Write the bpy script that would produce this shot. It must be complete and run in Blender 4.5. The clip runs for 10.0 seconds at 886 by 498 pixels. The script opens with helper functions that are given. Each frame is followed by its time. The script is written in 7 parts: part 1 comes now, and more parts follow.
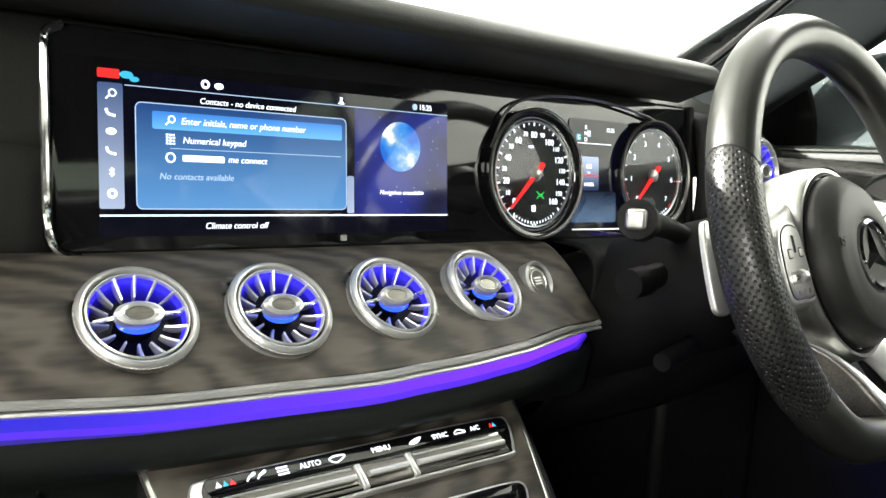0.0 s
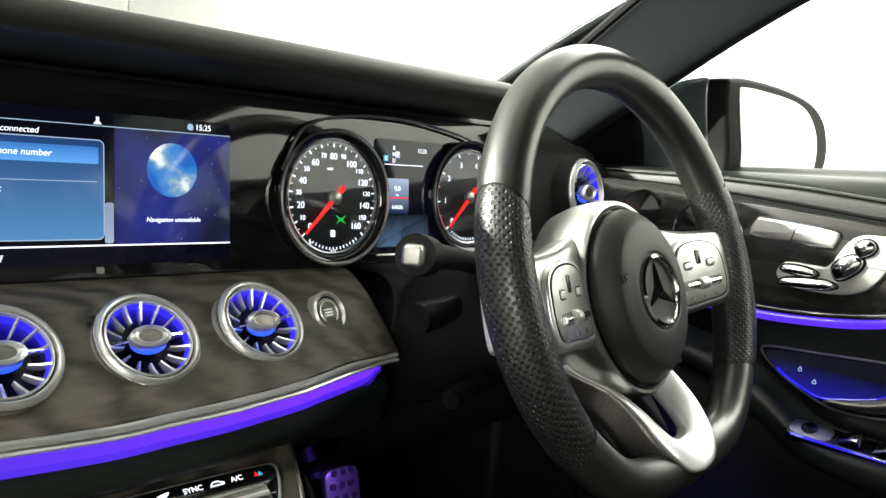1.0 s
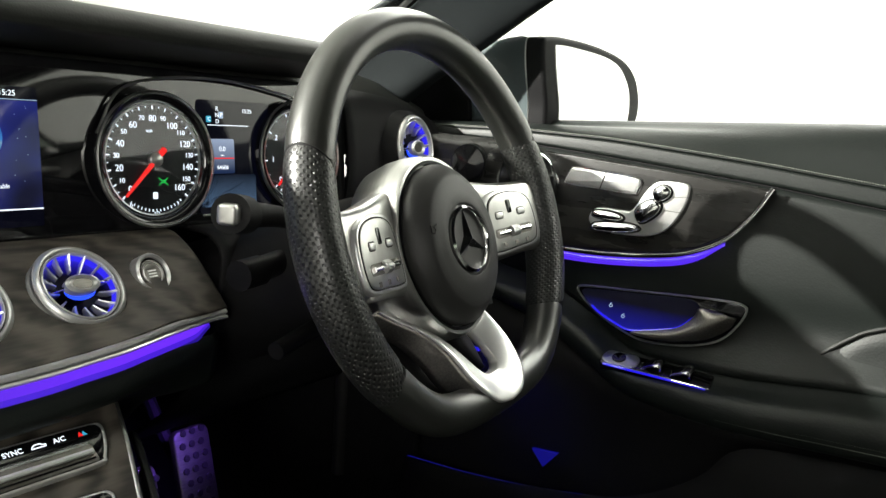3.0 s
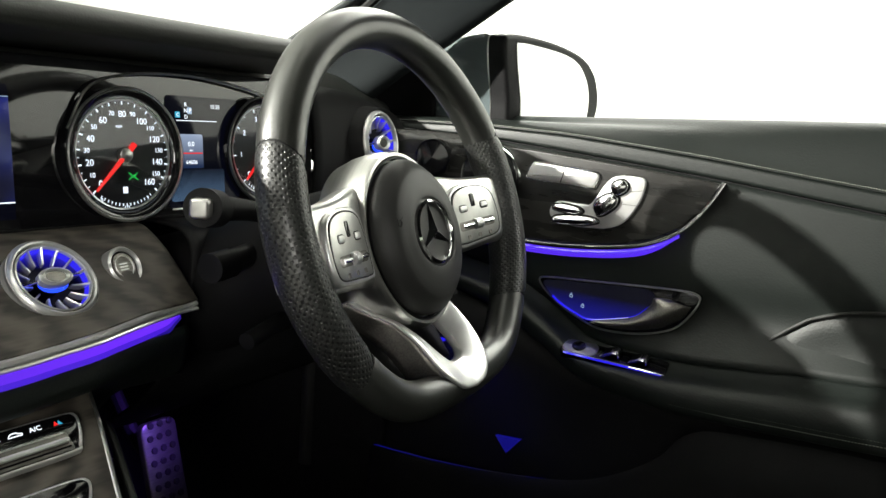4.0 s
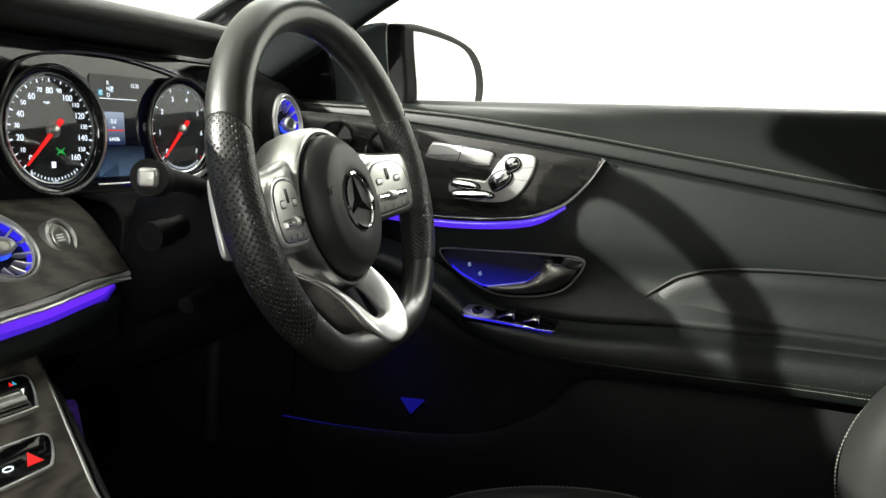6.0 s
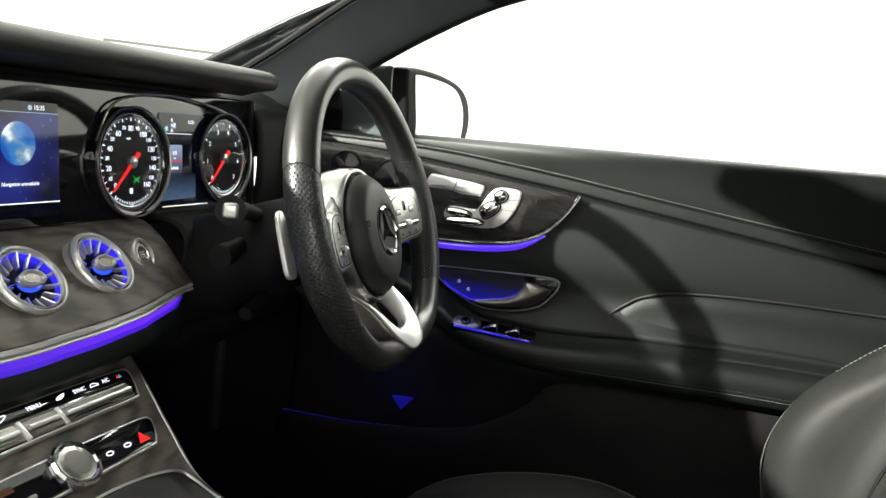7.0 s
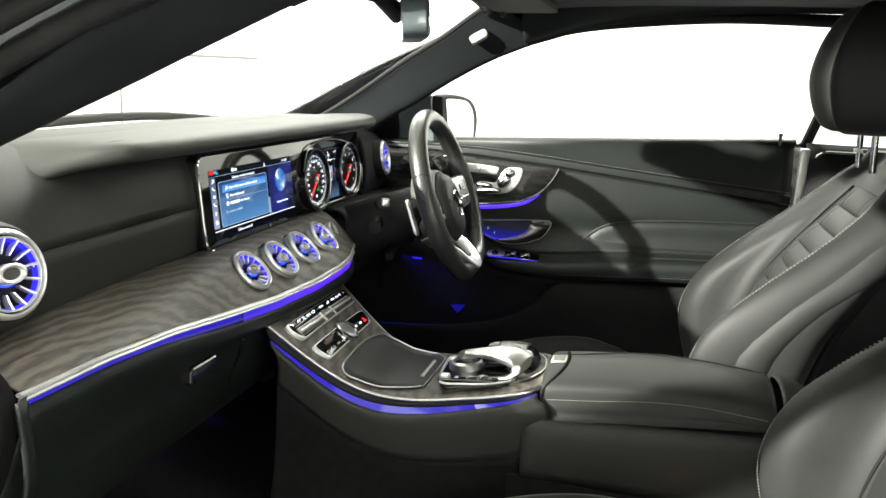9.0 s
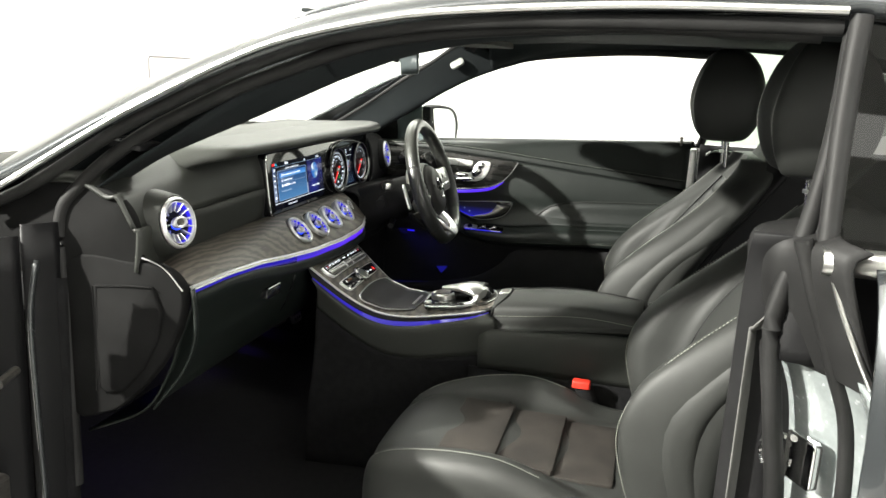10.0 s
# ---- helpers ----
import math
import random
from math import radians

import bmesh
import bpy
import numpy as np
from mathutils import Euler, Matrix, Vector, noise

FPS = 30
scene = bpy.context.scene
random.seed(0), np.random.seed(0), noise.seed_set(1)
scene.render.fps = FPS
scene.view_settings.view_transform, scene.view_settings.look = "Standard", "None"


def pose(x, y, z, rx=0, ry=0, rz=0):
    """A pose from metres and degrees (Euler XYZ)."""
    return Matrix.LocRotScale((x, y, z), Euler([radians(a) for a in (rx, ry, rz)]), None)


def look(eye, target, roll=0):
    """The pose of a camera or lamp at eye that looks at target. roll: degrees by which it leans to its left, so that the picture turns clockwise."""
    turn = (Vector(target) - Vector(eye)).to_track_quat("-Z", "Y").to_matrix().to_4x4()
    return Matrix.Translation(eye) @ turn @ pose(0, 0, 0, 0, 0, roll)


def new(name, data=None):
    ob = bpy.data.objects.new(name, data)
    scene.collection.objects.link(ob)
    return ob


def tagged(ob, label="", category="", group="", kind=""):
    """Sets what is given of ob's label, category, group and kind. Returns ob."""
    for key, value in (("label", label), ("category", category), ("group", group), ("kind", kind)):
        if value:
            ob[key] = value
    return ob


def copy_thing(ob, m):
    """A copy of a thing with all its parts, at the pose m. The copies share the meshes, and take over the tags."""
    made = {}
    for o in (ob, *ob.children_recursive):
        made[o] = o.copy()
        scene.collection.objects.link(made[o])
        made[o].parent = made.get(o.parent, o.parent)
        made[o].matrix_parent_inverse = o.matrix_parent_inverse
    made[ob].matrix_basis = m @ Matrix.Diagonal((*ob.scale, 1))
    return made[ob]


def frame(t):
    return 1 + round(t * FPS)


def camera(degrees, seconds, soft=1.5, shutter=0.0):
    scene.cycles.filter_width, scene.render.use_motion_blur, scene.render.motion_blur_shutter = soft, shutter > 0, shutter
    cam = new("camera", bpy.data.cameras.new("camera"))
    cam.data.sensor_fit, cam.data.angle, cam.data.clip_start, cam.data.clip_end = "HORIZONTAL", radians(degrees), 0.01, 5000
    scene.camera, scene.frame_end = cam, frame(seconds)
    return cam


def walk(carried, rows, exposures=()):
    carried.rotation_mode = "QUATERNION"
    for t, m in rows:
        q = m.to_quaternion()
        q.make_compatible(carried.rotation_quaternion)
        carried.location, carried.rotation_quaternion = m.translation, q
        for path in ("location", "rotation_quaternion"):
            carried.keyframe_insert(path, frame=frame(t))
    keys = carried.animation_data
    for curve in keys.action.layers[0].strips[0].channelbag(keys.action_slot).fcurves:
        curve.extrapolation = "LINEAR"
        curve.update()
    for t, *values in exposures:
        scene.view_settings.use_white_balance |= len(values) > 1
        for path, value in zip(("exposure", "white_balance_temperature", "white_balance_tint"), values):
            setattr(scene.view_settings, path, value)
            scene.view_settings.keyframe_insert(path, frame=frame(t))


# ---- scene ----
cam = camera(56.9, 10.0, shutter=0.0)
PATH = [
    (0, (-0.308, 0.048, 1.019), (0.95, 1.582, 0.764), 3.9),
    (0.5, (-0.258, 0.036, 1.047), (1.092, 1.489, 0.788), 4.4),
    (1, (-0.215, 0.017, 1.053), (1.225, 1.383, 0.8), 5.4),
    (1.5, (-0.186, -0.001, 1.055), (1.293, 1.322, 0.801), 5.3),
    (2, (-0.177, -0.007, 1.057), (1.397, 1.188, 0.746), 5.5),
    (2.5, (-0.196, -0.024, 1.059), (1.416, 1.112, 0.729), 4.9),
    (4, (-0.238, -0.049, 1.064), (1.445, 0.976, 0.722), 4.8),
    (4.5, (-0.246, -0.054, 1.061), (1.459, 0.932, 0.716), 4.9),
    (5, (-0.252, -0.056, 1.053), (1.478, 0.89, 0.717), 5.5),
    (5.5, (-0.286, -0.049, 1.048), (1.495, 0.803, 0.726), 4.8),
    (5.7, (-0.299, -0.046, 1.045), (1.506, 0.752, 0.72), 4.6),
    (6.8, (-0.478, -0.014, 1.076), (1.404, 0.583, 0.759), 8.0),
    (7, (-0.515, -0.011, 1.091), (1.373, 0.57, 0.78), 8.0),
    (7.5, (-0.639, -0.014, 1.116), (1.262, 0.503, 0.772), 7.1),
    (8, (-0.846, -0.017, 1.164), (1.051, 0.487, 0.78), 6.2),
    (8.5, (-1.037, -0.015, 1.204), (0.852, 0.499, 0.793), 5.4),
    (9, (-1.273, -0.054, 1.217), (0.624, 0.423, 0.798), 2.7),
    (9.5, (-1.562, -0.115, 1.267), (0.337, 0.335, 0.831), 2.4),
    (10, (-1.885, -0.238, 1.299), (0.01, 0.226, 0.859), 3.0),
]
walk(cam, [(t, look(eye, target, roll)) for t, eye, target, roll in PATH], [(0, 0.85), (0.5, 0.65), (1, 0.4), (2.5, 0.1), (4, 0.05), (5.7, 0.0), (7, 0.1), (8.5, 0.25), (9, 0.48), (9.5, 0.45), (10, 0.25)])

# ---- light: a white-walled studio bay with ceiling panels and one key light ----
world = bpy.data.worlds.new("studio_air")
scene.world = world
world.use_nodes = True
world.node_tree.nodes["Background"].inputs[0].default_value = (0.9, 0.95, 1.0, 1)
world.node_tree.nodes["Background"].inputs[1].default_value = 0.02
scene.view_settings.exposure = 0.0


def area(name, eye, target, sx, sy, watts, colour):
    data = bpy.data.lights.new(name, "AREA")
    data.shape, data.size, data.size_y, data.energy, data.color = "RECTANGLE", sx, sy, watts, colour
    ob = new(name, data)
    ob.matrix_world = look(eye, target)
    return ob


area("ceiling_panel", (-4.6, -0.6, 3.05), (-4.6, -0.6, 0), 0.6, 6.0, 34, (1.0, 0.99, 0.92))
area("ceiling_panel", (2.6, 0.4, 3.05), (2.6, 0.4, 0), 0.4, 5.0, 145, (1.0, 1.0, 0.93))
area("ceiling_panel", (-1.9, 0.6, 3.05), (-1.9, 0.6, 0), 0.6, 6.0, 60, (1.0, 0.96, 0.9))
area("key_lamp", (-2.36, 2.85, 2.5), (0.55, 0.1, 0.9), 0.08, 0.08, 560, (1.0, 0.98, 0.9))
# unseen lamp, added for the highlight on the left of the wheel rim
area("unseen_fill_softbox", (-3.3, -2.5, 1.75), (0.2, 0.3, 0.95), 1.2, 1.2, 60, (1.0, 0.98, 0.92))
area("ceiling_panel_rear", (0.0, -3.6, 3.05), (0.0, -3.6, 0), 4.0, 0.6, 220, (1.0, 1.0, 0.93))


# ---- materials ----
def mat(name, colour, rough=0.5, metal=0.0, coat=0.0, spec=0.5):
    m = bpy.data.materials.new(name)
    m.use_nodes = True
    b = m.node_tree.nodes["Principled BSDF"]
    b.inputs["Base Color"].default_value = (*colour, 1)
    b.inputs["Roughness"].default_value = rough
    b.inputs["Metallic"].default_value = metal
    b.inputs["Coat Weight"].default_value = coat
    b.inputs["Coat Roughness"].default_value = 0.05
    b.inputs["Specular IOR Level"].default_value = spec
    return m


def node(m, kind, **inputs):
    n = m.node_tree.nodes.new(kind)
    for key, value in inputs.items():
        n.inputs[key.replace("_", " ")].default_value = value
    return n


def link(m, a, ai, b, bi):
    m.node_tree.links.new(a.outputs[ai], b.inputs[bi])


def coords(m, stretch=(1, 1, 1)):
    c, p = node(m, "ShaderNodeTexCoord"), node(m, "ShaderNodeMapping")
    p.inputs["Scale"].default_value = stretch
    link(m, c, "Object", p, "Vector")
    return p


def vary(m, scale, lo, hi, rough_lo, rough_hi, detail=4.0, stretch=(1, 1, 1)):
    """Two-tone colour and gloss variation from soft noise."""
    b = m.node_tree.nodes["Principled BSDF"]
    p = coords(m, stretch)
    n = node(m, "ShaderNodeTexNoise", Scale=scale, Detail=detail)
    link(m, p, 0, n, "Vector")
    r = node(m, "ShaderNodeValToRGB")
    r.color_ramp.elements[0].position, r.color_ramp.elements[1].position = 0.35, 0.68
    r.color_ramp.elements[0].color, r.color_ramp.elements[1].color = (*lo, 1), (*hi, 1)
    link(m, n, 0, r, 0)
    link(m, r, 0, b, "Base Color")
    q = node(m, "ShaderNodeMapRange")
    q.inputs["To Min"].default_value, q.inputs["To Max"].default_value = rough_lo, rough_hi
    link(m, n, 0, q, 0)
    link(m, q, 0, b, "Roughness")
    return m


def relief(m, scale, strength, depth, kind="noise", stretch=(1, 1, 1)):
    b = m.node_tree.nodes["Principled BSDF"]
    p = coords(m, stretch)
    if kind == "noise":
        n = node(m, "ShaderNodeTexNoise", Scale=scale, Detail=3.0)
    else:
        n = node(m, "ShaderNodeTexVoronoi", Scale=scale)
        n.feature = "F1" if kind == "cells" else "SMOOTH_F1"
    link(m, p, 0, n, "Vector")
    u = node(m, "ShaderNodeBump", Strength=strength, Distance=depth)
    link(m, n, 0, u, "Height")
    link(m, u, 0, b, "Normal")
    return m


def glow(name, colour, strength, base=(0.02, 0.02, 0.03)):
    m = mat(name, base, 0.06, spec=0.45)
    b = m.node_tree.nodes["Principled BSDF"]
    b.inputs["Emission Color"].default_value = (*colour, 1)
    b.inputs["Emission Strength"].default_value = strength
    return m


def clear(name, tint, gloss):
    """Thin pane: see-through with a weak mirror on it that grows at a slant."""
    m = bpy.data.materials.new(name)
    m.use_nodes = True
    t = m.node_tree
    t.nodes.clear()
    out, mix = t.nodes.new("ShaderNodeOutputMaterial"), t.nodes.new("ShaderNodeMixShader")
    tr, gl, fr = t.nodes.new("ShaderNodeBsdfTransparent"), t.nodes.new("ShaderNodeBsdfGlossy"), t.nodes.new("ShaderNodeLayerWeight")
    pw, ml = t.nodes.new("ShaderNodeMath"), t.nodes.new("ShaderNodeMath")
    pw.operation, ml.operation = "POWER", "MULTIPLY_ADD"
    pw.inputs[1].default_value, ml.inputs[1].default_value, ml.inputs[2].default_value = 4.0, gloss * 0.7, 0.035
    tr.inputs[0].default_value = (*tint, 1)
    gl.inputs["Roughness"].default_value = 0.02
    gl.inputs[0].default_value = (0.9, 0.9, 0.9, 1)
    fr.inputs[0].default_value = 0.5
    t.links.new(fr.outputs["Facing"], pw.inputs[0])
    t.links.new(pw.outputs[0], ml.inputs[0])
    t.links.new(ml.outputs[0], mix.inputs[0])
    t.links.new(tr.outputs[0], mix.inputs[1])
    t.links.new(gl.outputs[0], mix.inputs[2])
    t.links.new(mix.outputs[0], out.inputs[0])
    return m


def dimples(m, scale, depth):
    """Rows of small punched holes along the rim."""
    b = m.node_tree.nodes["Principled BSDF"]
    c, p, n, q = node(m, "ShaderNodeTexCoord"), node(m, "ShaderNodeMapping"), node(m, "ShaderNodeTexVoronoi", Scale=scale, Randomness=0.0), node(m, "ShaderNodeMapRange")
    n.voronoi_dimensions = "2D"
    p.inputs["Rotation"].default_value = (0, 0, radians(45))
    link(m, c, "UV", p, "Vector")
    link(m, p, 0, n, "Vector")
    q.interpolation_type = "SMOOTHSTEP"
    q.inputs["From Min"].default_value, q.inputs["From Max"].default_value = 0.16, 0.34
    link(m, n, 0, q, 0)
    was = b.inputs["Base Color"].links[0].from_socket
    mix = node(m, "ShaderNodeMix")
    mix.data_type = "RGBA"
    mix.inputs[6].default_value = (0.002, 0.002, 0.002, 1)
    link(m, q, 0, mix, 0)
    m.node_tree.links.new(was, mix.inputs[7])
    m.node_tree.links.new(mix.outputs[2], b.inputs["Base Color"])
    u = node(m, "ShaderNodeBump", Strength=0.9, Distance=depth)
    link(m, q, 0, u, "Height")
    link(m, u, 0, b, "Normal")
    return m


LEATHER = relief(vary(mat("black_leather", (0.0074, 0.0102, 0.0088), 0.47, spec=0.4), 6, (0.0062, 0.0088, 0.0075), (0.0088, 0.0119, 0.0103), 0.42, 0.52), 420, 0.14, 0.0008, "cells")
SEAT = relief(vary(mat("seat_leather", (0.023, 0.0243, 0.0227), 0.55, spec=0.36), 9, (0.02, 0.0212, 0.0197), (0.0262, 0.0277, 0.0258), 0.5, 0.62), 420, 0.1, 0.0008, "cells")
FABRIC = relief(vary(mat("seat_centre_fabric", (0.026, 0.0235, 0.021), 0.8, spec=0.25), 14, (0.02, 0.018, 0.016), (0.034, 0.03, 0.026), 0.75, 0.95), 900, 0.35, 0.001)
PAD = relief(vary(mat("soft_dash_skin", (0.021, 0.0225, 0.02), 0.5, spec=0.35), 5, (0.019, 0.0205, 0.018), (0.024, 0.0255, 0.0225), 0.46, 0.56), 500, 0.12, 0.0008, "cells")
PLASTIC = relief(vary(mat("black_moulded_plastic", (0.008, 0.008, 0.0085), 0.6, spec=0.2), 12, (0.006, 0.006, 0.0065), (0.01, 0.01, 0.0105), 0.54, 0.68), 700, 0.12, 0.0006)
GLOSS = vary(mat("piano_black", (0.006, 0.006, 0.007), 0.06, spec=0.75), 30, (0.005, 0.005, 0.006), (0.008, 0.008, 0.009), 0.04, 0.07)
SHUTBLACK = relief(vary(mat("matt_shut_black", (0.007, 0.007, 0.007), 0.75, spec=0.06), 14, (0.005, 0.005, 0.005), (0.009, 0.009, 0.009), 0.68, 0.82), 600, 0.1, 0.0006)
RUBBER = vary(mat("door_seal_rubber", (0.012, 0.012, 0.012), 0.6, spec=0.25), 15, (0.01, 0.01, 0.01), (0.016, 0.016, 0.016), 0.5, 0.65)
SATIN = relief(vary(mat("satin_silver", (0.6, 0.6, 0.585), 0.3, 1.0), 40, (0.55, 0.55, 0.535), (0.64, 0.64, 0.625), 0.26, 0.36, stretch=(1, 1, 8)), 900, 0.05, 0.0003)
CHROME = vary(mat("polished_chrome", (0.8, 0.8, 0.8), 0.08, 1.0), 30, (0.72, 0.72, 0.72), (0.84, 0.84, 0.84), 0.06, 0.14)
SILVER = vary(mat("silver_lacquer", (0.6, 0.6, 0.58), 0.32, 0.9), 30, (0.56, 0.56, 0.54), (0.64, 0.64, 0.62), 0.28, 0.38)
BRIGHT = vary(mat("bright_satin_aluminium", (0.84, 0.84, 0.83), 0.3, 0.75), 40, (0.78, 0.78, 0.77), (0.88, 0.88, 0.87), 0.26, 0.36)
KNURL = relief(mat("knurled_aluminium", (0.62, 0.62, 0.62), 0.28, 1.0), 900, 0.6, 0.001, "cells")
DARKMETAL = vary(mat("brushed_dark_metal", (0.2, 0.19, 0.175), 0.36, 0.9), 50, (0.16, 0.15, 0.14), (0.24, 0.23, 0.21), 0.3, 0.44, stretch=(1, 12, 12))
CARPET = relief(vary(mat("black_carpet", (0.006, 0.006, 0.0065), 0.95, spec=0.2), 60, (0.004, 0.004, 0.0045), (0.009, 0.009, 0.0095), 0.9, 1.0), 1500, 0.6, 0.003)
LINING = relief(vary(mat("dark_headlining", (0.014, 0.017, 0.018), 0.9, spec=0.15), 8, (0.012, 0.015, 0.016), (0.017, 0.02, 0.021), 0.85, 0.95), 900, 0.25, 0.001)
PAINT = vary(mat("dark_metallic_paint", (0.05, 0.055, 0.058), 0.28, 0.5, 1.0), 3, (0.045, 0.05, 0.053), (0.055, 0.06, 0.063), 0.24, 0.3)
STITCH = relief(mat("grey_thread", (0.22, 0.23, 0.2), 0.7), 900, 0.3, 0.0005)
GRIP = dimples(vary(mat("perforated_leather", (0.022, 0.023, 0.022), 0.36, spec=0.7), 20, (0.018, 0.019, 0.018), (0.026, 0.027, 0.026), 0.28, 0.36), 275, 0.0014)
RIM = relief(vary(mat("smooth_wheel_leather", (0.02, 0.0212, 0.0188), 0.33, spec=1.0), 14, (0.018, 0.0192, 0.0168), (0.0225, 0.0238, 0.021), 0.29, 0.37), 420, 0.06, 0.0005, "cells")
AIRBAG = relief(vary(mat("airbag_cover_vinyl", (0.02, 0.02, 0.019), 0.5), 12, (0.017, 0.017, 0.016), (0.024, 0.024, 0.023), 0.46, 0.56), 800, 0.12, 0.0005, "cells")
WHITE = relief(vary(mat("white_painted_plaster", (0.82, 0.82, 0.8), 0.7), 0.9, (0.79, 0.79, 0.77), (0.84, 0.84, 0.82), 0.62, 0.78), 45, 0.08, 0.002)
FLOORPAINT = vary(mat("pale_epoxy_floor", (0.28, 0.28, 0.27), 0.35), 1.4, (0.25, 0.25, 0.24), (0.31, 0.31, 0.3), 0.25, 0.45)
GREYLINE = mat("grey_gap", (0.16, 0.155, 0.15), 0.7)
RED = vary(mat("red_plastic", (0.6, 0.03, 0.015), 0.4), 40, (0.52, 0.025, 0.012), (0.66, 0.035, 0.02), 0.34, 0.46)
BELT = relief(mat("seatbelt_webbing", (0.11, 0.11, 0.105), 0.8), 900, 0.5, 0.001)
SOFTWHITE = mat("pale_plastic", (0.22, 0.23, 0.21), 0.5)
AMBIENT2 = glow("ambient_blue_light", (0.02, 0.012, 0.9), 0.9)
VENTGLOW = glow("vent_blue_light", (0.03, 0.02, 0.9), 0.9)
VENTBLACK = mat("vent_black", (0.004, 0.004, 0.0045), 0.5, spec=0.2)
HUBGLOW = glow("vent_hub_light", (0.015, 0.06, 1.0), 1.8)
INK = glow("white_display_light", (0.85, 0.92, 1.0), 1.4)
DIM = glow("dim_display_light", (0.4, 0.55, 0.75), 0.8)
SOFTLIT = glow("soft_display_light", (0.5, 0.68, 0.9), 0.75)
FAINT = glow("faint_blue_light", (0.01, 0.008, 0.5), 0.32)
REDLIT = glow("red_display_light", (1.0, 0.02, 0.015), 0.9)
GREENLIT = glow("green_display_light", (0.02, 0.6, 0.08), 0.8)
CYANLIT = glow("cyan_display_light", (0.05, 0.5, 0.75), 0.7)
NIGHT = glow("navy_display_light", (0.0008, 0.001, 0.004), 1.0, (0.004, 0.004, 0.005))
DIALFACE = vary(mat("dial_face", (0.012, 0.012, 0.013), 0.4, spec=0.15), 60, (0.01, 0.01, 0.011), (0.015, 0.015, 0.016), 0.35, 0.45)
MIRROR = mat("mirror_glass", (0.9, 0.92, 0.92), 0.01, 1.0)
SHELL = vary(mat("dark_mirror_shell", (0.1, 0.125, 0.13), 0.3, 0.1, 0.6), 9, (0.09, 0.112, 0.117), (0.11, 0.138, 0.143), 0.26, 0.34)
GLASS = clear("window_glass", (0.93, 0.96, 0.94), 0.7)
TINTED = clear("tinted_glass", (0.42, 0.5, 0.43), 0.8)
CRYSTAL = clear("clear_lens", (0.97, 0.98, 1.0), 0.35)


def wood():
    m = mat("open_pore_black_ash", (0.07, 0.06, 0.05), 0.5)
    b = m.node_tree.nodes["Principled BSDF"]
    p = coords(m, (0.36, 1.0, 1.0))
    p.inputs["Location"].default_value = (0.62 * 0.36, -0.45, -0.9)
    w = node(m, "ShaderNodeTexWave", Scale=21.0, Distortion=9.0, Detail=3.0)
    w.inputs["Detail Scale"].default_value, w.inputs["Detail Roughness"].default_value = 1.2, 0.6
    w.wave_type, w.rings_direction, w.wave_profile = "RINGS", "SPHERICAL", "SIN"
    link(m, p, 0, w, "Vector")
    g = node(m, "ShaderNodeTexNoise", Scale=260.0, Detail=4.0)
    p2 = coords(m, (0.05, 1.0, 1.0))
    link(m, p2, 0, g, "Vector")
    mix = node(m, "ShaderNodeMix")
    mix.data_type = "FLOAT"
    mix.inputs[0].default_value = 0.5
    link(m, w, 1, mix, 2)
    link(m, g, 0, mix, 3)
    r = node(m, "ShaderNodeValToRGB")
    r.color_ramp.elements[0].position, r.color_ramp.elements[1].position = 0.2, 0.75
    r.color_ramp.elements[0].color, r.color_ramp.elements[1].color = (0.02, 0.0172, 0.0142, 1), (0.1, 0.087, 0.071, 1)
    link(m, mix, 0, r, 0)
    link(m, r, 0, b, "Base Color")
    u = node(m, "ShaderNodeBump", Strength=0.35, Distance=0.0008)
    link(m, mix, 0, u, "Height")
    link(m, u, 0, b, "Normal")
    return m


WOOD = wood()


def fade(name, low, high, strength, axis="Z", z0=0.0, z1=1.0):
    """Emission running from one colour to another: display pictures, light strip, painted glow."""
    m = glow(name, high, strength)
    b = m.node_tree.nodes["Principled BSDF"]
    c, s, q, r = node(m, "ShaderNodeTexCoord"), node(m, "ShaderNodeSeparateXYZ"), node(m, "ShaderNodeMapRange"), node(m, "ShaderNodeValToRGB")
    link(m, c, "Object", s, 0)
    link(m, s, axis, q, 0)
    q.inputs["From Min"].default_value, q.inputs["From Max"].default_value = z0, z1
    link(m, q, 0, r, 0)
    r.color_ramp.elements[0].color, r.color_ramp.elements[1].color = (*low, 1), (*high, 1)
    link(m, r, 0, b, "Emission Color")
    return m


MENUBLUE = fade("menu_blue_picture", (0.14, 0.42, 0.85), (0.01, 0.06, 0.24), 0.52, "Z", 0.955, 1.035)
TRIPCARD = fade("trip_card_picture", (0.012, 0.03, 0.09), (0.42, 0.52, 0.72), 0.7, "Z", 0.984, 1.016)
BARBLUE = fade("highlight_blue_picture", (0.1, 0.34, 0.75), (0.02, 0.13, 0.42), 1.0, "Z", 1.015, 1.03)
SIDEBLUE = fade("sidebar_blue_picture", (0.5, 0.6, 0.8), (0.05, 0.1, 0.24), 0.6, "Z", 0.955, 1.045)
TRIPBLUE = fade("trip_blue_picture", (0.11, 0.2, 0.34), (0.002, 0.004, 0.012), 0.6, "Z", 0.949, 0.982)


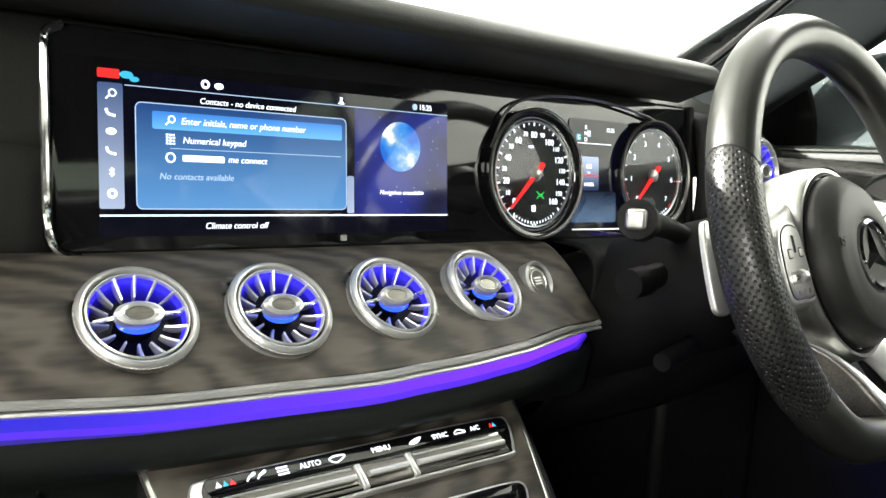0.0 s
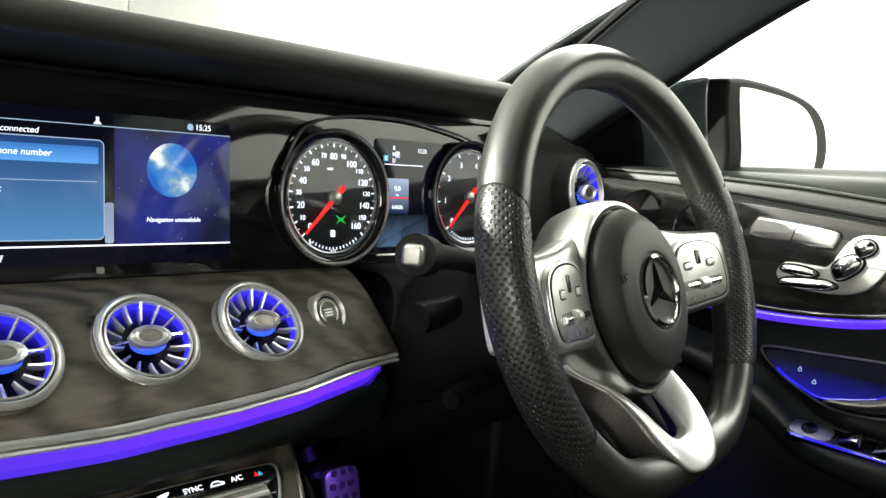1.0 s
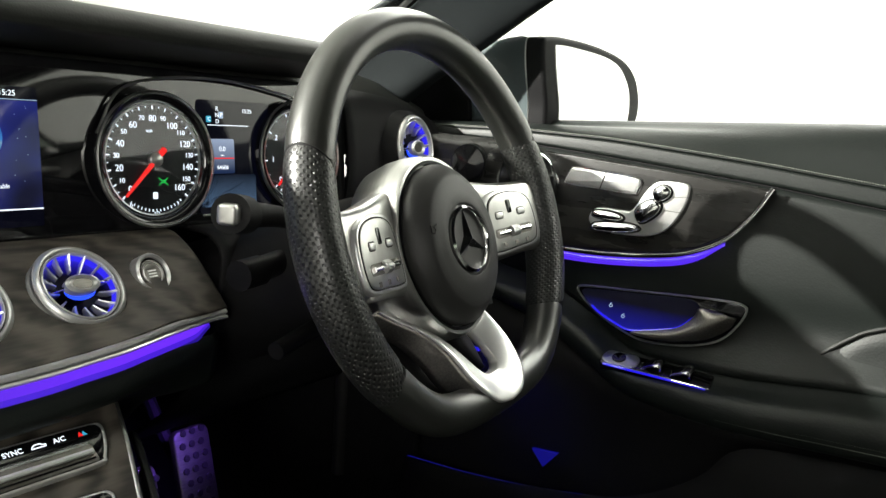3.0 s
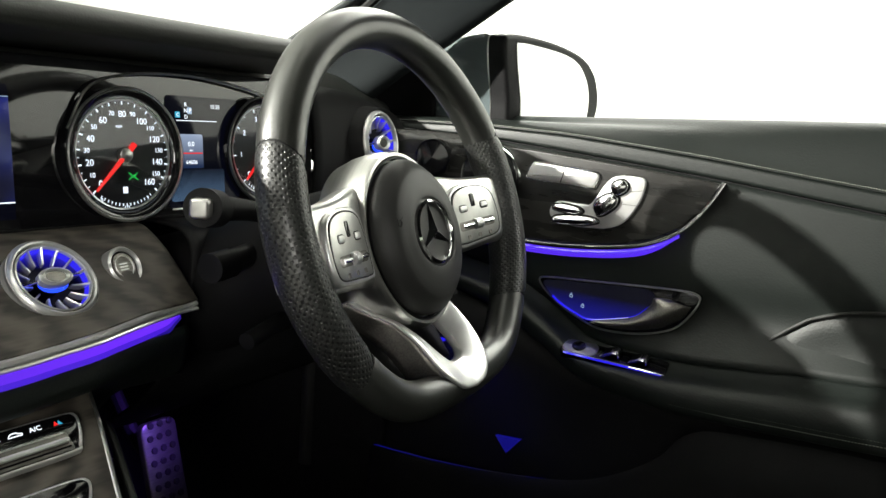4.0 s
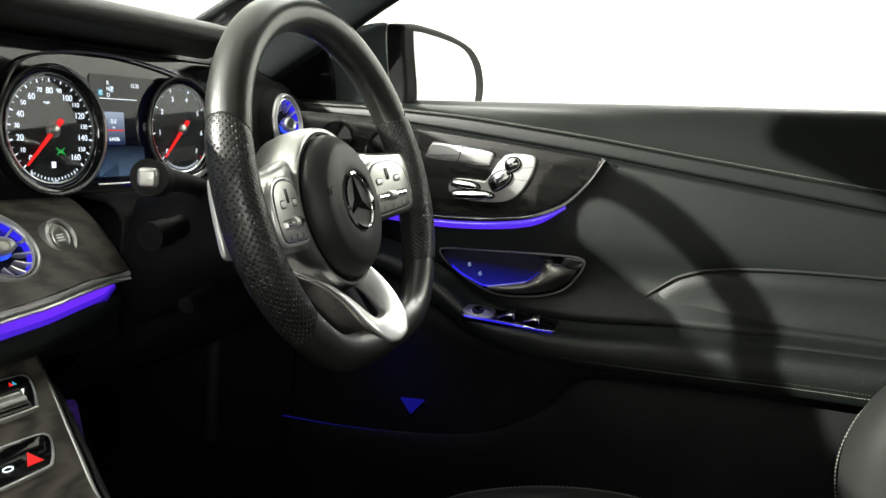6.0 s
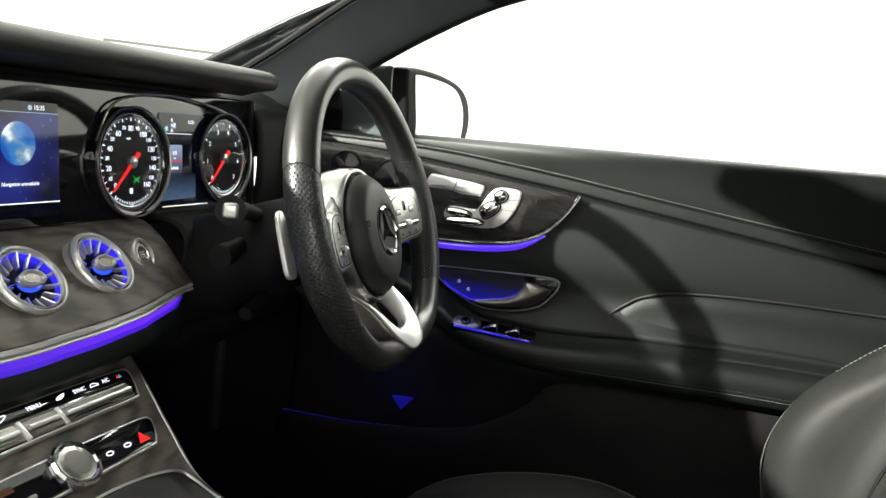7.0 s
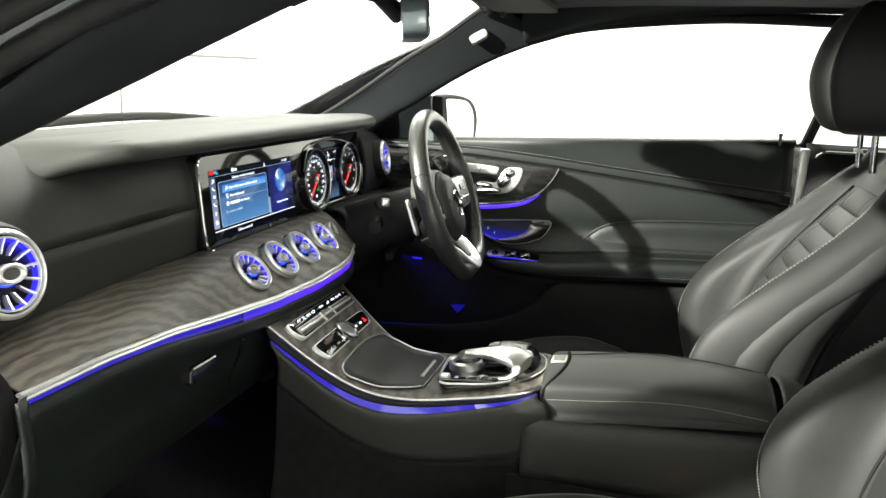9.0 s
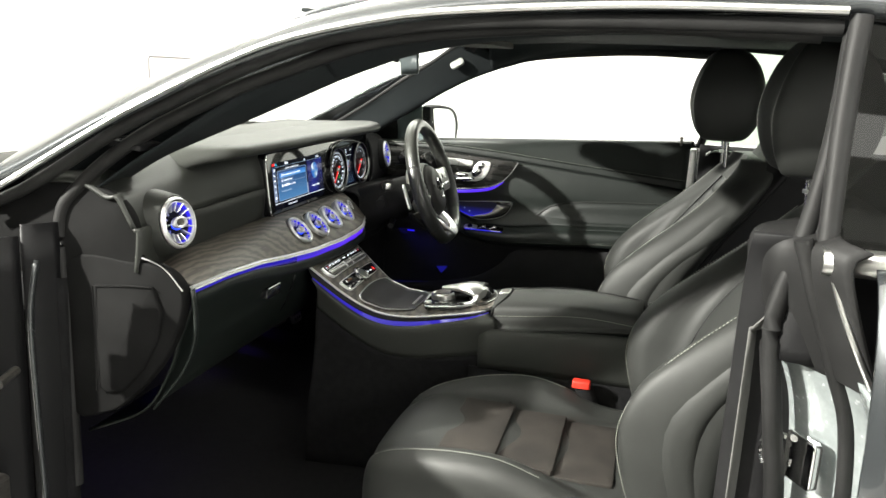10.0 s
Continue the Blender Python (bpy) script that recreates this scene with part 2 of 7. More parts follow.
def starry():
    m = glow("starry_picture", (0.01, 0.012, 0.09), 1.0)
    b = m.node_tree.nodes["Principled BSDF"]
    p = coords(m)
    n, r = node(m, "ShaderNodeTexNoise", Scale=14.0, Detail=2.0), node(m, "ShaderNodeValToRGB")
    link(m, p, 0, n, "Vector")
    link(m, n, 0, r, 0)
    r.color_ramp.elements[0].position, r.color_ramp.elements[1].position = 0.35, 0.75
    r.color_ramp.elements[0].color, r.color_ramp.elements[1].color = (0.001, 0.002, 0.014, 1), (0.012, 0.02, 0.2, 1)
    link(m, r, 0, b, "Emission Color")
    return m


def globe():
    m = glow("globe_picture", (0.1, 0.3, 0.6), 1.0)
    b = m.node_tree.nodes["Principled BSDF"]
    p = coords(m)
    n, r = node(m, "ShaderNodeTexNoise", Scale=32.0, Detail=4.0), node(m, "ShaderNodeValToRGB")
    link(m, p, 0, n, "Vector")
    link(m, n, 0, r, 0)
    r.color_ramp.elements[0].position, r.color_ramp.elements[1].position = 0.4, 0.68
    r.color_ramp.elements[0].color, r.color_ramp.elements[1].color = (0.008, 0.1, 0.42, 1), (0.75, 0.85, 0.95, 1)
    e = r.color_ramp.elements.new(0.54)
    e.color = (0.04, 0.2, 0.5, 1)
    e = r.color_ramp.elements.new(0.6)
    e.color = (0.2, 0.32, 0.42, 1)
    link(m, r, 0, b, "Emission Color")
    return m


STARS, GLOBE = starry(), globe()


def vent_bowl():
    """Black bowl; blue light is painted in at its outer edge, most at top."""
    m = glow("vent_bowl_painted_glow", (0.025, 0.015, 0.85), 1.0, (0.006, 0.006, 0.008))
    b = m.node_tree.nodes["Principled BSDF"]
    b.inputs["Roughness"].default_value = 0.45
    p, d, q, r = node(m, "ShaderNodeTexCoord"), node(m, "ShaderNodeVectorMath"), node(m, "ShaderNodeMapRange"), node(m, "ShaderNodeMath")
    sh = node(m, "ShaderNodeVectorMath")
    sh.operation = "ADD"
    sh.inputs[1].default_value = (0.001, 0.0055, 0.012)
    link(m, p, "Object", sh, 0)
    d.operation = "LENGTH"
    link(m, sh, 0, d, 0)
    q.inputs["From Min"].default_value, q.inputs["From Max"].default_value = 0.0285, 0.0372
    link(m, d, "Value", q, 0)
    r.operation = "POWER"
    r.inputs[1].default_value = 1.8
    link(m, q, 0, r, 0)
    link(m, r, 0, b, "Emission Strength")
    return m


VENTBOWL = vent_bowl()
# blue light lying in the pull bowl, painted as fading emission
PULLBOWL = fade("door_pull_painted_glow", (0.012, 0.012, 0.5), (0.0004, 0.0004, 0.006), 0.45, "Z", 0.824, 0.854)
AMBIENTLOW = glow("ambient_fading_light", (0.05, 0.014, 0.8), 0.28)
AMBIENTDOOR = glow("door_strip_light", (0.1, 0.028, 0.95), 0.9)
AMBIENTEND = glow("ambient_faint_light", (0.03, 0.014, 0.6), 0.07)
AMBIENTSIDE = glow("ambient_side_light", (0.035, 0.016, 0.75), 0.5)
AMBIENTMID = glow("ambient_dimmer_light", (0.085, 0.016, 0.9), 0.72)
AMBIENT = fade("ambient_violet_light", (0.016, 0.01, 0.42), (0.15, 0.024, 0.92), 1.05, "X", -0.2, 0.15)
for m in (AMBIENT, AMBIENTMID, AMBIENTLOW):
    m.node_tree.nodes["Principled BSDF"].inputs["Roughness"].default_value = 0.5


# ---- building tools ----
def thing(name, label, category, at=(0, 0, 0), group="", kind=""):
    ob = new(name)
    ob.empty_display_size = 0.05
    ob.location = at
    return tagged(ob, label, category, group, kind)


def part(name, bm, material, parent=None, label="", smooth=40, solid=0.0, rim=True):
    """Link a bmesh as one mesh object, under a thing or under a part."""
    bmesh.ops.recalc_face_normals(bm, faces=bm.faces)
    me = bpy.data.meshes.new(name)
    bm.to_mesh(me)
    bm.free()
    if smooth:
        me.shade_smooth()
        me.set_sharp_from_angle(angle=radians(smooth))
    me.materials.append(material)
    ob = new(name, me)
    if parent:
        ob.parent = parent
        if parent.type == "EMPTY":
            ob.matrix_parent_inverse = Matrix.Translation(-Vector(parent.location))
    if solid:
        mod = ob.modifiers.new("thickness", "SOLIDIFY")
        mod.thickness, mod.offset = solid, 0
    if label:
        ob["label"] = label
    return ob


def setting(name, bm, material, label, category, smooth=40, solid=0.0):
    return tagged(part(name, bm, material, None, "", smooth, solid), label, category, "", "structure")


def curve(points, n, closed=False):
    """A smooth run of n points through the given ones."""
    p = [Vector(q) for q in points]
    if len(p) == 2:
        return [p[0].lerp(p[1], i / (n - 1)) for i in range(n)]
    m = len(p)
    spans = m if closed else m - 1
    out = []
    for i in range(n):
        s = i / n * spans if closed else i / (n - 1) * spans
        k = min(int(s), spans - 1)
        f = s - k
        a, b, c, d = (p[(k + j) % m] if closed else p[max(0, min(m - 1, k + j))] for j in (-1, 0, 1, 2))
        if not closed and k == 0:
            a = b * 2 - c
        if not closed and k == m - 2:
            d = c * 2 - b
        out.append(0.5 * ((2 * b) + (c - a) * f + (2 * a - 5 * b + 4 * c - d) * f * f + (3 * b - a - 3 * c + d) * f ** 3))
    return out


def grid(rows, closed_u=False, closed_v=False, bm=None):
    bm = bm or bmesh.new()
    vs = [[bm.verts.new(p) for p in row] for row in rows]
    nu, nv = len(vs), len(vs[0])
    for i in range(nu if closed_u else nu - 1):
        for j in range(nv if closed_v else nv - 1):
            a, b, c, d = vs[i][j], vs[(i + 1) % nu][j], vs[(i + 1) % nu][(j + 1) % nv], vs[i][(j + 1) % nv]
            if len({a, b, c, d}) == 4:
                bm.faces.new((a, b, c, d))
    return bm, vs


def skin(rows, nu=12, nv=12, closed_v=False, caps=False):
    """A smooth surface through rows of control points; closed_v makes it a body with end caps."""
    fine = [curve(r, nv, closed_v) for r in rows]
    cols = [curve([f[j] for f in fine], nu) for j in range(len(fine[0]))]
    bm, vs = grid([[cols[j][i] for j in range(len(cols))] for i in range(nu)], False, closed_v)
    if caps:
        bm.faces.new(vs[0])
        bm.faces.new(vs[-1])
    return bm


def tube(points, r, seg=10, closed=False, n=0, r2=0.0, up=(0, 0, 1), taper=None, bm=None):
    """A round or oval rod along a path; r2 is its half-height along up."""
    path = curve(points, n, closed) if n else [Vector(p) for p in points]
    m, rows = len(path), []
    for i, p in enumerate(path):
        t = (path[(i + 1) % m] - path[i - 1]) if closed else (path[min(i + 1, m - 1)] - path[max(i - 1, 0)])
        side = t.cross(Vector(up)).normalized()
        top = side.cross(t).normalized()
        k = taper(i / max(1, m - 1)) if taper else 1.0
        rows.append([p + k * (side * r * math.cos(a) + top * (r2 or r) * math.sin(a)) for a in (2 * math.pi * j / seg for j in range(seg))])
    bm, vs = grid(rows, closed, True, bm)
    if not closed:
        bm.faces.new(vs[0])
        bm.faces.new(vs[-1])
    return bm


def axes(origin, ex, ey):
    """A frame from its origin and two of its axes."""
    ex, ey = Vector(ex).normalized(), Vector(ey).normalized()
    ez = ex.cross(ey).normalized()
    ey = ez.cross(ex)
    m = Matrix((ex, ey, ez)).transposed().to_4x4()
    m.translation = origin
    return m


def inset(outline, d):
    """The outline moved inwards by d (counter-clockwise outlines)."""
    out, n = [], len(outline)
    for i in range(n):
        a, b, c = (Vector(outline[(i + j) % n]) for j in (-1, 0, 1))
        e, f = (b - a).normalized(), (c - b).normalized()
        k = Vector((-(e.y + f.y), e.x + f.x))
        k = k.normalized() if k.length > 1e-6 else Vector((-e.y, e.x))
        out.append(b + k * d / max(0.5, k.dot(Vector((-e.y, e.x)))))
    return out


def slab(outline, m, w0, w1, bevel=0.0, dome=0.0, bm=None):
    """A plate with that outline in the frame m, from depth w0 to w1, its front edge rounded."""
    bm = bm or bmesh.new()
    o = [Vector(p[:2]) for p in outline]
    if sum(o[i - 1].x * o[i].y - o[i].x * o[i - 1].y for i in range(len(o))) < 0:
        o.reverse()
    loops = [(o, w0)]
    if bevel:
        for k in (0, 1, 2, 3):
            a = math.pi / 2 * k / 3
            loops.append((inset(o, bevel * (1 - math.cos(a))), w1 - bevel * (1 - math.sin(a))))
    else:
        loops.append((o, w1))
    if dome:
        base = loops[-1][0]
        c = sum(base, Vector((0, 0))) / len(base)
        for k in (0.75, 0.5, 0.25):
            loops.append(([c + (p - c) * k for p in base], w1 + dome * (1 - k * k)))
    rows = [[m @ Vector((p.x, p.y, w)) for p in l] for l, w in loops]
    _, vs = grid(rows, False, True, bm)
    bm.faces.new(vs[0])
    bm.faces.new(vs[-1])
    return bm


def rrect(x0, y0, x1, y1, r, seg=4):
    out = []
    for cx, cy, a0 in ((x1 - r, y0 + r, -90), (x1 - r, y1 - r, 0), (x0 + r, y1 - r, 90), (x0 + r, y0 + r, 180)):
        for k in range(seg + 1):
            a = radians(a0 + 90 * k / seg)
            out.append((cx + r * math.cos(a), cy + r * math.sin(a)))
    return out


def ring(rx, ry=0.0, n=32, cx=0.0, cy=0.0):
    return [(cx + rx * math.cos(2 * math.pi * k / n), cy + (ry or rx) * math.sin(2 * math.pi * k / n)) for k in range(n)]


def lathe(profile, m, n=32, sx=1.0, sy=1.0, bm=None):
    """A turned body: profile of (radius, depth) round the third axis of the frame m; closed where the radius is zero."""
    rows = [[m @ Vector((sx * r * math.cos(2 * math.pi * k / n), sy * r * math.sin(2 * math.pi * k / n), w)) for k in range(n)] for r, w in profile]
    bm, vs = grid(rows, False, True, bm)
    for r in (vs[0], vs[-1]):
        bm.faces.new(r)
    return bm


def hoop(profile, m, n=36, sx=1.0, sy=1.0, bm=None):
    """A turned ring: closed profile of (radius, depth)."""
    rows = [[m @ Vector((sx * r * math.cos(2 * math.pi * k / n), sy * r * math.sin(2 * math.pi * k / n), w)) for k in range(n)] for r, w in profile]
    return grid(rows, True, True, bm)[0]


def outline_tube(outline, m, w, r, seg=6, bm=None):
    return tube([m @ Vector((p[0], p[1], w)) for p in outline], r, seg, True, up=m.to_3x3() @ Vector((0, 0, 1)), bm=bm)


def box(c, s, bevel=0.0, m=None):
    return slab(rrect(-s[0] / 2, -s[1] / 2, s[0] / 2, s[1] / 2, min(s[0], s[1]) * 0.12 + bevel * 0.5, 3), (m or Matrix()) @ Matrix.Translation(c), -s[2] / 2, s[2] / 2, bevel)


def lettering(name, text, m, size, material, parent, align="LEFT", slant=0.0, depth=0.0002):
    c = bpy.data.curves.new(name, "FONT")
    c.body, c.size, c.extrude, c.align_x, c.align_y, c.shear = text, size, depth, align, "CENTER", slant
    tmp = bpy.data.objects.new(name, c)
    me = bpy.data.meshes.new_from_object(tmp)
    bpy.data.objects.remove(tmp)
    me.transform(m)
    me.materials.clear()
    me.materials.append(material)
    ob = new(name, me)
    ob.parent = parent
    if parent.type == "EMPTY":
        ob.matrix_parent_inverse = Matrix.Translation(-Vector(parent.location))
    return ob


def along(table, s):
    """Straight-line reading of a table of (position, value), positions falling or rising."""
    t = sorted(table)
    if s <= t[0][0]:
        return t[0][1]
    for (a, u), (b, v) in zip(t, t[1:]):
        if s <= b:
            return u + (v - u) * (s - a) / (b - a)
    return t[-1][1]


def stitches(points, n, parent, length=0.0035, r=0.0006, material=None, name="stitching"):
    """A run of single thread stitches on a seam, one part."""
    path, bm = curve(points, n), bmesh.new()
    for a, b in zip(path, path[1:]):
        d = (b - a).normalized()
        c = (a + b) / 2
        side = d.cross(Vector((0, 0, 1)))
        side = side.normalized() if side.length > 1e-3 else Vector((1, 0, 0))
        top = side.cross(d)
        h = min(length, (b - a).length * 0.75) / 2
        rows = [[c + d * s + side * r * k * u + top * r * k * v for u, v in ((1, 0), (0, 1), (-1, 0), (0, -1))] for s, k in ((-h, 0.4), (0, 1), (h, 0.4))]
        grid(rows, False, True, bm)
    return part(name, bm, material or STITCH, parent, "", 0)


# ---- studio bay ----
GROUND = 0.12
setting("floor", box((-1.5, 0, GROUND - 0.1), (9.4, 14.4, 0.2)), FLOORPAINT, "pale painted studio floor under the car", "floor")
setting("ceiling", box((-1.5, 0, 3.22), (9.4, 14.4, 0.2)), WHITE, "white studio ceiling", "ceiling")
setting("wall_east", box((3.1, 0, 1.62), (0.2, 14.4, 3.0)), WHITE, "bright white plastered studio wall beside the car", "wall")
setting("wall_west", box((-6.1, 0, 1.62), (0.2, 14.4, 3.0)), WHITE, "white plastered studio wall", "wall")
setting("wall_north", box((-1.5, 7.1, 1.62), (9.0, 0.2, 3.0)), WHITE, "white plastered studio wall ahead of the car", "wall")
setting("wall_south", box((-1.5, -7.1, 1.62), (9.0, 0.2, 3.0)), WHITE, "white plastered studio wall behind the car", "wall")
hatch = thing("wall_hatch", "flush white wall hatch with a thin grey gap round it", "hatch", (3.0, 2.57, 0.3), kind="structure")
EAST = axes((3.0, 0, 0), (0, -1, 0), (0, 0, 1))
part("leaf", slab(rrect(-3.01, 0.4, -2.15, 1.243, 0.004, 1), EAST, 0.002, 0.012, 0.002), WHITE, hatch)
part("gap_top", slab(rrect(-3.02, 1.244, -2.14, 1.258, 0.001, 1), EAST, 0.0, 0.006), GREYLINE, hatch)
part("gap_side", slab(rrect(-3.026, 0.4, -3.012, 1.244, 0.001, 1), EAST, 0.0, 0.006), GREYLINE, hatch)
part("jamb", slab(rrect(-2.14, 0.4, -2.02, 1.238, 0.002, 1), EAST, 0.0, 0.03, 0.004), WHITE, hatch)

# ---- dashboard ----
dash = thing("dashboard", "black leather-skinned dashboard with dark open-pore wood trim", "dashboard", (0, 0.7, 0.75))


def dash_row(x, crest):
    """Section of the soft upper dash from the windscreen foot to the seam over the wood."""
    y = 0.6 - 0.02 * min(1, max(0, (-x - 0.3) / 0.4))
    return [(x, 1.13, 1.055), (x, 0.95, 1.09), (x, 0.8, crest), (x, 0.7, crest + 0.002), (x, 0.645, crest - 0.02), (x, 0.622, 1.05), (x, y + 0.012, 1.0)]


part("upper_pad", skin([dash_row(x, c) for x, c in ((-0.7, 1.07), (-0.6, 1.086), (-0.45, 1.098), (-0.3, 1.104), (-0.16, 1.106), (0.1, 1.108), (0.4, 1.108), (0.58, 1.1), (0.69, 1.085))], 40, 26), PAD, dash, "matt black soft upper dash", 60, 0.006)
part("middle_pad", skin([[(x, y + 0.012, 0.998), (x, y + 0.004, 0.995), (x, y + 0.006, 0.96), (x, y + 0.01, 0.925)] for x, y in ((-0.7, 0.58), (-0.5, 0.59), (-0.3, 0.6), (-0.165, 0.606))], 16, 10), PAD, dash, "", 60, 0.006)
part("pad_seam", tube([(-0.695, 0.585, 0.998), (-0.5, 0.596, 0.998), (-0.3, 0.606, 0.998), (-0.17, 0.613, 0.998)], 0.0022, 6, n=12), PLASTIC, dash)
stitches([(-0.69, 0.582, 1.003), (-0.5, 0.596, 1.003), (-0.3, 0.607, 1.003), (-0.18, 0.614, 1.003)], 120, dash, 0.003, 0.0004, PLASTIC)

# hood over the displays
HOODX = ((-0.5, 0.0), (-0.47, 0.2), (-0.44, 0.55), (-0.41, 0.85), (-0.36, 0.95), (-0.2, 1.0), (0.0, 1.0), (0.2, 1.0), (0.38, 1.0), (0.46, 0.9), (0.5, 0.6))
hood_rows = []
for x, k in HOODX:
    lip = 0.64 - 0.1 * k
    proud = ((0.76, 1.106), (0.68, 1.1135), (lip + 0.05, 1.117), (lip + 0.022, 1.1185), (lip + 0.007, 1.1165), (lip, 1.109), (lip + 0.0015, 1.1005), (lip + 0.012, 1.0965), (0.625, 1.085))
    sunk = ((0.76, 1.085), (0.71, 1.086), (0.68, 1.082), (0.665, 1.076), (0.655, 1.07), (0.65, 1.064), (0.655, 1.06), (0.665, 1.058), (0.68, 1.058))
    k = 1.0 if x > 0 else min(1.0, k)
    hood_rows.append([(x, a[0] * k + b[0] * (1 - k), a[1] * k + b[1] * (1 - k)) for a, b in zip(proud, sunk)])
part("display_hood", skin(hood_rows, 44, 30, False), PAD, dash, "leather display hood with a rolled lip", 60, 0.003)
stitches([(-0.4, 0.594, 1.1165), (-0.2, 0.57, 1.1185), (0.1, 0.57, 1.1185), (0.4, 0.57, 1.1185), (0.47, 0.584, 1.1165)], 260, dash, 0.003, 0.0004, PLASTIC, "hood_stitching")

# wood fascia: a broad shelf beside the passenger that turns upright under the displays
WOODROWS = (
    (-0.668, ((0.585, 0.915), (0.56, 0.918), (0.535, 0.915), (0.515, 0.909), (0.502, 0.904))),
    (-0.55, ((0.6, 0.93), (0.57, 0.928), (0.54, 0.921), (0.515, 0.911), (0.5, 0.903))),
    (-0.42, ((0.605, 0.932), (0.575, 0.93), (0.545, 0.921), (0.518, 0.906), (0.501, 0.894))),
    (-0.28, ((0.606, 0.932), (0.58, 0.931), (0.55, 0.919), (0.525, 0.897), (0.505, 0.876))),
    (-0.14, ((0.606, 0.932), (0.583, 0.93), (0.556, 0.914), (0.528, 0.888), (0.502, 0.863))),
    (0.0, ((0.606, 0.932), (0.583, 0.929), (0.553, 0.911), (0.521, 0.884), (0.49, 0.8615))),
    (0.08, ((0.606, 0.932), (0.583, 0.929), (0.554, 0.912), (0.519, 0.887), (0.483, 0.867))),
    (0.14, ((0.606, 0.932), (0.583, 0.929), (0.556, 0.913), (0.521, 0.889), (0.485, 0.871))),
    (0.2, ((0.606, 0.932), (0.586, 0.93), (0.562, 0.915), (0.532, 0.892), (0.501, 0.8725))),
    (0.26, ((0.606, 0.932), (0.588, 0.929), (0.566, 0.914), (0.543, 0.89), (0.526, 0.868))),
)
VENTX = (-0.1415, -0.047, 0.0468, 0.139)
fascia = skin([[(x + (0.016 * j / 4 if x > 0.2 else 0), y, z) for j, (y, z) in enumerate(r)] for x, r in WOODROWS], 220, 60)
gone = [f for f in fascia.faces if any((f.calc_center_median() - Vector((vx, 0.541, 0.902))).length < 0.0345 for vx in VENTX)]
bmesh.ops.delete(fascia, geom=gone, context="FACES")
part("wood_fascia", fascia, WOOD, dash, "dark grey-brown open-pore wood fascia", 60, 0.003)


def under(x, dy, dz):
    """The lower edge of the wood, moved by dy and dz."""
    i = along([(a, r[-1][0]) for a, r in WOODROWS], x), along([(a, r[-1][1]) for a, r in WOODROWS], x)
    return Vector((x, i[0] + dy, i[1] + dz))


XS = [-0.672, -0.61, -0.55, -0.48, -0.42, -0.35, -0.28, -0.21, -0.14, -0.07, 0.0, 0.04, 0.08, 0.11, 0.14, 0.17, 0.2, 0.23, 0.255, 0.272]
part("chrome_strip", tube([under(x, -0.0015, -0.0012) for x in XS], 0.0042, 8, n=90, r2=0.0026), BRIGHT, dash, "satin silver trim strip")
part("chrome_bead", tube([under(x, -0.0032, -0.0058) for x in XS], 0.0036, 8, n=90, r2=0.0019), BRIGHT, dash, "lower satin silver bead")
def narrow(x):
    """How far the light strip has thinned towards the passenger's end, 0 to 1."""
    return min(1, max(0, (-x - 0.1) * 3))


def light_band(z0, z1, y0, xs):
    return skin([[under(x, y0 - 0.0012 * q, (z0 + (z1 - z0) * q) * (1 - 0.3 * narrow(x)) * (1 - 0.55 * max(0.0, (x - 0.225) / 0.03)) - 0.0025 * narrow(x)) for q in (0, 0.5, 1)] for x in xs], 60, 5)


LX = [x for x in XS if x > -0.23 and x < 0.25] + [0.243, 0.249, 0.252]
PX = [x for x in XS if x < -0.24] + [-0.2365]
# the glow fading below the strip is painted as two weaker emitting bands
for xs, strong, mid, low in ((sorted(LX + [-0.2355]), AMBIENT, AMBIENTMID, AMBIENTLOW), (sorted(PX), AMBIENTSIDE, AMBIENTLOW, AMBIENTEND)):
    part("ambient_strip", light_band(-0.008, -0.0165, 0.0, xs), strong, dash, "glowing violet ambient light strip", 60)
    part("painted_fringe", light_band(-0.0165, -0.0205, -0.0012, xs), mid, dash, "dimmer emitting band, painted fall-off of the light strip", 60)
    part("painted_fringe", light_band(-0.0205, -0.0242, -0.0024, xs), low, dash, "faintest emitting band, painted fall-off of the light strip", 60)
part("strip_joint", box(under(-0.236, 0.002, -0.013), (0.0025, 0.008, 0.018)), PLASTIC, dash)

low_rows = []
for x in (-0.672, -0.61, -0.55, -0.48, -0.42, -0.35, -0.28, -0.21, -0.14, -0.07, 0.0, 0.04, 0.08, 0.11, 0.14, 0.17, 0.2, 0.23, 0.262):
    e = under(x, 0.0, -0.021 + 0.006 * min(1, max(0, (-x - 0.25) * 4)))
    k = min(1.0, max(0.0, (x - 0.15) / 0.05))
    low_rows.append([e, e + Vector((0, -0.004, -0.006)), e + Vector((0, -0.002, -0.02)), Vector((x, 0.528, 0.805)), Vector((x, 0.545, 0.75 + 0.045 * k)), Vector((x, 0.6 - 0.03 * k, 0.66 + 0.13 * k)), Vector((x, 0.72 - 0.09 * k, 0.6 + 0.18 * k))])
part("lower_panel", skin(low_rows, 72, 26), LEATHER, dash, "black grained lower dash panel", 60, 0.004)
knee = skin([[(x, 0.605, 0.932), (x, 0.56 - k, 0.928), (x, 0.545 - k, 0.9), (x, 0.565 - k, 0.82), (x, 0.62, 0.74), (x, 0.74, 0.66)] for x, k in ((0.285, 0.0), (0.36, -0.01), (0.48, 0.0), (0.6, 0.015), (0.69, 0.02))], 24, 18)
part("knee_panel", knee, PLASTIC, dash, "", 60, 0.004)
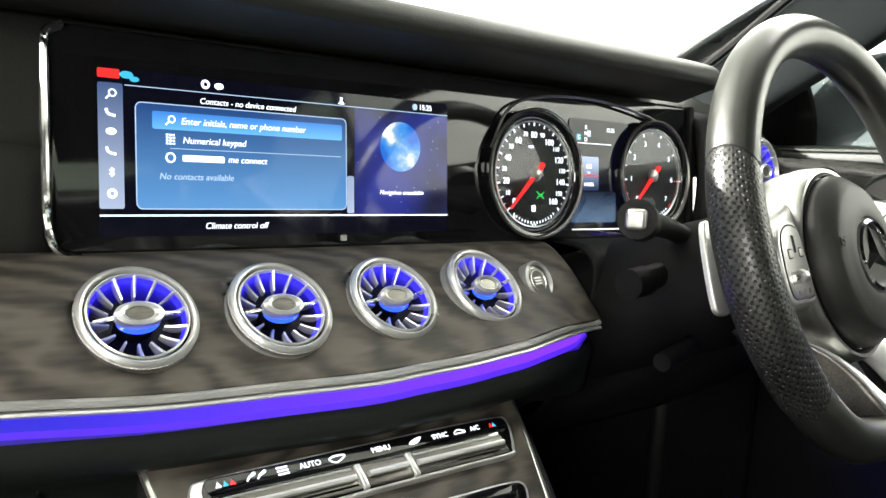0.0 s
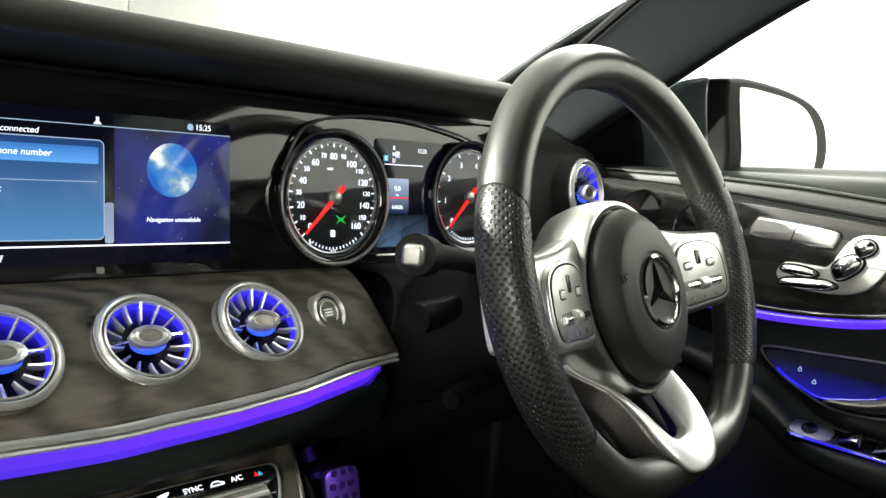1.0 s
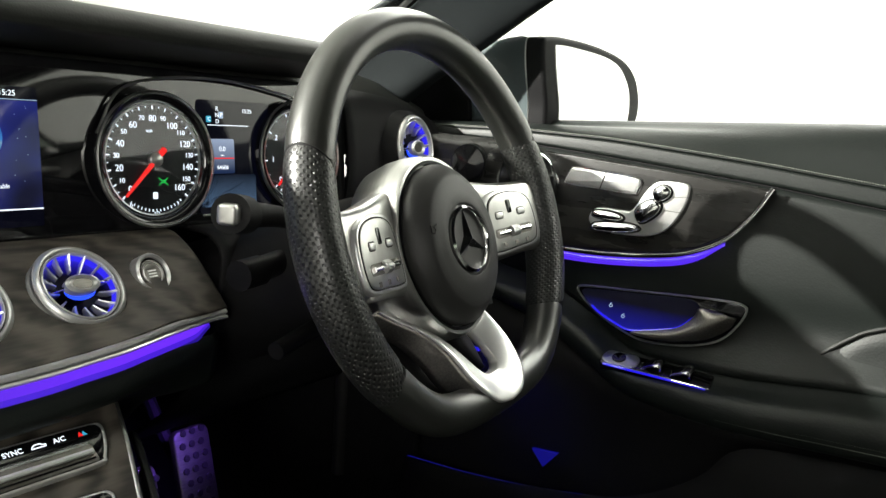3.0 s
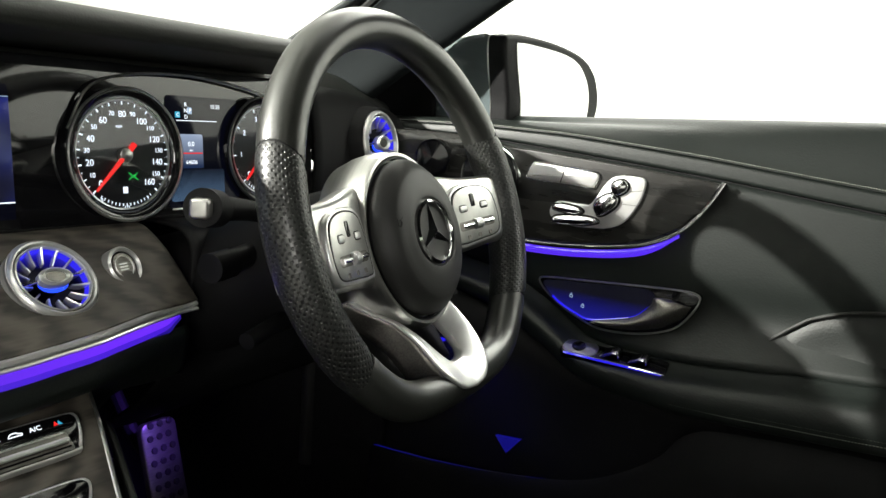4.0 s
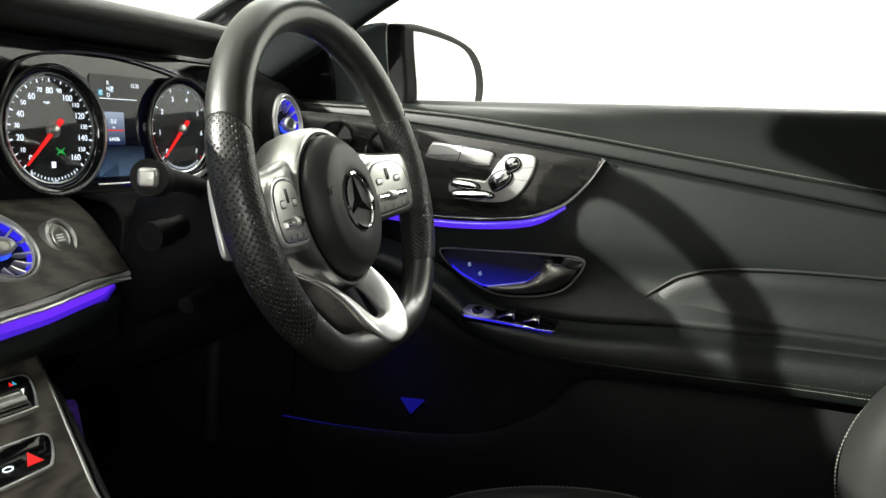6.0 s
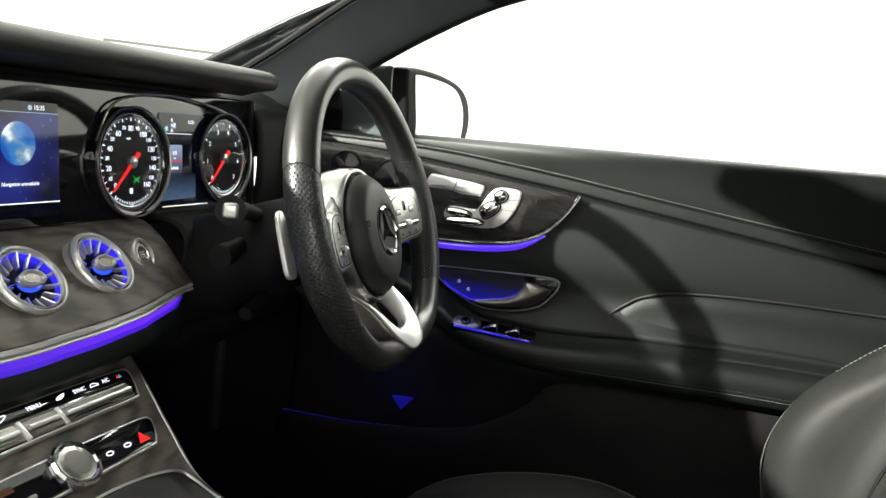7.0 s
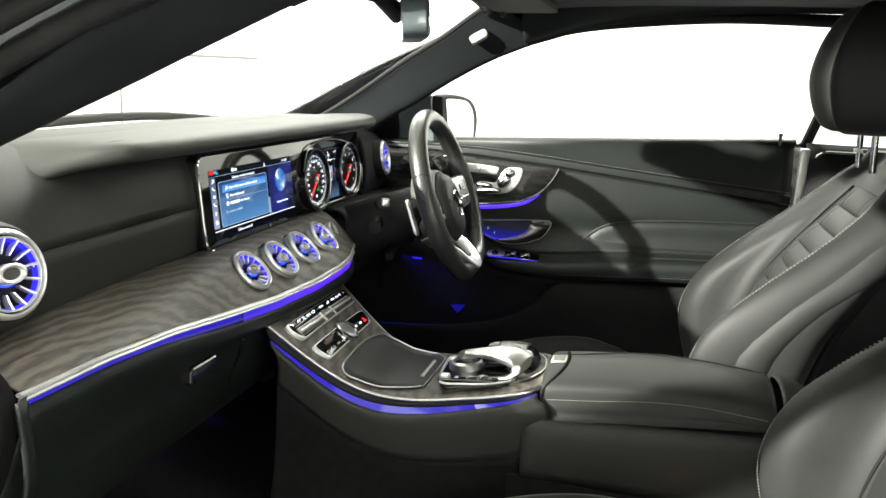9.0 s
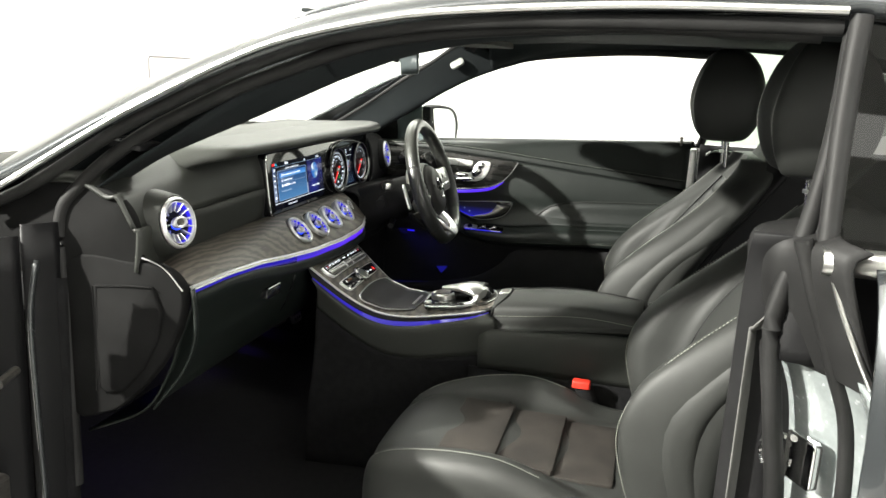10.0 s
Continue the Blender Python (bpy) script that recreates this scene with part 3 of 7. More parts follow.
part("end_pod", skin([[(x, 0.64, 1.075 - k * 0.01), (x, 0.605, 1.06 - k * 0.01), (x, 0.592, 1.01), (x, 0.59, 0.965), (x, 0.598, 0.93)] for x, k in ((0.505, 0), (0.56, 0), (0.63, 0.6), (0.69, 2))], 14, 14), PLASTIC, dash, "", 60, 0.006)

# passenger end cap with its curved chrome edge
cap_frame = axes((-0.684, 0, 0), (0, -1, 0), (0, 0, 1))
cap = [(-0.74, 0.92), (-0.74, 0.66), (-0.66, 0.655), (-0.605, 0.695), (-0.546, 0.765), (-0.51, 0.84), (-0.503, 0.9), (-0.535, 0.934), (-0.6, 0.943)]
part("end_cap", slab([(p.x, p.y) for p in curve([(u, v, 0) for u, v in cap], 54, True)], cap_frame, -0.01, 0.012, 0.006), SHUTBLACK, dash, "satin black dash end cap")
part("end_cap_cover", slab([(-0.672, 0.895), (-0.672, 0.705), (-0.655, 0.695), (-0.62, 0.705), (-0.58, 0.75), (-0.55, 0.81), (-0.54, 0.86), (-0.556, 0.9), (-0.56, 0.904)], cap_frame, 0.01, 0.019, 0.006), SHUTBLACK, dash, "flat fuse box cover")
part("cover_edge", tube([(-0.706, 0.672, 0.7), (-0.706, 0.673, 0.8), (-0.706, 0.672, 0.894), (-0.706, 0.62, 0.901), (-0.706, 0.56, 0.904)], 0.0014, 6), SHUTBLACK, dash)
part("end_cap_chrome", tube([(-0.69, 0.6, 0.952), (-0.698, 0.56, 0.948), (-0.7, 0.53, 0.935), (-0.7, 0.5, 0.903)], 0.003, 8, n=20), CHROME, dash)
part("cap_side", skin([[(-0.665, y, z), (-0.672, y - 0.004, z), (-0.684, y - 0.006, z)] for y, z in ((0.5, 0.9), (0.495, 0.82), (0.52, 0.75), (0.58, 0.67))], 16, 6), LEATHER, dash, "", 60, 0.004)

part("end_trim", slab([(p.x, p.y) for p in curve([(-1.0, 0.9, 0), (-0.62, 0.92, 0), (-0.585, 0.96, 0), (-0.6, 1.03, 0), (-0.66, 1.065, 0), (-0.8, 1.07, 0), (-1.0, 1.06, 0)], 40, True)], axes((-0.694, 0, 0), (0, -1, 0), (0, 0, 1)), -0.012, 0.0, 0.004), SHUTBLACK, dash)

# glovebox pull
glove = part("glovebox_handle", slab(rrect(-0.362, 0.794, -0.297, 0.818, 0.006), axes((0, 0.5225, 0), (1, 0, 0), (0, 0.0, 1)), -0.004, 0.012, 0.003), GLOSS, dash, "gloss black glovebox pull")
part("bright_edge", tube([(-0.357, 0.51, 0.818), (-0.302, 0.51, 0.818)], 0.0015, 6), SATIN, glove)
part("glovebox_gap", tube([under(-0.2, 0.012, -0.03), (-0.2, 0.53, 0.78), (-0.2, 0.565, 0.71), (-0.2, 0.63, 0.645)], 0.0018, 6, n=14), GLOSS, dash)
defrost = part("demister_grille", slab(rrect(-0.7, 0.58, -0.63, 0.67, 0.008), axes((0, 0, 1.068), (1, 0, 0), (0, 1, 0.12)), -0.004, 0.006, 0.003), PLASTIC, dash)
for k in range(6):
    part("slat", box((-0.665, 0.595 + 0.012 * k, 1.145 + 0.0015 * k - 0.0), (0.05, 0.003, 0.003)), GLOSS, defrost)

# ---- widescreen display panel ----
PANEL = axes((0, 0.594, 0.944), (1, 0, 0), (0, 0.11, 0.994))
panel = thing("display_panel", "gloss black widescreen display panel with lit menu screen and dials", "display panel", (0.16, 0.6, 0.93))
part("glass", slab(rrect(-0.178, -0.0115, 0.503, 0.136, 0.014, 6), PANEL, -0.02, -0.002, 0.003), GLOSS, panel, "glossy black panel glass")
# added cap that keeps the side window's reflection off the glass end
part("panel_end", slab(rrect(0.4985, -0.0125, 0.508, 0.137, 0.004, 3), PANEL, -0.12, 0.0015, 0.002), PLASTIC, panel, "matt black cap added over the reflecting panel end")
part("bright_side", tube([PANEL @ Vector(p) for p in ((-0.168, 0.134, 0.001), (-0.178, 0.128, 0.001), (-0.1795, 0.11, 0.001), (-0.1795, 0.05, 0.001), (-0.1785, 0.005, 0.001), (-0.172, -0.009, 0.001), (-0.16, -0.0125, 0.001))], 0.0025, 8, n=40), CHROME, panel, "bright metal edge")

screen = part("menu_screen", slab(rrect(-0.147, 0.0, 0.144, 0.11, 0.001, 1), PANEL, -0.002, -0.0012), NIGHT, panel, "lit navigation and phone menu")
W1, W2, W3 = -0.0011, -0.0008, -0.0005


def sheet(name, outline, material, w, parent, label=""):
    return part(name, slab(outline, PANEL, w - 0.0002, w), material, parent, label, 0)


def words(text, u, v, size, material=INK, align="LEFT", w=W3, parent=None, slant=0.18):
    return lettering("wording", text, PANEL @ Matrix.Translation((u, v, w)), size, material, parent or screen, align, slant, 0.0001)


sheet("star_field", rrect(0.049, 0.0145, 0.144, 0.099, 0.0005, 1), STARS, W1, screen)
sheet("menu_card", rrect(-0.123, 0.0185, 0.041, 0.0895, 0.004), MENUBLUE, W1, screen, "blue menu card")
sheet("menu_highlight", rrect(-0.112, 0.0725, 0.037, 0.0845, 0.0015), BARBLUE, W2, screen)
sheet("icon_column", rrect(-0.147, 0.0185, -0.131, 0.1005, 0.0015), SIDEBLUE, W1, screen)
outline_tube_bm = outline_tube(rrect(-0.123, 0.0185, 0.041, 0.0895, 0.004), PANEL, W1, 0.0004, 5)
part("card_outline", outline_tube_bm, DIM, screen)
sheet("rule_top", rrect(-0.13, 0.0995, 0.144, 0.1001, 0.0002, 1), DIM, W2, screen)
sheet("rule_bottom", rrect(-0.147, 0.0135, 0.144, 0.0146, 0.0002, 1), INK, W2, screen)
sheet("rule_bright", rrect(0.0415, 0.0155, 0.048, 0.045, 0.001, 1), SIDEBLUE, W2, screen)
sheet("rule_menu", rrect(-0.1, 0.0595, 0.036, 0.06, 0.0002, 1), DIM, W2, screen)
sheet("globe_disc", ring(0.0205, 0.0205, 40, 0.094, 0.0705), GLOBE, W2, screen)
sheet("red_tab", rrect(-0.147, 0.1035, -0.133, 0.1095, 0.0008, 2), REDLIT, W2, screen)
sheet("cyan_tab", ring(0.0045, 0.0025, 16, -0.1285, 0.1065), CYANLIT, W2, screen)
sheet("cyan_tab", ring(0.0032, 0.0018, 16, -0.1235, 0.104), CYANLIT, W3, screen)
words("Contacts - no device connected", -0.079, 0.0935, 0.0058)
words("Enter initials, name or phone number", -0.0925, 0.0785, 0.0064)
words("Numerical keypad", -0.0915, 0.0655, 0.0064)
sheet("wording_bar", rrect(-0.0915, 0.0512, -0.061, 0.0556, 0.0008, 2), INK, W3, screen)
words("me connect", -0.0585, 0.0535, 0.0064)
words("No contacts available", -0.108, 0.0405, 0.0062, SOFTLIT)
words("Climate control off", -0.076, 0.0065, 0.0062)
words("Navigation unavailable", 0.095, 0.0325, 0.005, INK, "CENTER")
words("15:25", 0.113, 0.1045, 0.0062, INK, slant=0.0)
sheet("clock_face", ring(0.0026, 0.0026, 16, 0.109, 0.1045), DIM, W2, screen)
for u, v, kind in ((-0.1, 0.0785, 0), (-0.1, 0.066, 1), (-0.1, 0.0535, 2), (-0.139, 0.093, 0), (-0.139, 0.0815, 3), (-0.139, 0.069, 4), (-0.139, 0.0565, 3), (-0.139, 0.0425, 5), (-0.139, 0.0285, 6), (-0.0745, 0.1055, 6), (-0.0645, 0.105, 4), (0.0365, 0.1035, 7)):
    if kind == 0:
        part("icon", outline_tube(ring(0.0022, 0.0022, 14, u + 0.0012, v + 0.001), PANEL, W3, 0.0005, 5, tube([PANEL @ Vector((u - 0.0006, v - 0.0006, W3)), PANEL @ Vector((u - 0.003, v - 0.003, W3))], 0.0006, 5)), INK, screen)
    elif kind == 1:
        bm = bmesh.new()
        for i in range(3):
            for j in range(4):
                slab(rrect(u - 0.003 + 0.0023 * i, v - 0.0036 + 0.002 * j, u - 0.0013 + 0.0023 * i, v - 0.0024 + 0.002 * j, 0.0002, 1), PANEL, W3 - 0.0002, W3, bm=bm)
        part("icon", bm, INK, screen)
    elif kind == 2:
        part("icon", outline_tube(ring(0.003, 0.003, 16, u, v), PANEL, W3, 0.0006, 5), INK, screen)
    elif kind == 3:
        part("icon", tube([PANEL @ Vector((u - 0.003, v + 0.0022, W3)), PANEL @ Vector((u - 0.0018, v - 0.001, W3)), PANEL @ Vector((u + 0.0028, v - 0.0024, W3))], 0.0009, 5, n=8), INK, screen)
    elif kind == 4:
        sheet("icon", ring(0.0034, 0.0023, 16, u, v), INK, W3, screen)
    elif kind == 5:
        part("icon", tube([PANEL @ Vector((u + a, v + b, W3)) for a, b in ((-0.0015, 0.0016), (0.0015, -0.0014), (0, -0.003), (0, 0.003), (0.0015, 0.0014), (-0.0015, -0.0016))], 0.0005, 5), INK, screen)
    elif kind == 6:
        part("icon", outline_tube(ring(0.0024, 0.0024, 12, u, v), PANEL, W3, 0.0009, 5), INK, screen)
    else:
        sheet("icon", [(u - 0.003, v - 0.0026), (u + 0.003, v - 0.0026), (u + 0.0008, v), (u + 0.0012, v + 0.0026), (u - 0.0012, v + 0.0026), (u - 0.0008, v)], INK, W3, screen)
for k in range(26):
    u, v = random.uniform(0.052, 0.142), random.uniform(0.017, 0.096)
    if abs(u - 0.094) > 0.023 or abs(v - 0.07) > 0.023:
        sheet("star", ring(0.0003, 0.0003, 6, u, v), DIM, W2, screen)
sheet("panel_sensor", rrect(0.0345, -0.0062, 0.0405, -0.0015, 0.001, 3), SILVER, 0.0, panel)

# dials in black tubes
part("cluster_outline", tube([PANEL @ Vector(p) for p in ((0.192, 0.075, 0.003), (0.215, 0.112, 0.003), (0.26, 0.126, 0.003), (0.33, 0.129, 0.003), (0.4, 0.122, 0.003), (0.45, 0.11, 0.003), (0.487, 0.085, 0.003), (0.49, 0.055, 0.003))], 0.0014, 8, n=60), SATIN, panel, "thin bright cluster outline")
part("cluster_sill", tube([PANEL @ Vector((0.3, -0.001, 0.003)), PANEL @ Vector((0.39, -0.001, 0.003))], 0.001, 6), SATIN, panel)


def dial(u, v, r, top, big, small, red_from):
    d = part("dial", lathe(((0, -0.0015), (r * 0.8, -0.0015), (r * 0.8, -0.0005), (0, -0.0005)), PANEL @ Matrix.Translation((u, v, 0)), 48), DIALFACE, panel, "black round dial with white numerals and red needle")
    part("dial_tube", hoop(((r * 0.83, 0.0), (r * 0.87, 0.004), (r * 0.92, 0.0065), (r * 0.99, 0.007), (r * 1.0, 0.005), (r * 1.0, -0.002), (r * 0.83, -0.002)), PANEL @ Matrix.Translation((u, v, 0)), 56), GLOSS, d, "gloss black dial tube")
    part("bright_ring", hoop(((r * 0.972, 0.0066), (r * 0.985, 0.0086), (r * 1.008, 0.0078), (r * 1.004, 0.005)), PANEL @ Matrix.Translation((u, v, 0)), 56), SATIN, d)
    part("inner_ring", hoop(((r * 0.8, -0.0004), (r * 0.8, 0.001), (r * 0.825, 0.0016), (r * 0.825, -0.0004)), PANEL @ Matrix.Translation((u, v, 0)), 56), SATIN, d)

    def on(a, rr, w=0.0006):
        return PANEL @ Vector((u + rr * math.cos(a), v + rr * math.sin(a), w))

    ticks, reds = bmesh.new(), bmesh.new()
    steps = int(top / small)
    for k in range(steps + 1):
        a = radians(225 - 270 * k / steps)
        major = (k * small) % big == 0
        for half in ((0, 0.5) if k < steps else (0,)):
            b = a - radians(270 / steps) * half
            tube([on(b, r * (0.76 if half else 0.74)), on(b, r * (0.785 if half else 0.79))], 0.0004 if half else (0.0008 if major else 0.0006), 4, bm=reds if (red_from and k * small >= red_from) else ticks)
        if major or top > 20:
            ln = r * (0.6 if major else 0.63)
            lettering("numeral", str(int(k * small)), PANEL @ Matrix.Translation((u + ln * math.cos(a), v + ln * math.sin(a), 0.0004)), r * (0.135 if major else 0.1), INK, d, "CENTER")
    part("ticks", ticks, INK, d)
    if red_from:
        part("red_ticks", reds, REDLIT, d)
    a = radians(225)
    part("needle", tube([on(a + math.pi, r * 0.22, 0.003), on(a, r * 0.2, 0.003), on(a, r * 0.74, 0.003)], 0.0024, 6, taper=lambda s: 1.2 - 0.7 * s), REDLIT, d, "red needle")
    part("needle_hub", lathe(((0, 0), (r * 0.11, 0), (r * 0.11, 0.004), (r * 0.08, 0.0055), (0, 0.0058)), PANEL @ Matrix.Translation((u, v, 0)), 20), SILVER, d)
    low = bmesh.new()
    for k in range(15):
        b = radians(-125 + 70 * k / 14)
        tube([on(b, r * 0.73), on(b, r * 0.77)], 0.0005, 4, bm=low)
    part("lower_scale", low, INK, d)
    part("clear_cover", lathe(((0, 0.0), (r * 0.86, 0.0), (r * 0.86, 0.0004), (0, 0.0004)), PANEL @ Matrix.Translation((u, v, 0.0035)), 40), CRYSTAL, d).visible_shadow = False
    return d


speedo = dial(0.2495, 0.0525, 0.0615, 160, 20, 10, 0)
for text, du, dv, s in (("0", -0.026, -0.0405, 0.005), ("1/2", 0.0, -0.049, 0.005), ("1", 0.024, -0.041, 0.005), ("mph", -0.004, 0.026, 0.004)):
    lettering("wording", text, PANEL @ Matrix.Translation((0.2495 + du, 0.0525 + dv, 0.0004)), s, INK, speedo, "CENTER")
part("pump_icon", slab(rrect(0.2465, 0.017, 0.2515, 0.023, 0.0006, 2), PANEL, 0.0002, 0.0005), INK, speedo)
part("sensor_icon", tube([PANEL @ Vector((0.258 + a, 0.0325 + b, 0.0006)) for a, b in ((-0.005, 0.0035), (-0.0015, 0.0008), (0.0015, 0.0008), (0.005, 0.0035), (0.0015, 0), (0.005, -0.0035), (0.0015, -0.0008), (-0.0015, -0.0008), (-0.005, -0.0035), (-0.0015, 0))], 0.0006, 4), GREENLIT, speedo, "green lit assistant symbol")
dial(0.431, 0.056, 0.059, 7, 1, 1, 6)
mfd = part("trip_display", slab(rrect(0.3, 0.0, 0.392, 0.11, 0.004), PANEL, -0.003, -0.0012), NIGHT, panel, "lit trip display between the dials")
sheet("trip_card", rrect(0.313, 0.0385, 0.3445, 0.0725, 0.002), TRIPCARD, W1, mfd)
sheet("trip_floor", rrect(0.302, 0.006, 0.372, 0.0375, 0.003), TRIPBLUE, W1 - 0.0001, mfd)
sheet("trip_rule", rrect(0.312, 0.0855, 0.364, 0.0862, 0.0002, 1), INK, W2, mfd)
sheet("trip_line", rrect(0.3135, 0.053, 0.344, 0.0542, 0.0002, 1), REDLIT, W2, mfd)
sheet("gear_box", rrect(0.3265, 0.0925, 0.332, 0.099, 0.0005, 2), DIM, W1, mfd)
sheet("mode_box", rrect(0.311, 0.0885, 0.317, 0.0945, 0.0005, 2), CYANLIT, W1, mfd)
for text, u, v, s in (("R", 0.324, 0.1015, 0.0058), ("N", 0.324, 0.0955, 0.0058), ("P", 0.3293, 0.0957, 0.0058), ("D", 0.324, 0.0893, 0.0058), ("C", 0.314, 0.0914, 0.0052), ("15:25", 0.362, 0.1005, 0.0058), ("0.0", 0.329, 0.0625, 0.0066), ("km", 0.329, 0.0565, 0.0032), ("64606", 0.329, 0.0445, 0.0058)):
    words(text, u, v, s, INK, "CENTER", parent=mfd, slant=0.0)

# ---- round turbine vents ----
def air_vent():
    """A round vent in its own frame: third axis towards the cabin."""
    v = thing("air_vent", "round turbine air vent, silver ring, glowing blue inside", "air vent", (0, 0, 0), "turbine air vents")
    o = Matrix()
    part("outer_ring", hoop(((0.0348, -0.02), (0.0348, -0.002), (0.0354, 0.0), (0.0366, 0.0006), (0.0385, -0.0006), (0.0396, -0.003), (0.04, -0.009), (0.04, -0.02)), o, 60), BRIGHT, v, "satin silver barrel")
    part("knurled_band", hoop(((0.0394, -0.0075), (0.0403, -0.007), (0.0403, -0.0035), (0.0394, -0.003)), o, 72), KNURL, v)
    part("dark_gap", hoop(((0.0334, -0.012), (0.0334, -0.0045), (0.0349, -0.0045), (0.0349, -0.012)), o, 48), GLOSS, v)
    part("inner_ring", hoop(((0.0314, -0.01), (0.0314, -0.002), (0.0322, -0.0006), (0.0333, -0.0014), (0.0336, -0.01)), o, 52), BRIGHT, v, "bright inner ring")
    wide = Matrix.Diagonal((1.1, 1.1, 1.0, 1.0))
    part("light_ring", hoop(((0.0271, -0.009), (0.0278, -0.0065), (0.0283, -0.0035), (0.0287, -0.0045), (0.0283, -0.0075), (0.0275, -0.01)), wide, 44), VENTGLOW, v, "blue light ring")
    # the blue light in the bowl is painted as emission
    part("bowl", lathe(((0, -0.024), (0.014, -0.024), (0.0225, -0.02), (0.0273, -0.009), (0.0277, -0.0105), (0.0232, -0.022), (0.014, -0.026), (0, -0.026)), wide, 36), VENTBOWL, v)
    blade = None
    for k in range(14):
        a = 2 * math.pi * (k + 0.25) / 14
        m = Matrix.Rotation(a, 4, "Z") @ wide
        if blade is None:
            bm = skin([[(0.0165, -0.0005, -0.0135), (0.0165, -0.0007, -0.0085), (0.0165, 0.0007, -0.0085), (0.0165, 0.0005, -0.0135)], [(0.0225, -0.0007, -0.0135), (0.0225, -0.0009, -0.006), (0.0225, 0.0009, -0.006), (0.0225, 0.0007, -0.0135)], [(0.0288, -0.0009, -0.01), (0.0288, -0.0011, -0.002), (0.0288, 0.0011, -0.002), (0.0288, 0.0009, -0.01)]], 6, 8, True, True)
            blade = part("blade", bm, BRIGHT, v, "silver turbine blade")
            first = blade
        else:
            first = blade.copy()
            scene.collection.objects.link(first)
        first.matrix_basis = m
    part("hub_stem", lathe(((0, -0.024), (0.011, -0.024), (0.012, -0.0075), (0, -0.007)), o, 24, 1.2, 0.7), VENTBLACK, v)
    part("hub_light", lathe(((0, -0.008), (0.0118, -0.008), (0.0122, -0.0065), (0.0105, -0.005), (0, -0.005)), Matrix.Translation((0, -0.0022, 0)), 28, 1.18, 0.76), HUBGLOW, v, "blue lit hub")
    knob = part("hub_knob", hoop(((0.0068, -0.004), (0.0072, 0.001), (0.0096, 0.0024), (0.0122, 0.0008), (0.0122, -0.005), (0.0072, -0.006)), o, 36, 1.32, 0.76), BRIGHT, v, "oval silver hub knob")
    part("hub_face", lathe(((0, -0.004), (0.0071, -0.004), (0.0071, 0.0002), (0, 0.0004)), o, 24, 1.32, 0.76), DARKMETAL, knob)
    part("hub_lever", tube([(-0.0285, -0.0015, -0.005), (-0.016, -0.0005, -0.0025)], 0.0014, 6), CHROME, v)
    part("hub_lever", tube([(0.016, 0.0005, -0.0025), (0.0285, 0.0015, -0.005)], 0.0014, 6), CHROME, v)
    return v


def facing(place, yaw, tilt):
    """A frame at place whose third axis looks to the cabin, turned by yaw and tipped up by tilt degrees."""
    return Matrix.Translation(place) @ Matrix.Rotation(radians(yaw), 4, "Z") @ Matrix.Rotation(radians(90 - tilt), 4, "X")


vent = air_vent()
for place, yaw, tilt, scale in (((-0.142, 0.5325, 0.906), -2, 45, 0.915), ((-0.0485, 0.528, 0.9055), 0, 45, 0.915), ((0.046, 0.53, 0.9055), 1, 45, 0.915), ((0.137, 0.5305, 0.9085), 4, 44, 0.915), ((-0.607, 0.56, 1.0), -6, 12, 1.16), ((0.615, 0.573, 1.012), 6, 10, 1.04)):
    m = facing(place, yaw, tilt) @ Matrix.Scale(scale, 4)
    if scale == 0.915 and place[0] < -0.14:
        vent.matrix_basis = m
    else:
        c = copy_thing(vent, m)
        c.matrix_basis = m
vent_collar = thing("vent_pod", "black leather-skinned pod round the passenger vent", "vent pod", (-0.607, 0.6, 0.95))
part("collar", hoop(((0.0465, -0.05), (0.0472, -0.008), (0.049, -0.006), (0.053, -0.012), (0.066, -0.05)), facing((-0.607, 0.56, 1.0), -6, 12), 40), PAD, vent_collar)
vent_collar2 = thing("vent_pod", "black plastic pod round the driver's side vent", "vent pod", (0.614, 0.6, 0.97))
part("collar", hoop(((0.0408, -0.04), (0.0416, -0.006), (0.0432, -0.004), (0.047, -0.01), (0.054, -0.045)), facing((0.615, 0.573, 1.012), 6, 10), 36), PLASTIC, vent_collar2)

start = thing("start_button", "round silver start button set in the wood", "button", (0.21, 0.546, 0.905))
SB = facing((0.21, 0.545, 0.905), 8, 28) @ Matrix.Scale(0.92, 4)
part("ring", hoop(((0.0155, -0.01), (0.0155, 0.002), (0.0175, 0.004), (0.0195, 0.002), (0.0195, -0.01)), SB, 36), BRIGHT, start, "bright outer ring")
part("face", lathe(((0, -0.004), (0.0125, -0.004), (0.0135, 0.0005), (0.012, 0.0012), (0.0075, 0.0002), (0, -0.0008)), SB, 32), DARKMETAL, start, "dark brushed button face")
part("groove", hoop(((0.0135, -0.006), (0.0135, 0.0), (0.0155, 0.0), (0.0155, -0.006)), SB, 32), GLOSS, start)
part("mark", hoop(((0.0098, 0.0004), (0.0106, 0.0018), (0.0116, 0.0004)), SB, 28), BRIGHT, start, "thin bright inner ring")
for k in range(3):
    part("wording_bar", slab(rrect(-0.005, 0.0022 - 0.0028 * k, 0.005, 0.0034 - 0.0028 * k, 0.0004, 1), SB, -0.001, 0.0006), SATIN, start)

# ---- steering wheel ----
WHEEL = Matrix.Translation((0.3638, 0.3494, 0.9676)) @ Matrix.Rotation(radians(1.4), 4, "Z") @ axes((0, 0, 0), (1, 0, 0), (0, math.sin(radians(19.6)), math.cos(radians(19.6)))) @ Matrix.Rotation(radians(3.2), 4, "Z")
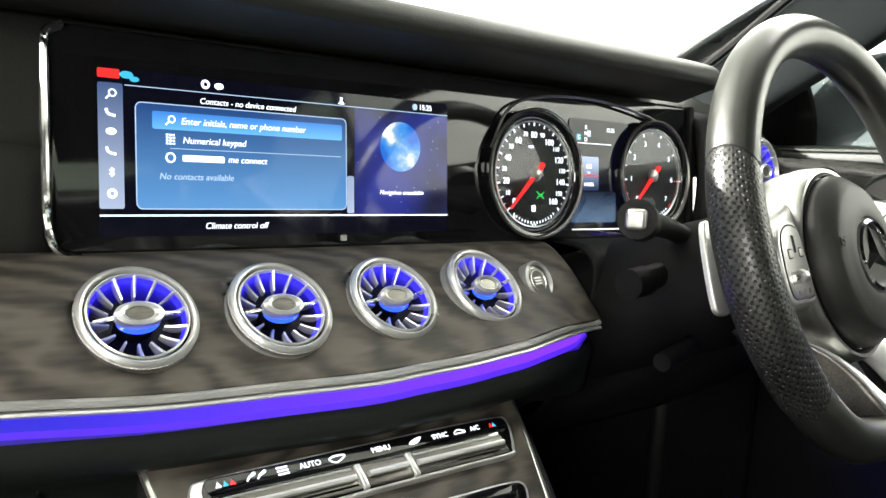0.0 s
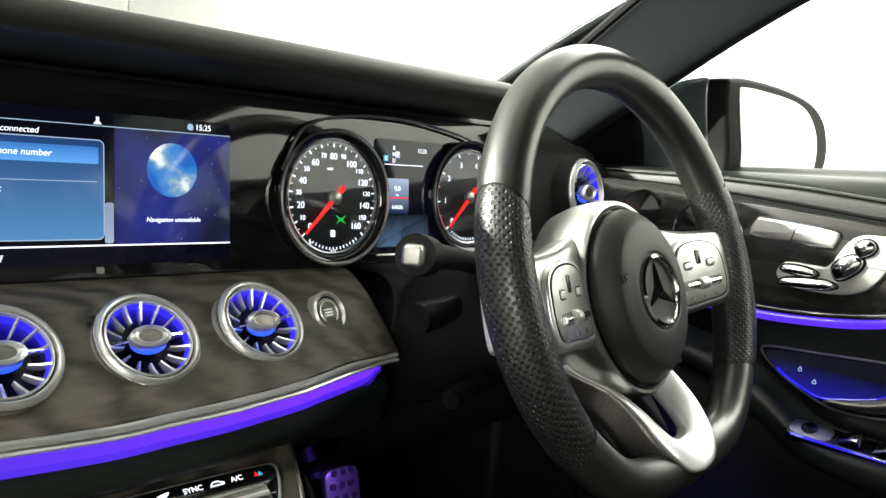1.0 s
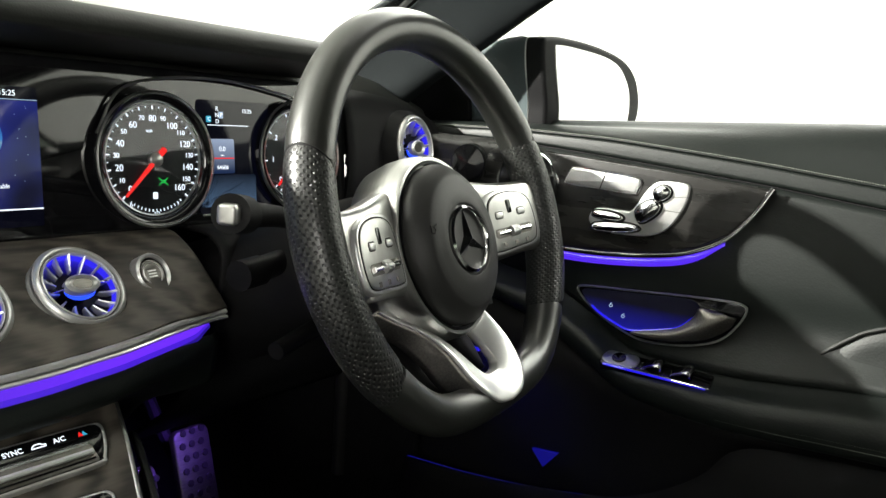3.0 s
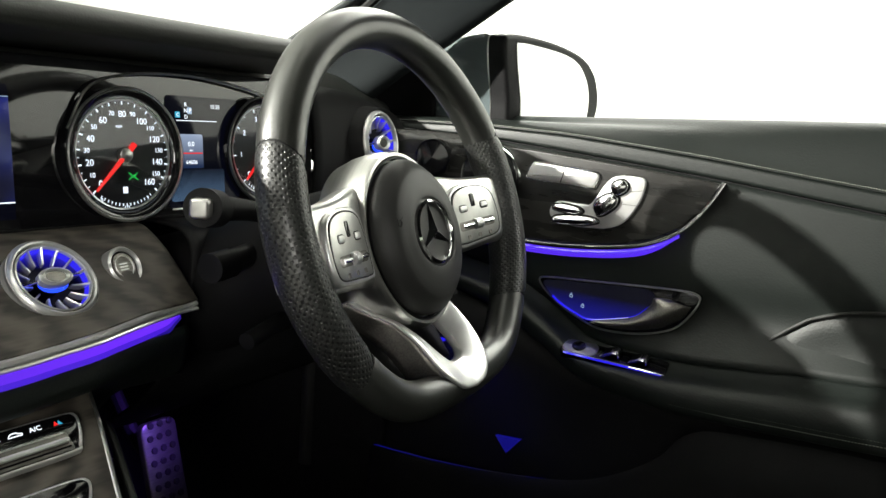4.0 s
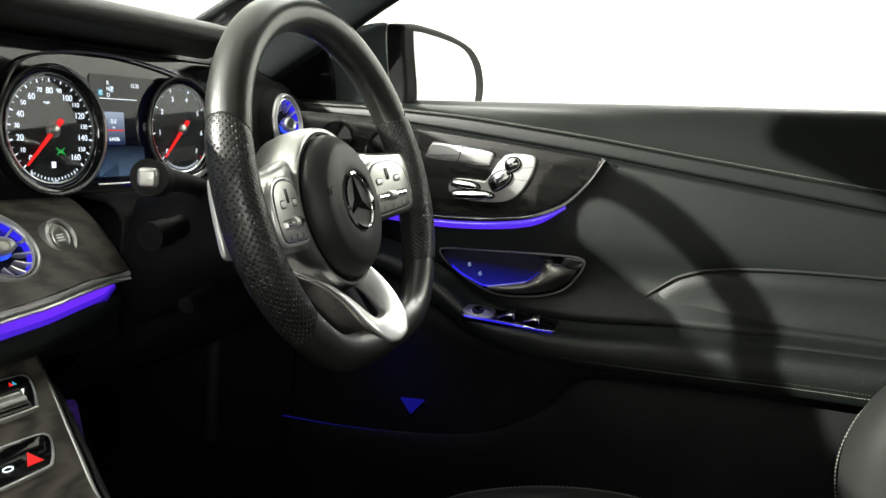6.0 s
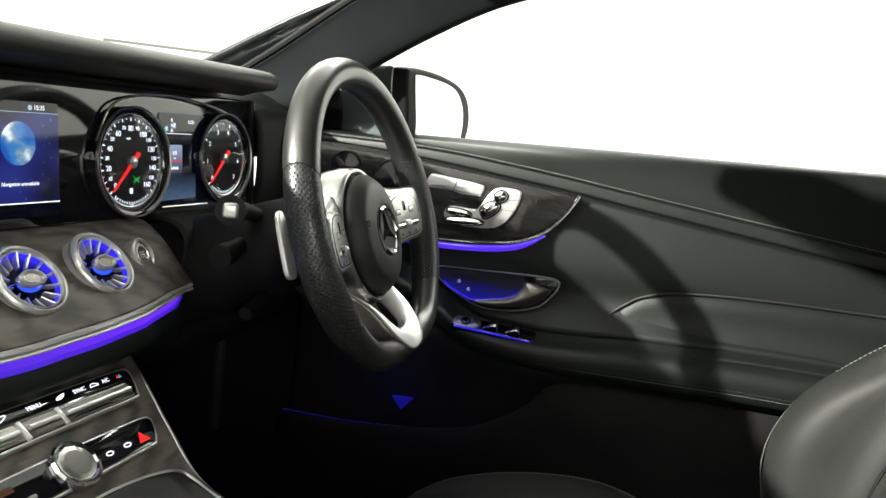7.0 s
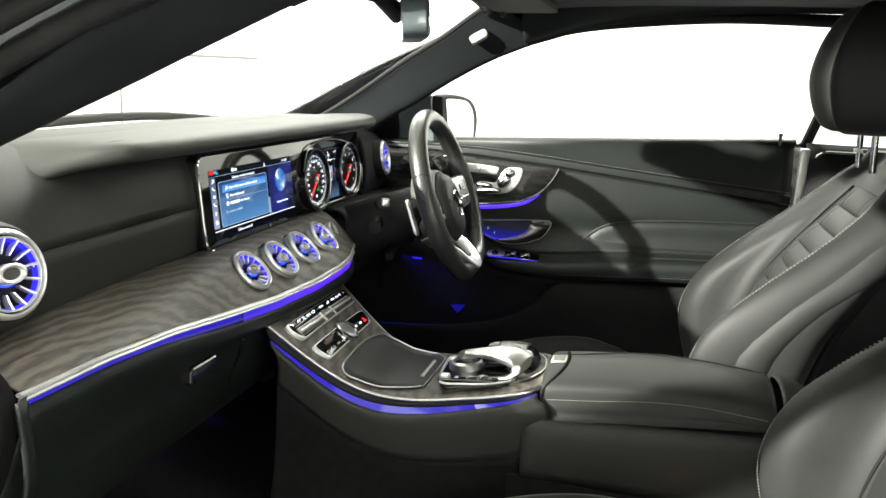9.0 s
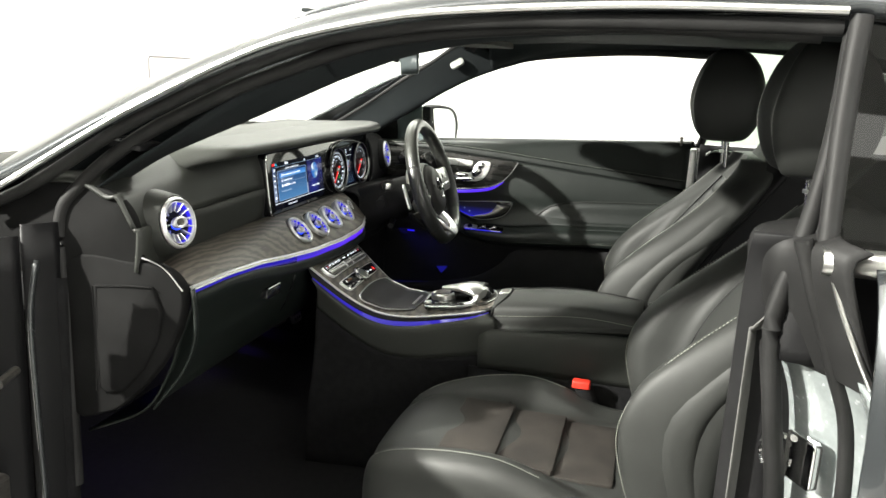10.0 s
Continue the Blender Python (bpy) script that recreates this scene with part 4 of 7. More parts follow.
wheel = thing("steering_wheel", "flat-bottomed black leather steering wheel with silver spokes", "steering wheel", (0, 0, 0))
RIM_R = 0.1686


def rim_at(deg):
    a = radians(deg)
    y = RIM_R * math.sin(a)
    if y < -0.13:
        y = -0.13 - 0.028 * math.tanh((-0.13 - y) / 0.028)
    return Vector((RIM_R * math.cos(a), y, 0))


def rim_piece(a0, a1, n, r, bulge, slant=0.0):
    """A run of the rim; slant tips the end cuts, in degrees between the outer and the inner side."""
    rows, seg = [], 28
    for k in range(n):
        s = k / (n - 1)
        size = r * (0.965 if k in (0, n - 1) else 1.0) * (1 + bulge * math.sin(math.pi * s) ** 0.7)
        row = []
        for j in range(seg):
            b = 2 * math.pi * j / seg
            d = a0 + (a1 - a0) * s + slant * math.cos(b) * (1 - 2 * s)
            c, t = rim_at(d), rim_at(d + 0.5) - rim_at(d - 0.5)
            out = Vector((t.y, -t.x, 0)).normalized()
            row.append(c + out * size * math.cos(b) + Vector((0, 0, 1)) * size * 1.08 * math.sin(b))
        rows.append(row)
    bm, vs = grid(rows, False, True)
    bm.faces.new(vs[0])
    bm.faces.new(vs[-1])
    return bm


def in_rows(bm, n, seg=28):
    """Lay the punched holes in rows along the rim."""
    bm.verts.index_update()
    uv = bm.loops.layers.uv.new("rows")
    for f in bm.faces:
        ids = [l.vert.index for l in f.loops]
        wrap = any(i % seg == 0 for i in ids) and any(i % seg == seg - 1 for i in ids)
        for l in f.loops:
            i, j = divmod(l.vert.index, seg)
            l[uv].uv = (i / (n - 1) * 0.166, (seg if wrap and j == 0 else j) / seg * 0.114)
    return bm


part("rim_top", rim_piece(21.4, 158.6, 64, 0.0174, 0.0, 3.0), RIM, wheel, "smooth black leather rim")
part("rim_bottom", rim_piece(217.9, 322.1, 56, 0.0168, 0.0, 0.0), RIM, wheel, "smooth black leather rim")
for a0, a1 in ((159.2, 217.2), (-37.2, 20.8)):
    part("grip", in_rows(rim_piece(a0, a1, 40, 0.0174, 0.07, -3.0 if a0 > 0 else 3.0), 40), GRIP, wheel, "perforated black leather grip")
for a, tip in ((21.1, 3.0), (158.9, -3.0), (217.55, 0.0), (322.45, 0.0)):
    part("seam", rim_piece(a - 0.35, a + 0.35, 4, 0.0169, 0.0, tip), PLASTIC, wheel)
for s in (-1, 1):
    inner = [rim_at(90 - s * d) * 0.91 + Vector((0, 0, -0.004)) for d in (40, 52, 64, 67)]
    stitches(inner, 22, wheel, 0.004, 0.0009, PLASTIC)
    inner = [rim_at(270 + s * d) * 0.908 + Vector((0, 0, -0.002)) for d in (30, 40, 50, 57)]
    stitches(inner, 18, wheel, 0.004, 0.0009, PLASTIC)

# hub: airbag cover on a satin body that runs out into the side spokes
HUBY = -0.0195


def hub_loop(k, w, n=72):
    """Rounded outline of the airbag cover, a little narrower at its foot, scaled by k, at depth w."""
    out = []
    for i in range(n):
        a = 2 * math.pi * i / n
        c, s = math.cos(a), math.sin(a)
        out.append(Vector((0.006 + 0.0625 * k * c * (1 + 0.05 * min(0.0, s)), HUBY + 0.0715 * k * s, w - 0.005)))
    return out


def disc_loop(r, w, n=72):
    return [Vector((0.006 + r * math.cos(2 * math.pi * i / n), -0.0185 + r * math.sin(2 * math.pi * i / n), w - 0.005)) for i in range(n)]


bm, vs = grid([hub_loop(0.94, -0.03), hub_loop(0.985, -0.014), hub_loop(1.0, -0.004), hub_loop(0.985, 0.001), hub_loop(0.93, 0.006), hub_loop(0.865, 0.0105), hub_loop(0.825, 0.0128), hub_loop(0.79, 0.0139), hub_loop(0.7, 0.0152), hub_loop(0.6, 0.0164), disc_loop(0.034, 0.0178), disc_loop(0.0318, 0.0174), disc_loop(0.0306, 0.015), disc_loop(0.012, 0.015)], False, True)
bm.faces.new(vs[0])
bm.faces.new(vs[-1])
part("airbag_cover", bm, AIRBAG, wheel, "round black airbag cover", 50)
part("cover_gap", grid([hub_loop(1.0, -0.02), hub_loop(1.02, -0.0062), hub_loop(1.045, -0.0062), hub_loop(1.045, -0.02)], True, True)[0], VENTBLACK, wheel)
bm, vs = grid([hub_loop(1.12, -0.058), hub_loop(1.16, -0.042), hub_loop(1.16, -0.024), hub_loop(1.13, -0.0115), hub_loop(1.1, -0.0068), hub_loop(1.06, -0.0068), hub_loop(1.04, -0.012), hub_loop(0.9, -0.014)], False, True)
bm.faces.new(vs[0])
bm.faces.new(vs[-1])
part("hub_body", bm, SATIN, wheel, "satin metal hub surround", 60)
EMB = Matrix.Translation((0.006, -0.0185, -0.0102))
emblem = part("emblem", hoop(((0.0252, 0.019), (0.0254, 0.0235), (0.0268, 0.0252), (0.029, 0.0236), (0.0294, 0.019)), EMB, 56), CHROME, wheel, "chrome ring emblem")
part("emblem_back", lathe(((0, 0.0198), (0.0255, 0.0198), (0.0255, 0.0206), (0, 0.0206)), EMB, 40), AIRBAG, emblem)
for k in range(3):
    a = radians(90 + 120 * k)
    d, n = Vector((math.cos(a), math.sin(a), 0)), Vector((-math.sin(a), math.cos(a), 0))
    c = EMB @ Vector((0, 0, 0.0206))
    bm = bmesh.new()
    tip, mid = bm.verts.new(c + d * 0.0262 + Vector((0, 0, 0.0012))), bm.verts.new(c + Vector((0, 0, 0.0048)))
    l, r = bm.verts.new(c + d * 0.0034 + n * 0.0056), bm.verts.new(c + d * 0.0034 - n * 0.0056)
    b = bm.verts.new(c)
    for f in ((mid, l, tip), (mid, tip, r), (b, tip, l), (b, r, tip), (b, l, mid), (b, mid, r)):
        bm.faces.new(f)
    part("emblem_arm", bm, CHROME, emblem, "", 0)
part("horn_mark", tube([Vector((-0.04 + a, -0.004 + b, 0.0105)) for a, b in ((-0.005, 0.004), (-0.005, -0.002), (-0.001, -0.003), (0.001, 0.0), (-0.001, 0.002), (0.004, 0.004))], 0.0006, 5), PLASTIC, wheel)
part("airbag_mark", slab(rrect(0.011, -0.0795, 0.03, -0.0755, 0.001), Matrix(), 0.002, 0.0052), PLASTIC, wheel)
for s in (-1, 1):
    # side spoke, dished from the hub and rising to the rim
    arm = []
    for x, top, low, front, back in ((0.05, 0.034, -0.05, -0.02, -0.05), (0.075, 0.03, -0.046, -0.0105, -0.042), (0.1, 0.0255, -0.045, -0.005, -0.034), (0.125, 0.023, -0.044, 0.001, -0.024), (0.15, 0.022, -0.044, 0.006, -0.012), (0.163, 0.022, -0.043, 0.006, -0.006)):
        m = (top + low) / 2
        arm.append([(s * x, top - 0.004, back), (s * x, top + 0.002, (front + back) / 2), (s * x, top - 0.003, front), (s * x, m, front + 0.001), (s * x, low + 0.003, front), (s * x, low - 0.002, (front + back) / 2), (s * x, low + 0.004, back), (s * x, m, back)])
    part("spoke", skin(arm, 18, 32, True, True), SATIN, wheel, "satin metal side spoke")
    PADF = axes((s * 0.1055, -0.0115, -0.0035), (1, 0, 0.235 * s), (0, 1, 0))
    shape = [(p.x * s, p.y) for p in curve([(-0.037, -0.026, 0), (-0.035, 0.012, 0), (-0.027, 0.0265, 0), (-0.006, 0.031, 0), (0.018, 0.0285, 0), (0.0335, 0.019, 0), (0.038, 0.0, 0), (0.0365, -0.02, 0), (0.028, -0.0285, 0), (0.0, -0.0305, 0), (-0.028, -0.0315, 0)], 56, True)]
    keys = part("control_pad", slab(shape, PADF, -0.008, 0.0052, 0.0025), BRIGHT, wheel, "silver frame of the thumb controls")
    part("control_plate", slab([(x * 0.86 + 0.001 * s, y * 0.86) for x, y in shape], PADF, 0.003, 0.0062, 0.001), SATIN, keys, "satin control plate")
    part("plate_groove", outline_tube([(x * 0.875 + 0.001 * s, y * 0.875) for x, y in shape], PADF, 0.0053, 0.0007, 5), VENTBLACK, keys)
    part("touch_key", slab(rrect(-0.0035, 0.0065, 0.003, 0.0195, 0.0015), PADF, 0.005, 0.0068, 0.0006), GLOSS, keys, "black touch key")
    for u in (-0.0155, 0.0155):
        part("small_key", slab(rrect(u - 0.005, 0.0035, u + 0.005, 0.009, 0.0018), PADF, 0.005, 0.0074, 0.0008), BRIGHT, keys)
        part("key_edge", outline_tube(rrect(u - 0.0055, 0.003, u + 0.0055, 0.0095, 0.002), PADF, 0.0062, 0.0005, 4), VENTBLACK, keys)
    part("roller_slot", slab(rrect(-0.026, -0.0155, 0.026, -0.0065, 0.003), PADF, 0.005, 0.0065), DARKMETAL, keys)
    part("roller", tube([PADF @ Vector((-0.023, -0.011, 0.007)), PADF @ Vector((0.023, -0.011, 0.007))], 0.0024, 10), CHROME, keys, "chrome roller bar")
    part("roller_knob", tube([PADF @ Vector((-0.005, -0.011, 0.006)), PADF @ Vector((0.005, -0.011, 0.006))], 0.0054, 16), KNURL, keys, "knurled roller")
    for k in range(3):
        part("key_mark", slab(rrect(-0.018 + 0.016 * k, -0.0245, -0.0135 + 0.016 * k, -0.0205, 0.0006, 1), PADF, 0.0058, 0.0066), DARKMETAL, keys)
    part("shift_paddle", slab([(p.x, p.y) for p in curve([(s * 0.12, 0.03, 0), (s * 0.13, 0.029, 0), (s * 0.136, 0.004, 0), (s * 0.139, -0.03, 0), (s * 0.134, -0.039, 0), (s * 0.121, -0.039, 0), (s * 0.117, -0.02, 0), (s * 0.116, 0.01, 0)], 36, True)], Matrix.Translation((0, 0, -0.053)), 0, 0.005, 0.002), BRIGHT, wheel, "silver shift paddle")
    part("paddle_arm", tube([(s * 0.06, -0.005, -0.058), (s * 0.1, -0.005, -0.056), (s * 0.125, -0.005, -0.052)], 0.012, 10, n=8, r2=0.004), PLASTIC, wheel)
    # lower spoke: a bright band that runs down and out of the hub and turns in along the rim
    OUTER = ((0.066, -0.06, -0.045), (0.058, -0.072, -0.033), (0.05, -0.083, -0.02), (0.046, -0.094, -0.0095), (0.0435, -0.11, 0.002), (0.041, -0.127, 0.0105), (0.034, -0.143, 0.0175), (0.02, -0.156, 0.021), (0.0, -0.16, 0.0215))
    INNER = ((0.042, -0.062, -0.055), (0.034, -0.076, -0.043), (0.026, -0.088, -0.03), (0.0215, -0.0985, -0.02), (0.0195, -0.11, -0.0095), (0.0175, -0.12, -0.002), (0.0145, -0.1285, 0.004), (0.008, -0.1335, 0.0062), (0.0, -0.1345, 0.0068))
    leg = []
    for (ox, oy, oz), (ix, iy, iz) in zip(OUTER, INNER):
        leg.append([(s * ox, oy, oz - 0.001), (s * (ox * 0.88 + ix * 0.12), oy * 0.88 + iy * 0.12, oz * 0.88 + iz * 0.12 + 0.0018), (s * (ox + ix) / 2, (oy + iy) / 2, (oz + iz) / 2 + 0.003), (s * (ox * 0.12 + ix * 0.88), oy * 0.12 + iy * 0.88, oz * 0.12 + iz * 0.88 + 0.0018), (s * ix, iy, iz - 0.001), (s * (ix * 0.9 + ox * 0.1), iy * 0.9 + oy * 0.1, iz - 0.009), (s * (ox * 0.9 + ix * 0.1), oy * 0.9 + iy * 0.1, oz - 0.006)])
    part("lower_spoke", skin(leg, 44, 40, True, True), BRIGHT, wheel, "bright silver lower spoke", 50)
    # darker metal paints in the dark reflection on the bright spoke's side
    part("spoke_side", skin([[(s * (ox - 0.002), oy + 0.001, oz - 0.003), (s * (ox + 0.001), oy - 0.001, oz - 0.016), (s * (ox + 0.003), oy - 0.002, oz - 0.034)] for ox, oy, oz in OUTER[:7]], 30, 6), DARKMETAL, wheel, "side wall of the lower spoke, darkened for its dark reflection", 60, 0.004)
part("spoke_back", skin([[(-0.075, -0.055, -0.075), (0.075, -0.055, -0.075)], [(-0.06, -0.1, -0.055), (0.06, -0.1, -0.055)], [(-0.04, -0.14, -0.03), (0.04, -0.14, -0.03)]], 12, 8), PLASTIC, wheel, "", 40, 0.01)
wheel.matrix_basis = WHEEL

column = thing("steering_column", "black plastic steering column shroud with stalks", "steering column", (0.368, 0.46, 0.88))
part("shroud", tube([(0.356, 0.39, 0.942), (0.356, 0.45, 0.915), (0.36, 0.56, 0.87), (0.36, 0.66, 0.83)], 0.07, 24, n=14, r2=0.062, taper=lambda s: 0.85 + 0.3 * s), PLASTIC, column)
stalk = part("indicator_stalk", tube([(0.325, 0.475, 0.95), (0.27, 0.462, 0.962), (0.225, 0.45, 0.968), (0.2, 0.437, 0.972)], 0.0115, 14, n=16, taper=lambda s: 0.75 + 0.55 * s ** 2), PLASTIC, column, "black stalk with a pale end button")
part("stalk_head", tube([(0.222, 0.449, 0.968), (0.196, 0.434, 0.9725)], 0.0155, 18, taper=lambda s: 1.0), PLASTIC, stalk)
part("stalk_button", slab(rrect(-0.008, -0.008, 0.008, 0.008, 0.004), axes((0.196, 0.434, 0.9725), (0.5, -0.87, 0), (0, 0, 1)), 0.0, 0.01, 0.003), SILVER, stalk, "pale square end button")
for place in ((0.255, 0.47, 0.915), (0.48, 0.47, 0.95)):
    part("lower_stalk", tube([(0.34 if place[0] < 0.36 else 0.4, 0.49, 0.92), place], 0.011, 12, n=6), VENTBLACK, column)
part("stalk_wheel", tube([(0.262, 0.471, 0.915), (0.235, 0.466, 0.914)], 0.013, 14), VENTBLACK, column)
part("column_lever", tube([(0.31, 0.45, 0.86), (0.255, 0.44, 0.852)], 0.008, 10, n=5), VENTBLACK, column)

# ---- pedals and footwell ----
for x0, x1, z0, z1, y0, label in ((0.487, 0.548, 0.44, 0.585, 0.85, "metal accelerator pedal with rubber studs"), (0.37, 0.452, 0.465, 0.553, 0.85, "metal brake pedal with rubber studs")):
    pedal = thing("pedal", label, "pedal", ((x0 + x1) / 2, y0 + 0.05, z0))
    f = axes(((x0 + x1) / 2, y0, (z0 + z1) / 2), (1, 0, 0), (0, 0.3, 1))
    w, h = (x1 - x0) / 2, (z1 - z0) / 2
    part("plate", slab(rrect(-w, -h, w, h, 0.012), f, -0.012, 0, 0.003), DARKMETAL, pedal)
    part("arm", tube([(f @ Vector((0, 0, -0.01))), (f @ Vector((0, 0.05, -0.06))), (f @ Vector((0, 0.2, -0.12)))], 0.01, 8, n=8), PLASTIC, pedal)
    for i in range(int(2 * w / 0.016)):
        for j in range(int(2 * h / 0.018)):
            part("stud", lathe(((0, -0.001), (0.0052, -0.001), (0.0052, 0.002), (0.004, 0.003), (0, 0.003)), f @ Matrix.Translation((-w + 0.012 + 0.016 * i + (0.004 if j % 2 else 0), -h + 0.014 + 0.018 * j, 0)), 8), RUBBER, pedal)
setting("footwell_floor", skin([[(x, 1.35, 0.6), (x, 1.15, 0.42), (x, 0.95, 0.33), (x, 0.5, 0.31), (x, 0.0, 0.31), (x, -0.6, 0.33), (x, -1.3, 0.42)] for x in (-0.72, 0, 0.72)], 8, 24), CARPET, "black carpeted cabin floor", "carpet", 60, 0.02)
setting("firewall", skin([[(x, 1.33, 0.58), (x, 1.3, 0.8), (x, 1.2, 1.04)] for x in (-0.76, 0, 0.76)], 4, 6), CARPET, "black lined bulkhead behind the dashboard", "bulkhead", 60, 0.02)
for s in (-1, 1):
    setting("kick_panel", skin([[(s * 0.7, y, z) for z in (0.32, 0.5, 0.7, 0.9)] for y in (0.6 if s > 0 else 0.73, 0.85, 1.0, 1.3)], 6, 8), CARPET, "dark trim panel at the side of the footwell", "trim", 60, 0.02)
for x, y, z, aim, w, cone in ((0.5, 0.7, 0.73, (0.44, 0.9, 0.5), 0.32, 70), (-0.4, 0.8, 0.66, (-0.4, 0.92, 0.3), 0.1, 120)):
    lamp = thing("footwell_lamp", "small blue footwell lamp under the dash", "lamp", (x, y, z))
    part("lens", slab(rrect(-0.02, -0.008, 0.02, 0.008, 0.004), axes((x, y, z + 0.004), (1, 0, 0), (0, 1, 0)), -0.003, 0.0, 0.001), AMBIENT2, lamp)
    area("footwell_light", (x, y, z - 0.006), aim, 0.04, 0.02, w, (0.22, 0.08, 1.0)).data.spread = radians(cone)
lamp = thing("door_pocket_lamp", "small blue lamp under the door armrest", "lamp", (0.668, 0.5, 0.755))
part("lens", slab(rrect(-0.012, -0.004, 0.012, 0.004, 0.002), axes((0.668, 0.5, 0.76), (0, 1, 0), (1, 0, 0)), 0.0, 0.003, 0.001), AMBIENT2, lamp)
area("door_pocket_light", (0.662, 0.5, 0.752), (0.705, 0.46, 0.7), 0.14, 0.006, 0.022, (0.03, 0.02, 1.0)).data.spread = radians(80)

# ---- centre console ----
console = thing("centre_console", "centre console with dark brushed panel and silver edges", "console", (0, 0.25, 0.4))
SIDE = ((0.512, 0.823, 0.148), (0.48, 0.8, 0.145), (0.43, 0.766, 0.14), (0.38, 0.738, 0.133), (0.33, 0.722, 0.126), (0.27, 0.72, 0.12), (0.2, 0.73, 0.114), (0.13, 0.742, 0.104), (0.09, 0.75, 0.085), (0.072, 0.755, 0.05))
RIGHT = (0.15, 0.14, 0.12, 0.1, 0.098, 0.1, 0.104, 0.098, 0.08, 0.048)
part("console_panel", skin([[(-w, y, z), (-w + 0.012, y, z + 0.0005), (0, y, z + 0.0005), (r - 0.012, y, z + 0.0005), (r, y, z)] for (y, z, w), r in zip(SIDE, RIGHT)], 48, 16), WOOD, console, "dark open-pore wood console panel", 60, 0.003)
LEFTSIDE, RIGHTSIDE = SIDE, tuple((y, z, r) for (y, z, w), r in zip(SIDE, RIGHT))
for s in (-1, 1):
    EDGE = LEFTSIDE if s < 0 else RIGHTSIDE
    part("edge_trim", tube([(s * w, y - 0.001, z - 0.002) for y, z, w in EDGE], 0.003, 8, n=60), SATIN, console, "satin silver edge strip")
    drop = [2.0, 1.8, 1.55, 1.25, 0.85, 0.55, 0.4, 0.25, 0.05]
    taper = [0.15, 0.7, 1, 1, 0.9, 0.72, 0.5, 0.25, 0.02]
    band = [(y, z, w, 0.006 + 0.011 * g, 0.0115 * q) for (y, z, w), g, q in zip(EDGE, drop, taper)]
    part("edge_shadow_gap", skin([[(s * (w - 0.001), y - 0.002, z - 0.003), (s * (w + 0.001), y - 0.003, z - g * 0.5), (s * (w + 0.003), y - 0.004 - g * 0.3, z - g)] for y, z, w, g, q in band], 48, 5), PLASTIC, console, "black recess under the edge strip", 60, 0.002)
    if s < 0:
        part("console_light", skin([[(s * (w + 0.0035), y - 0.004 - g * 0.3, z - g), (s * (w + 0.0055), y - 0.004 - g * 0.3 - q * 0.35, z - g - q * 0.5), (s * (w + 0.0075), y - 0.004 - g * 0.3 - q * 0.7, z - g - q)] for y, z, w, g, q in band], 48, 5), AMBIENTSIDE, console, "glowing blue console light strip")
    part("side_panel", skin([[(s * (w + 0.008), y - 0.004 - g * 0.3 - q * 0.7, z - g - q - 0.001), (s * (w + 0.0115), y - 0.008 - g * 0.3 - q * 0.7, z - g - q - 0.006), (s * (w + 0.01), y - 0.028, z - g - q - 0.024), (s * (w + 0.002), y - 0.024, z - 0.1)] for y, z, w, g, q in band], 40, 14), PAD, console, "black grained console flank", 60, 0.004)
    part("carpet_flank", skin([[(s * (w + 0.002), y - 0.024, z - 0.1), (s * (w - 0.006), y - 0.015, 0.58), (s * (w - 0.008), y, 0.45), (s * (w - 0.004), y, 0.32)] for y, z, w in EDGE[:9]], 30, 10), CARPET, console, "black carpeted lower flank", 60, 0.004)
    part("tunnel_cover", skin([[(s * 0.1, y, 0.705 + k), (s * 0.11, y, 0.695 + k), (s * 0.113, y, 0.66), (s * 0.11, y, 0.615)] for y, k in ((0.1, 0.0), (0.0, 0.006), (-0.2, 0.02), (-0.5, 0.02))], 14, 10), PAD, console, "black grained tunnel cover", 60, 0.006)
    part("tunnel_side", skin([[(s * 0.109, y, 0.615), (s * 0.113, y, 0.56), (s * 0.118, y, 0.46), (s * 0.12, y, 0.32)] for y in (0.12, 0.0, -0.2, -0.5)], 12, 10), CARPET, console, "", 60, 0.006)

KON = axes((0, 0.505, 0.818), (1, 0, 0), (0, 0.82, 0.57))
climate = thing("climate_panel", "climate switch strip with silver rocker keys", "switch panel", (0, 0.48, 0.8))
p1 = [(p.x, p.y) for p in curve([(-0.129, -0.034, 0), (-0.128, -0.022, 0), (-0.118, -0.0175, 0), (-0.06, -0.0165, 0), (0, -0.016, 0), (0.06, -0.0158, 0), (0.112, -0.0165, 0), (0.1235, -0.0195, 0), (0.1225, -0.031, 0), (0.115, -0.047, 0), (0.108, -0.0508, 0), (0.06, -0.051, 0), (0, -0.0515, 0), (-0.06, -0.0525, 0), (-0.108, -0.054, 0), (-0.121, -0.05, 0)], 88, True)]
part("bezel", slab(p1, KON, -0.004, 0.0072, 0.0016), BRIGHT, climate, "satin silver bezel")
part("well", slab([(0.003 + (x - 0.003) * 0.975 + (0.0035 if x < -0.1 else 0.0), -0.0335 + (y + 0.0335) * 0.9) for x, y in p1], KON, 0.004, 0.0076, 0.0006), GLOSS, climate)
part("touch_strip", slab(rrect(-0.12, -0.0308, 0.118, -0.0185, 0.004), KON, 0.006, 0.0081, 0.0008), GLOSS, climate, "gloss black touch strip")
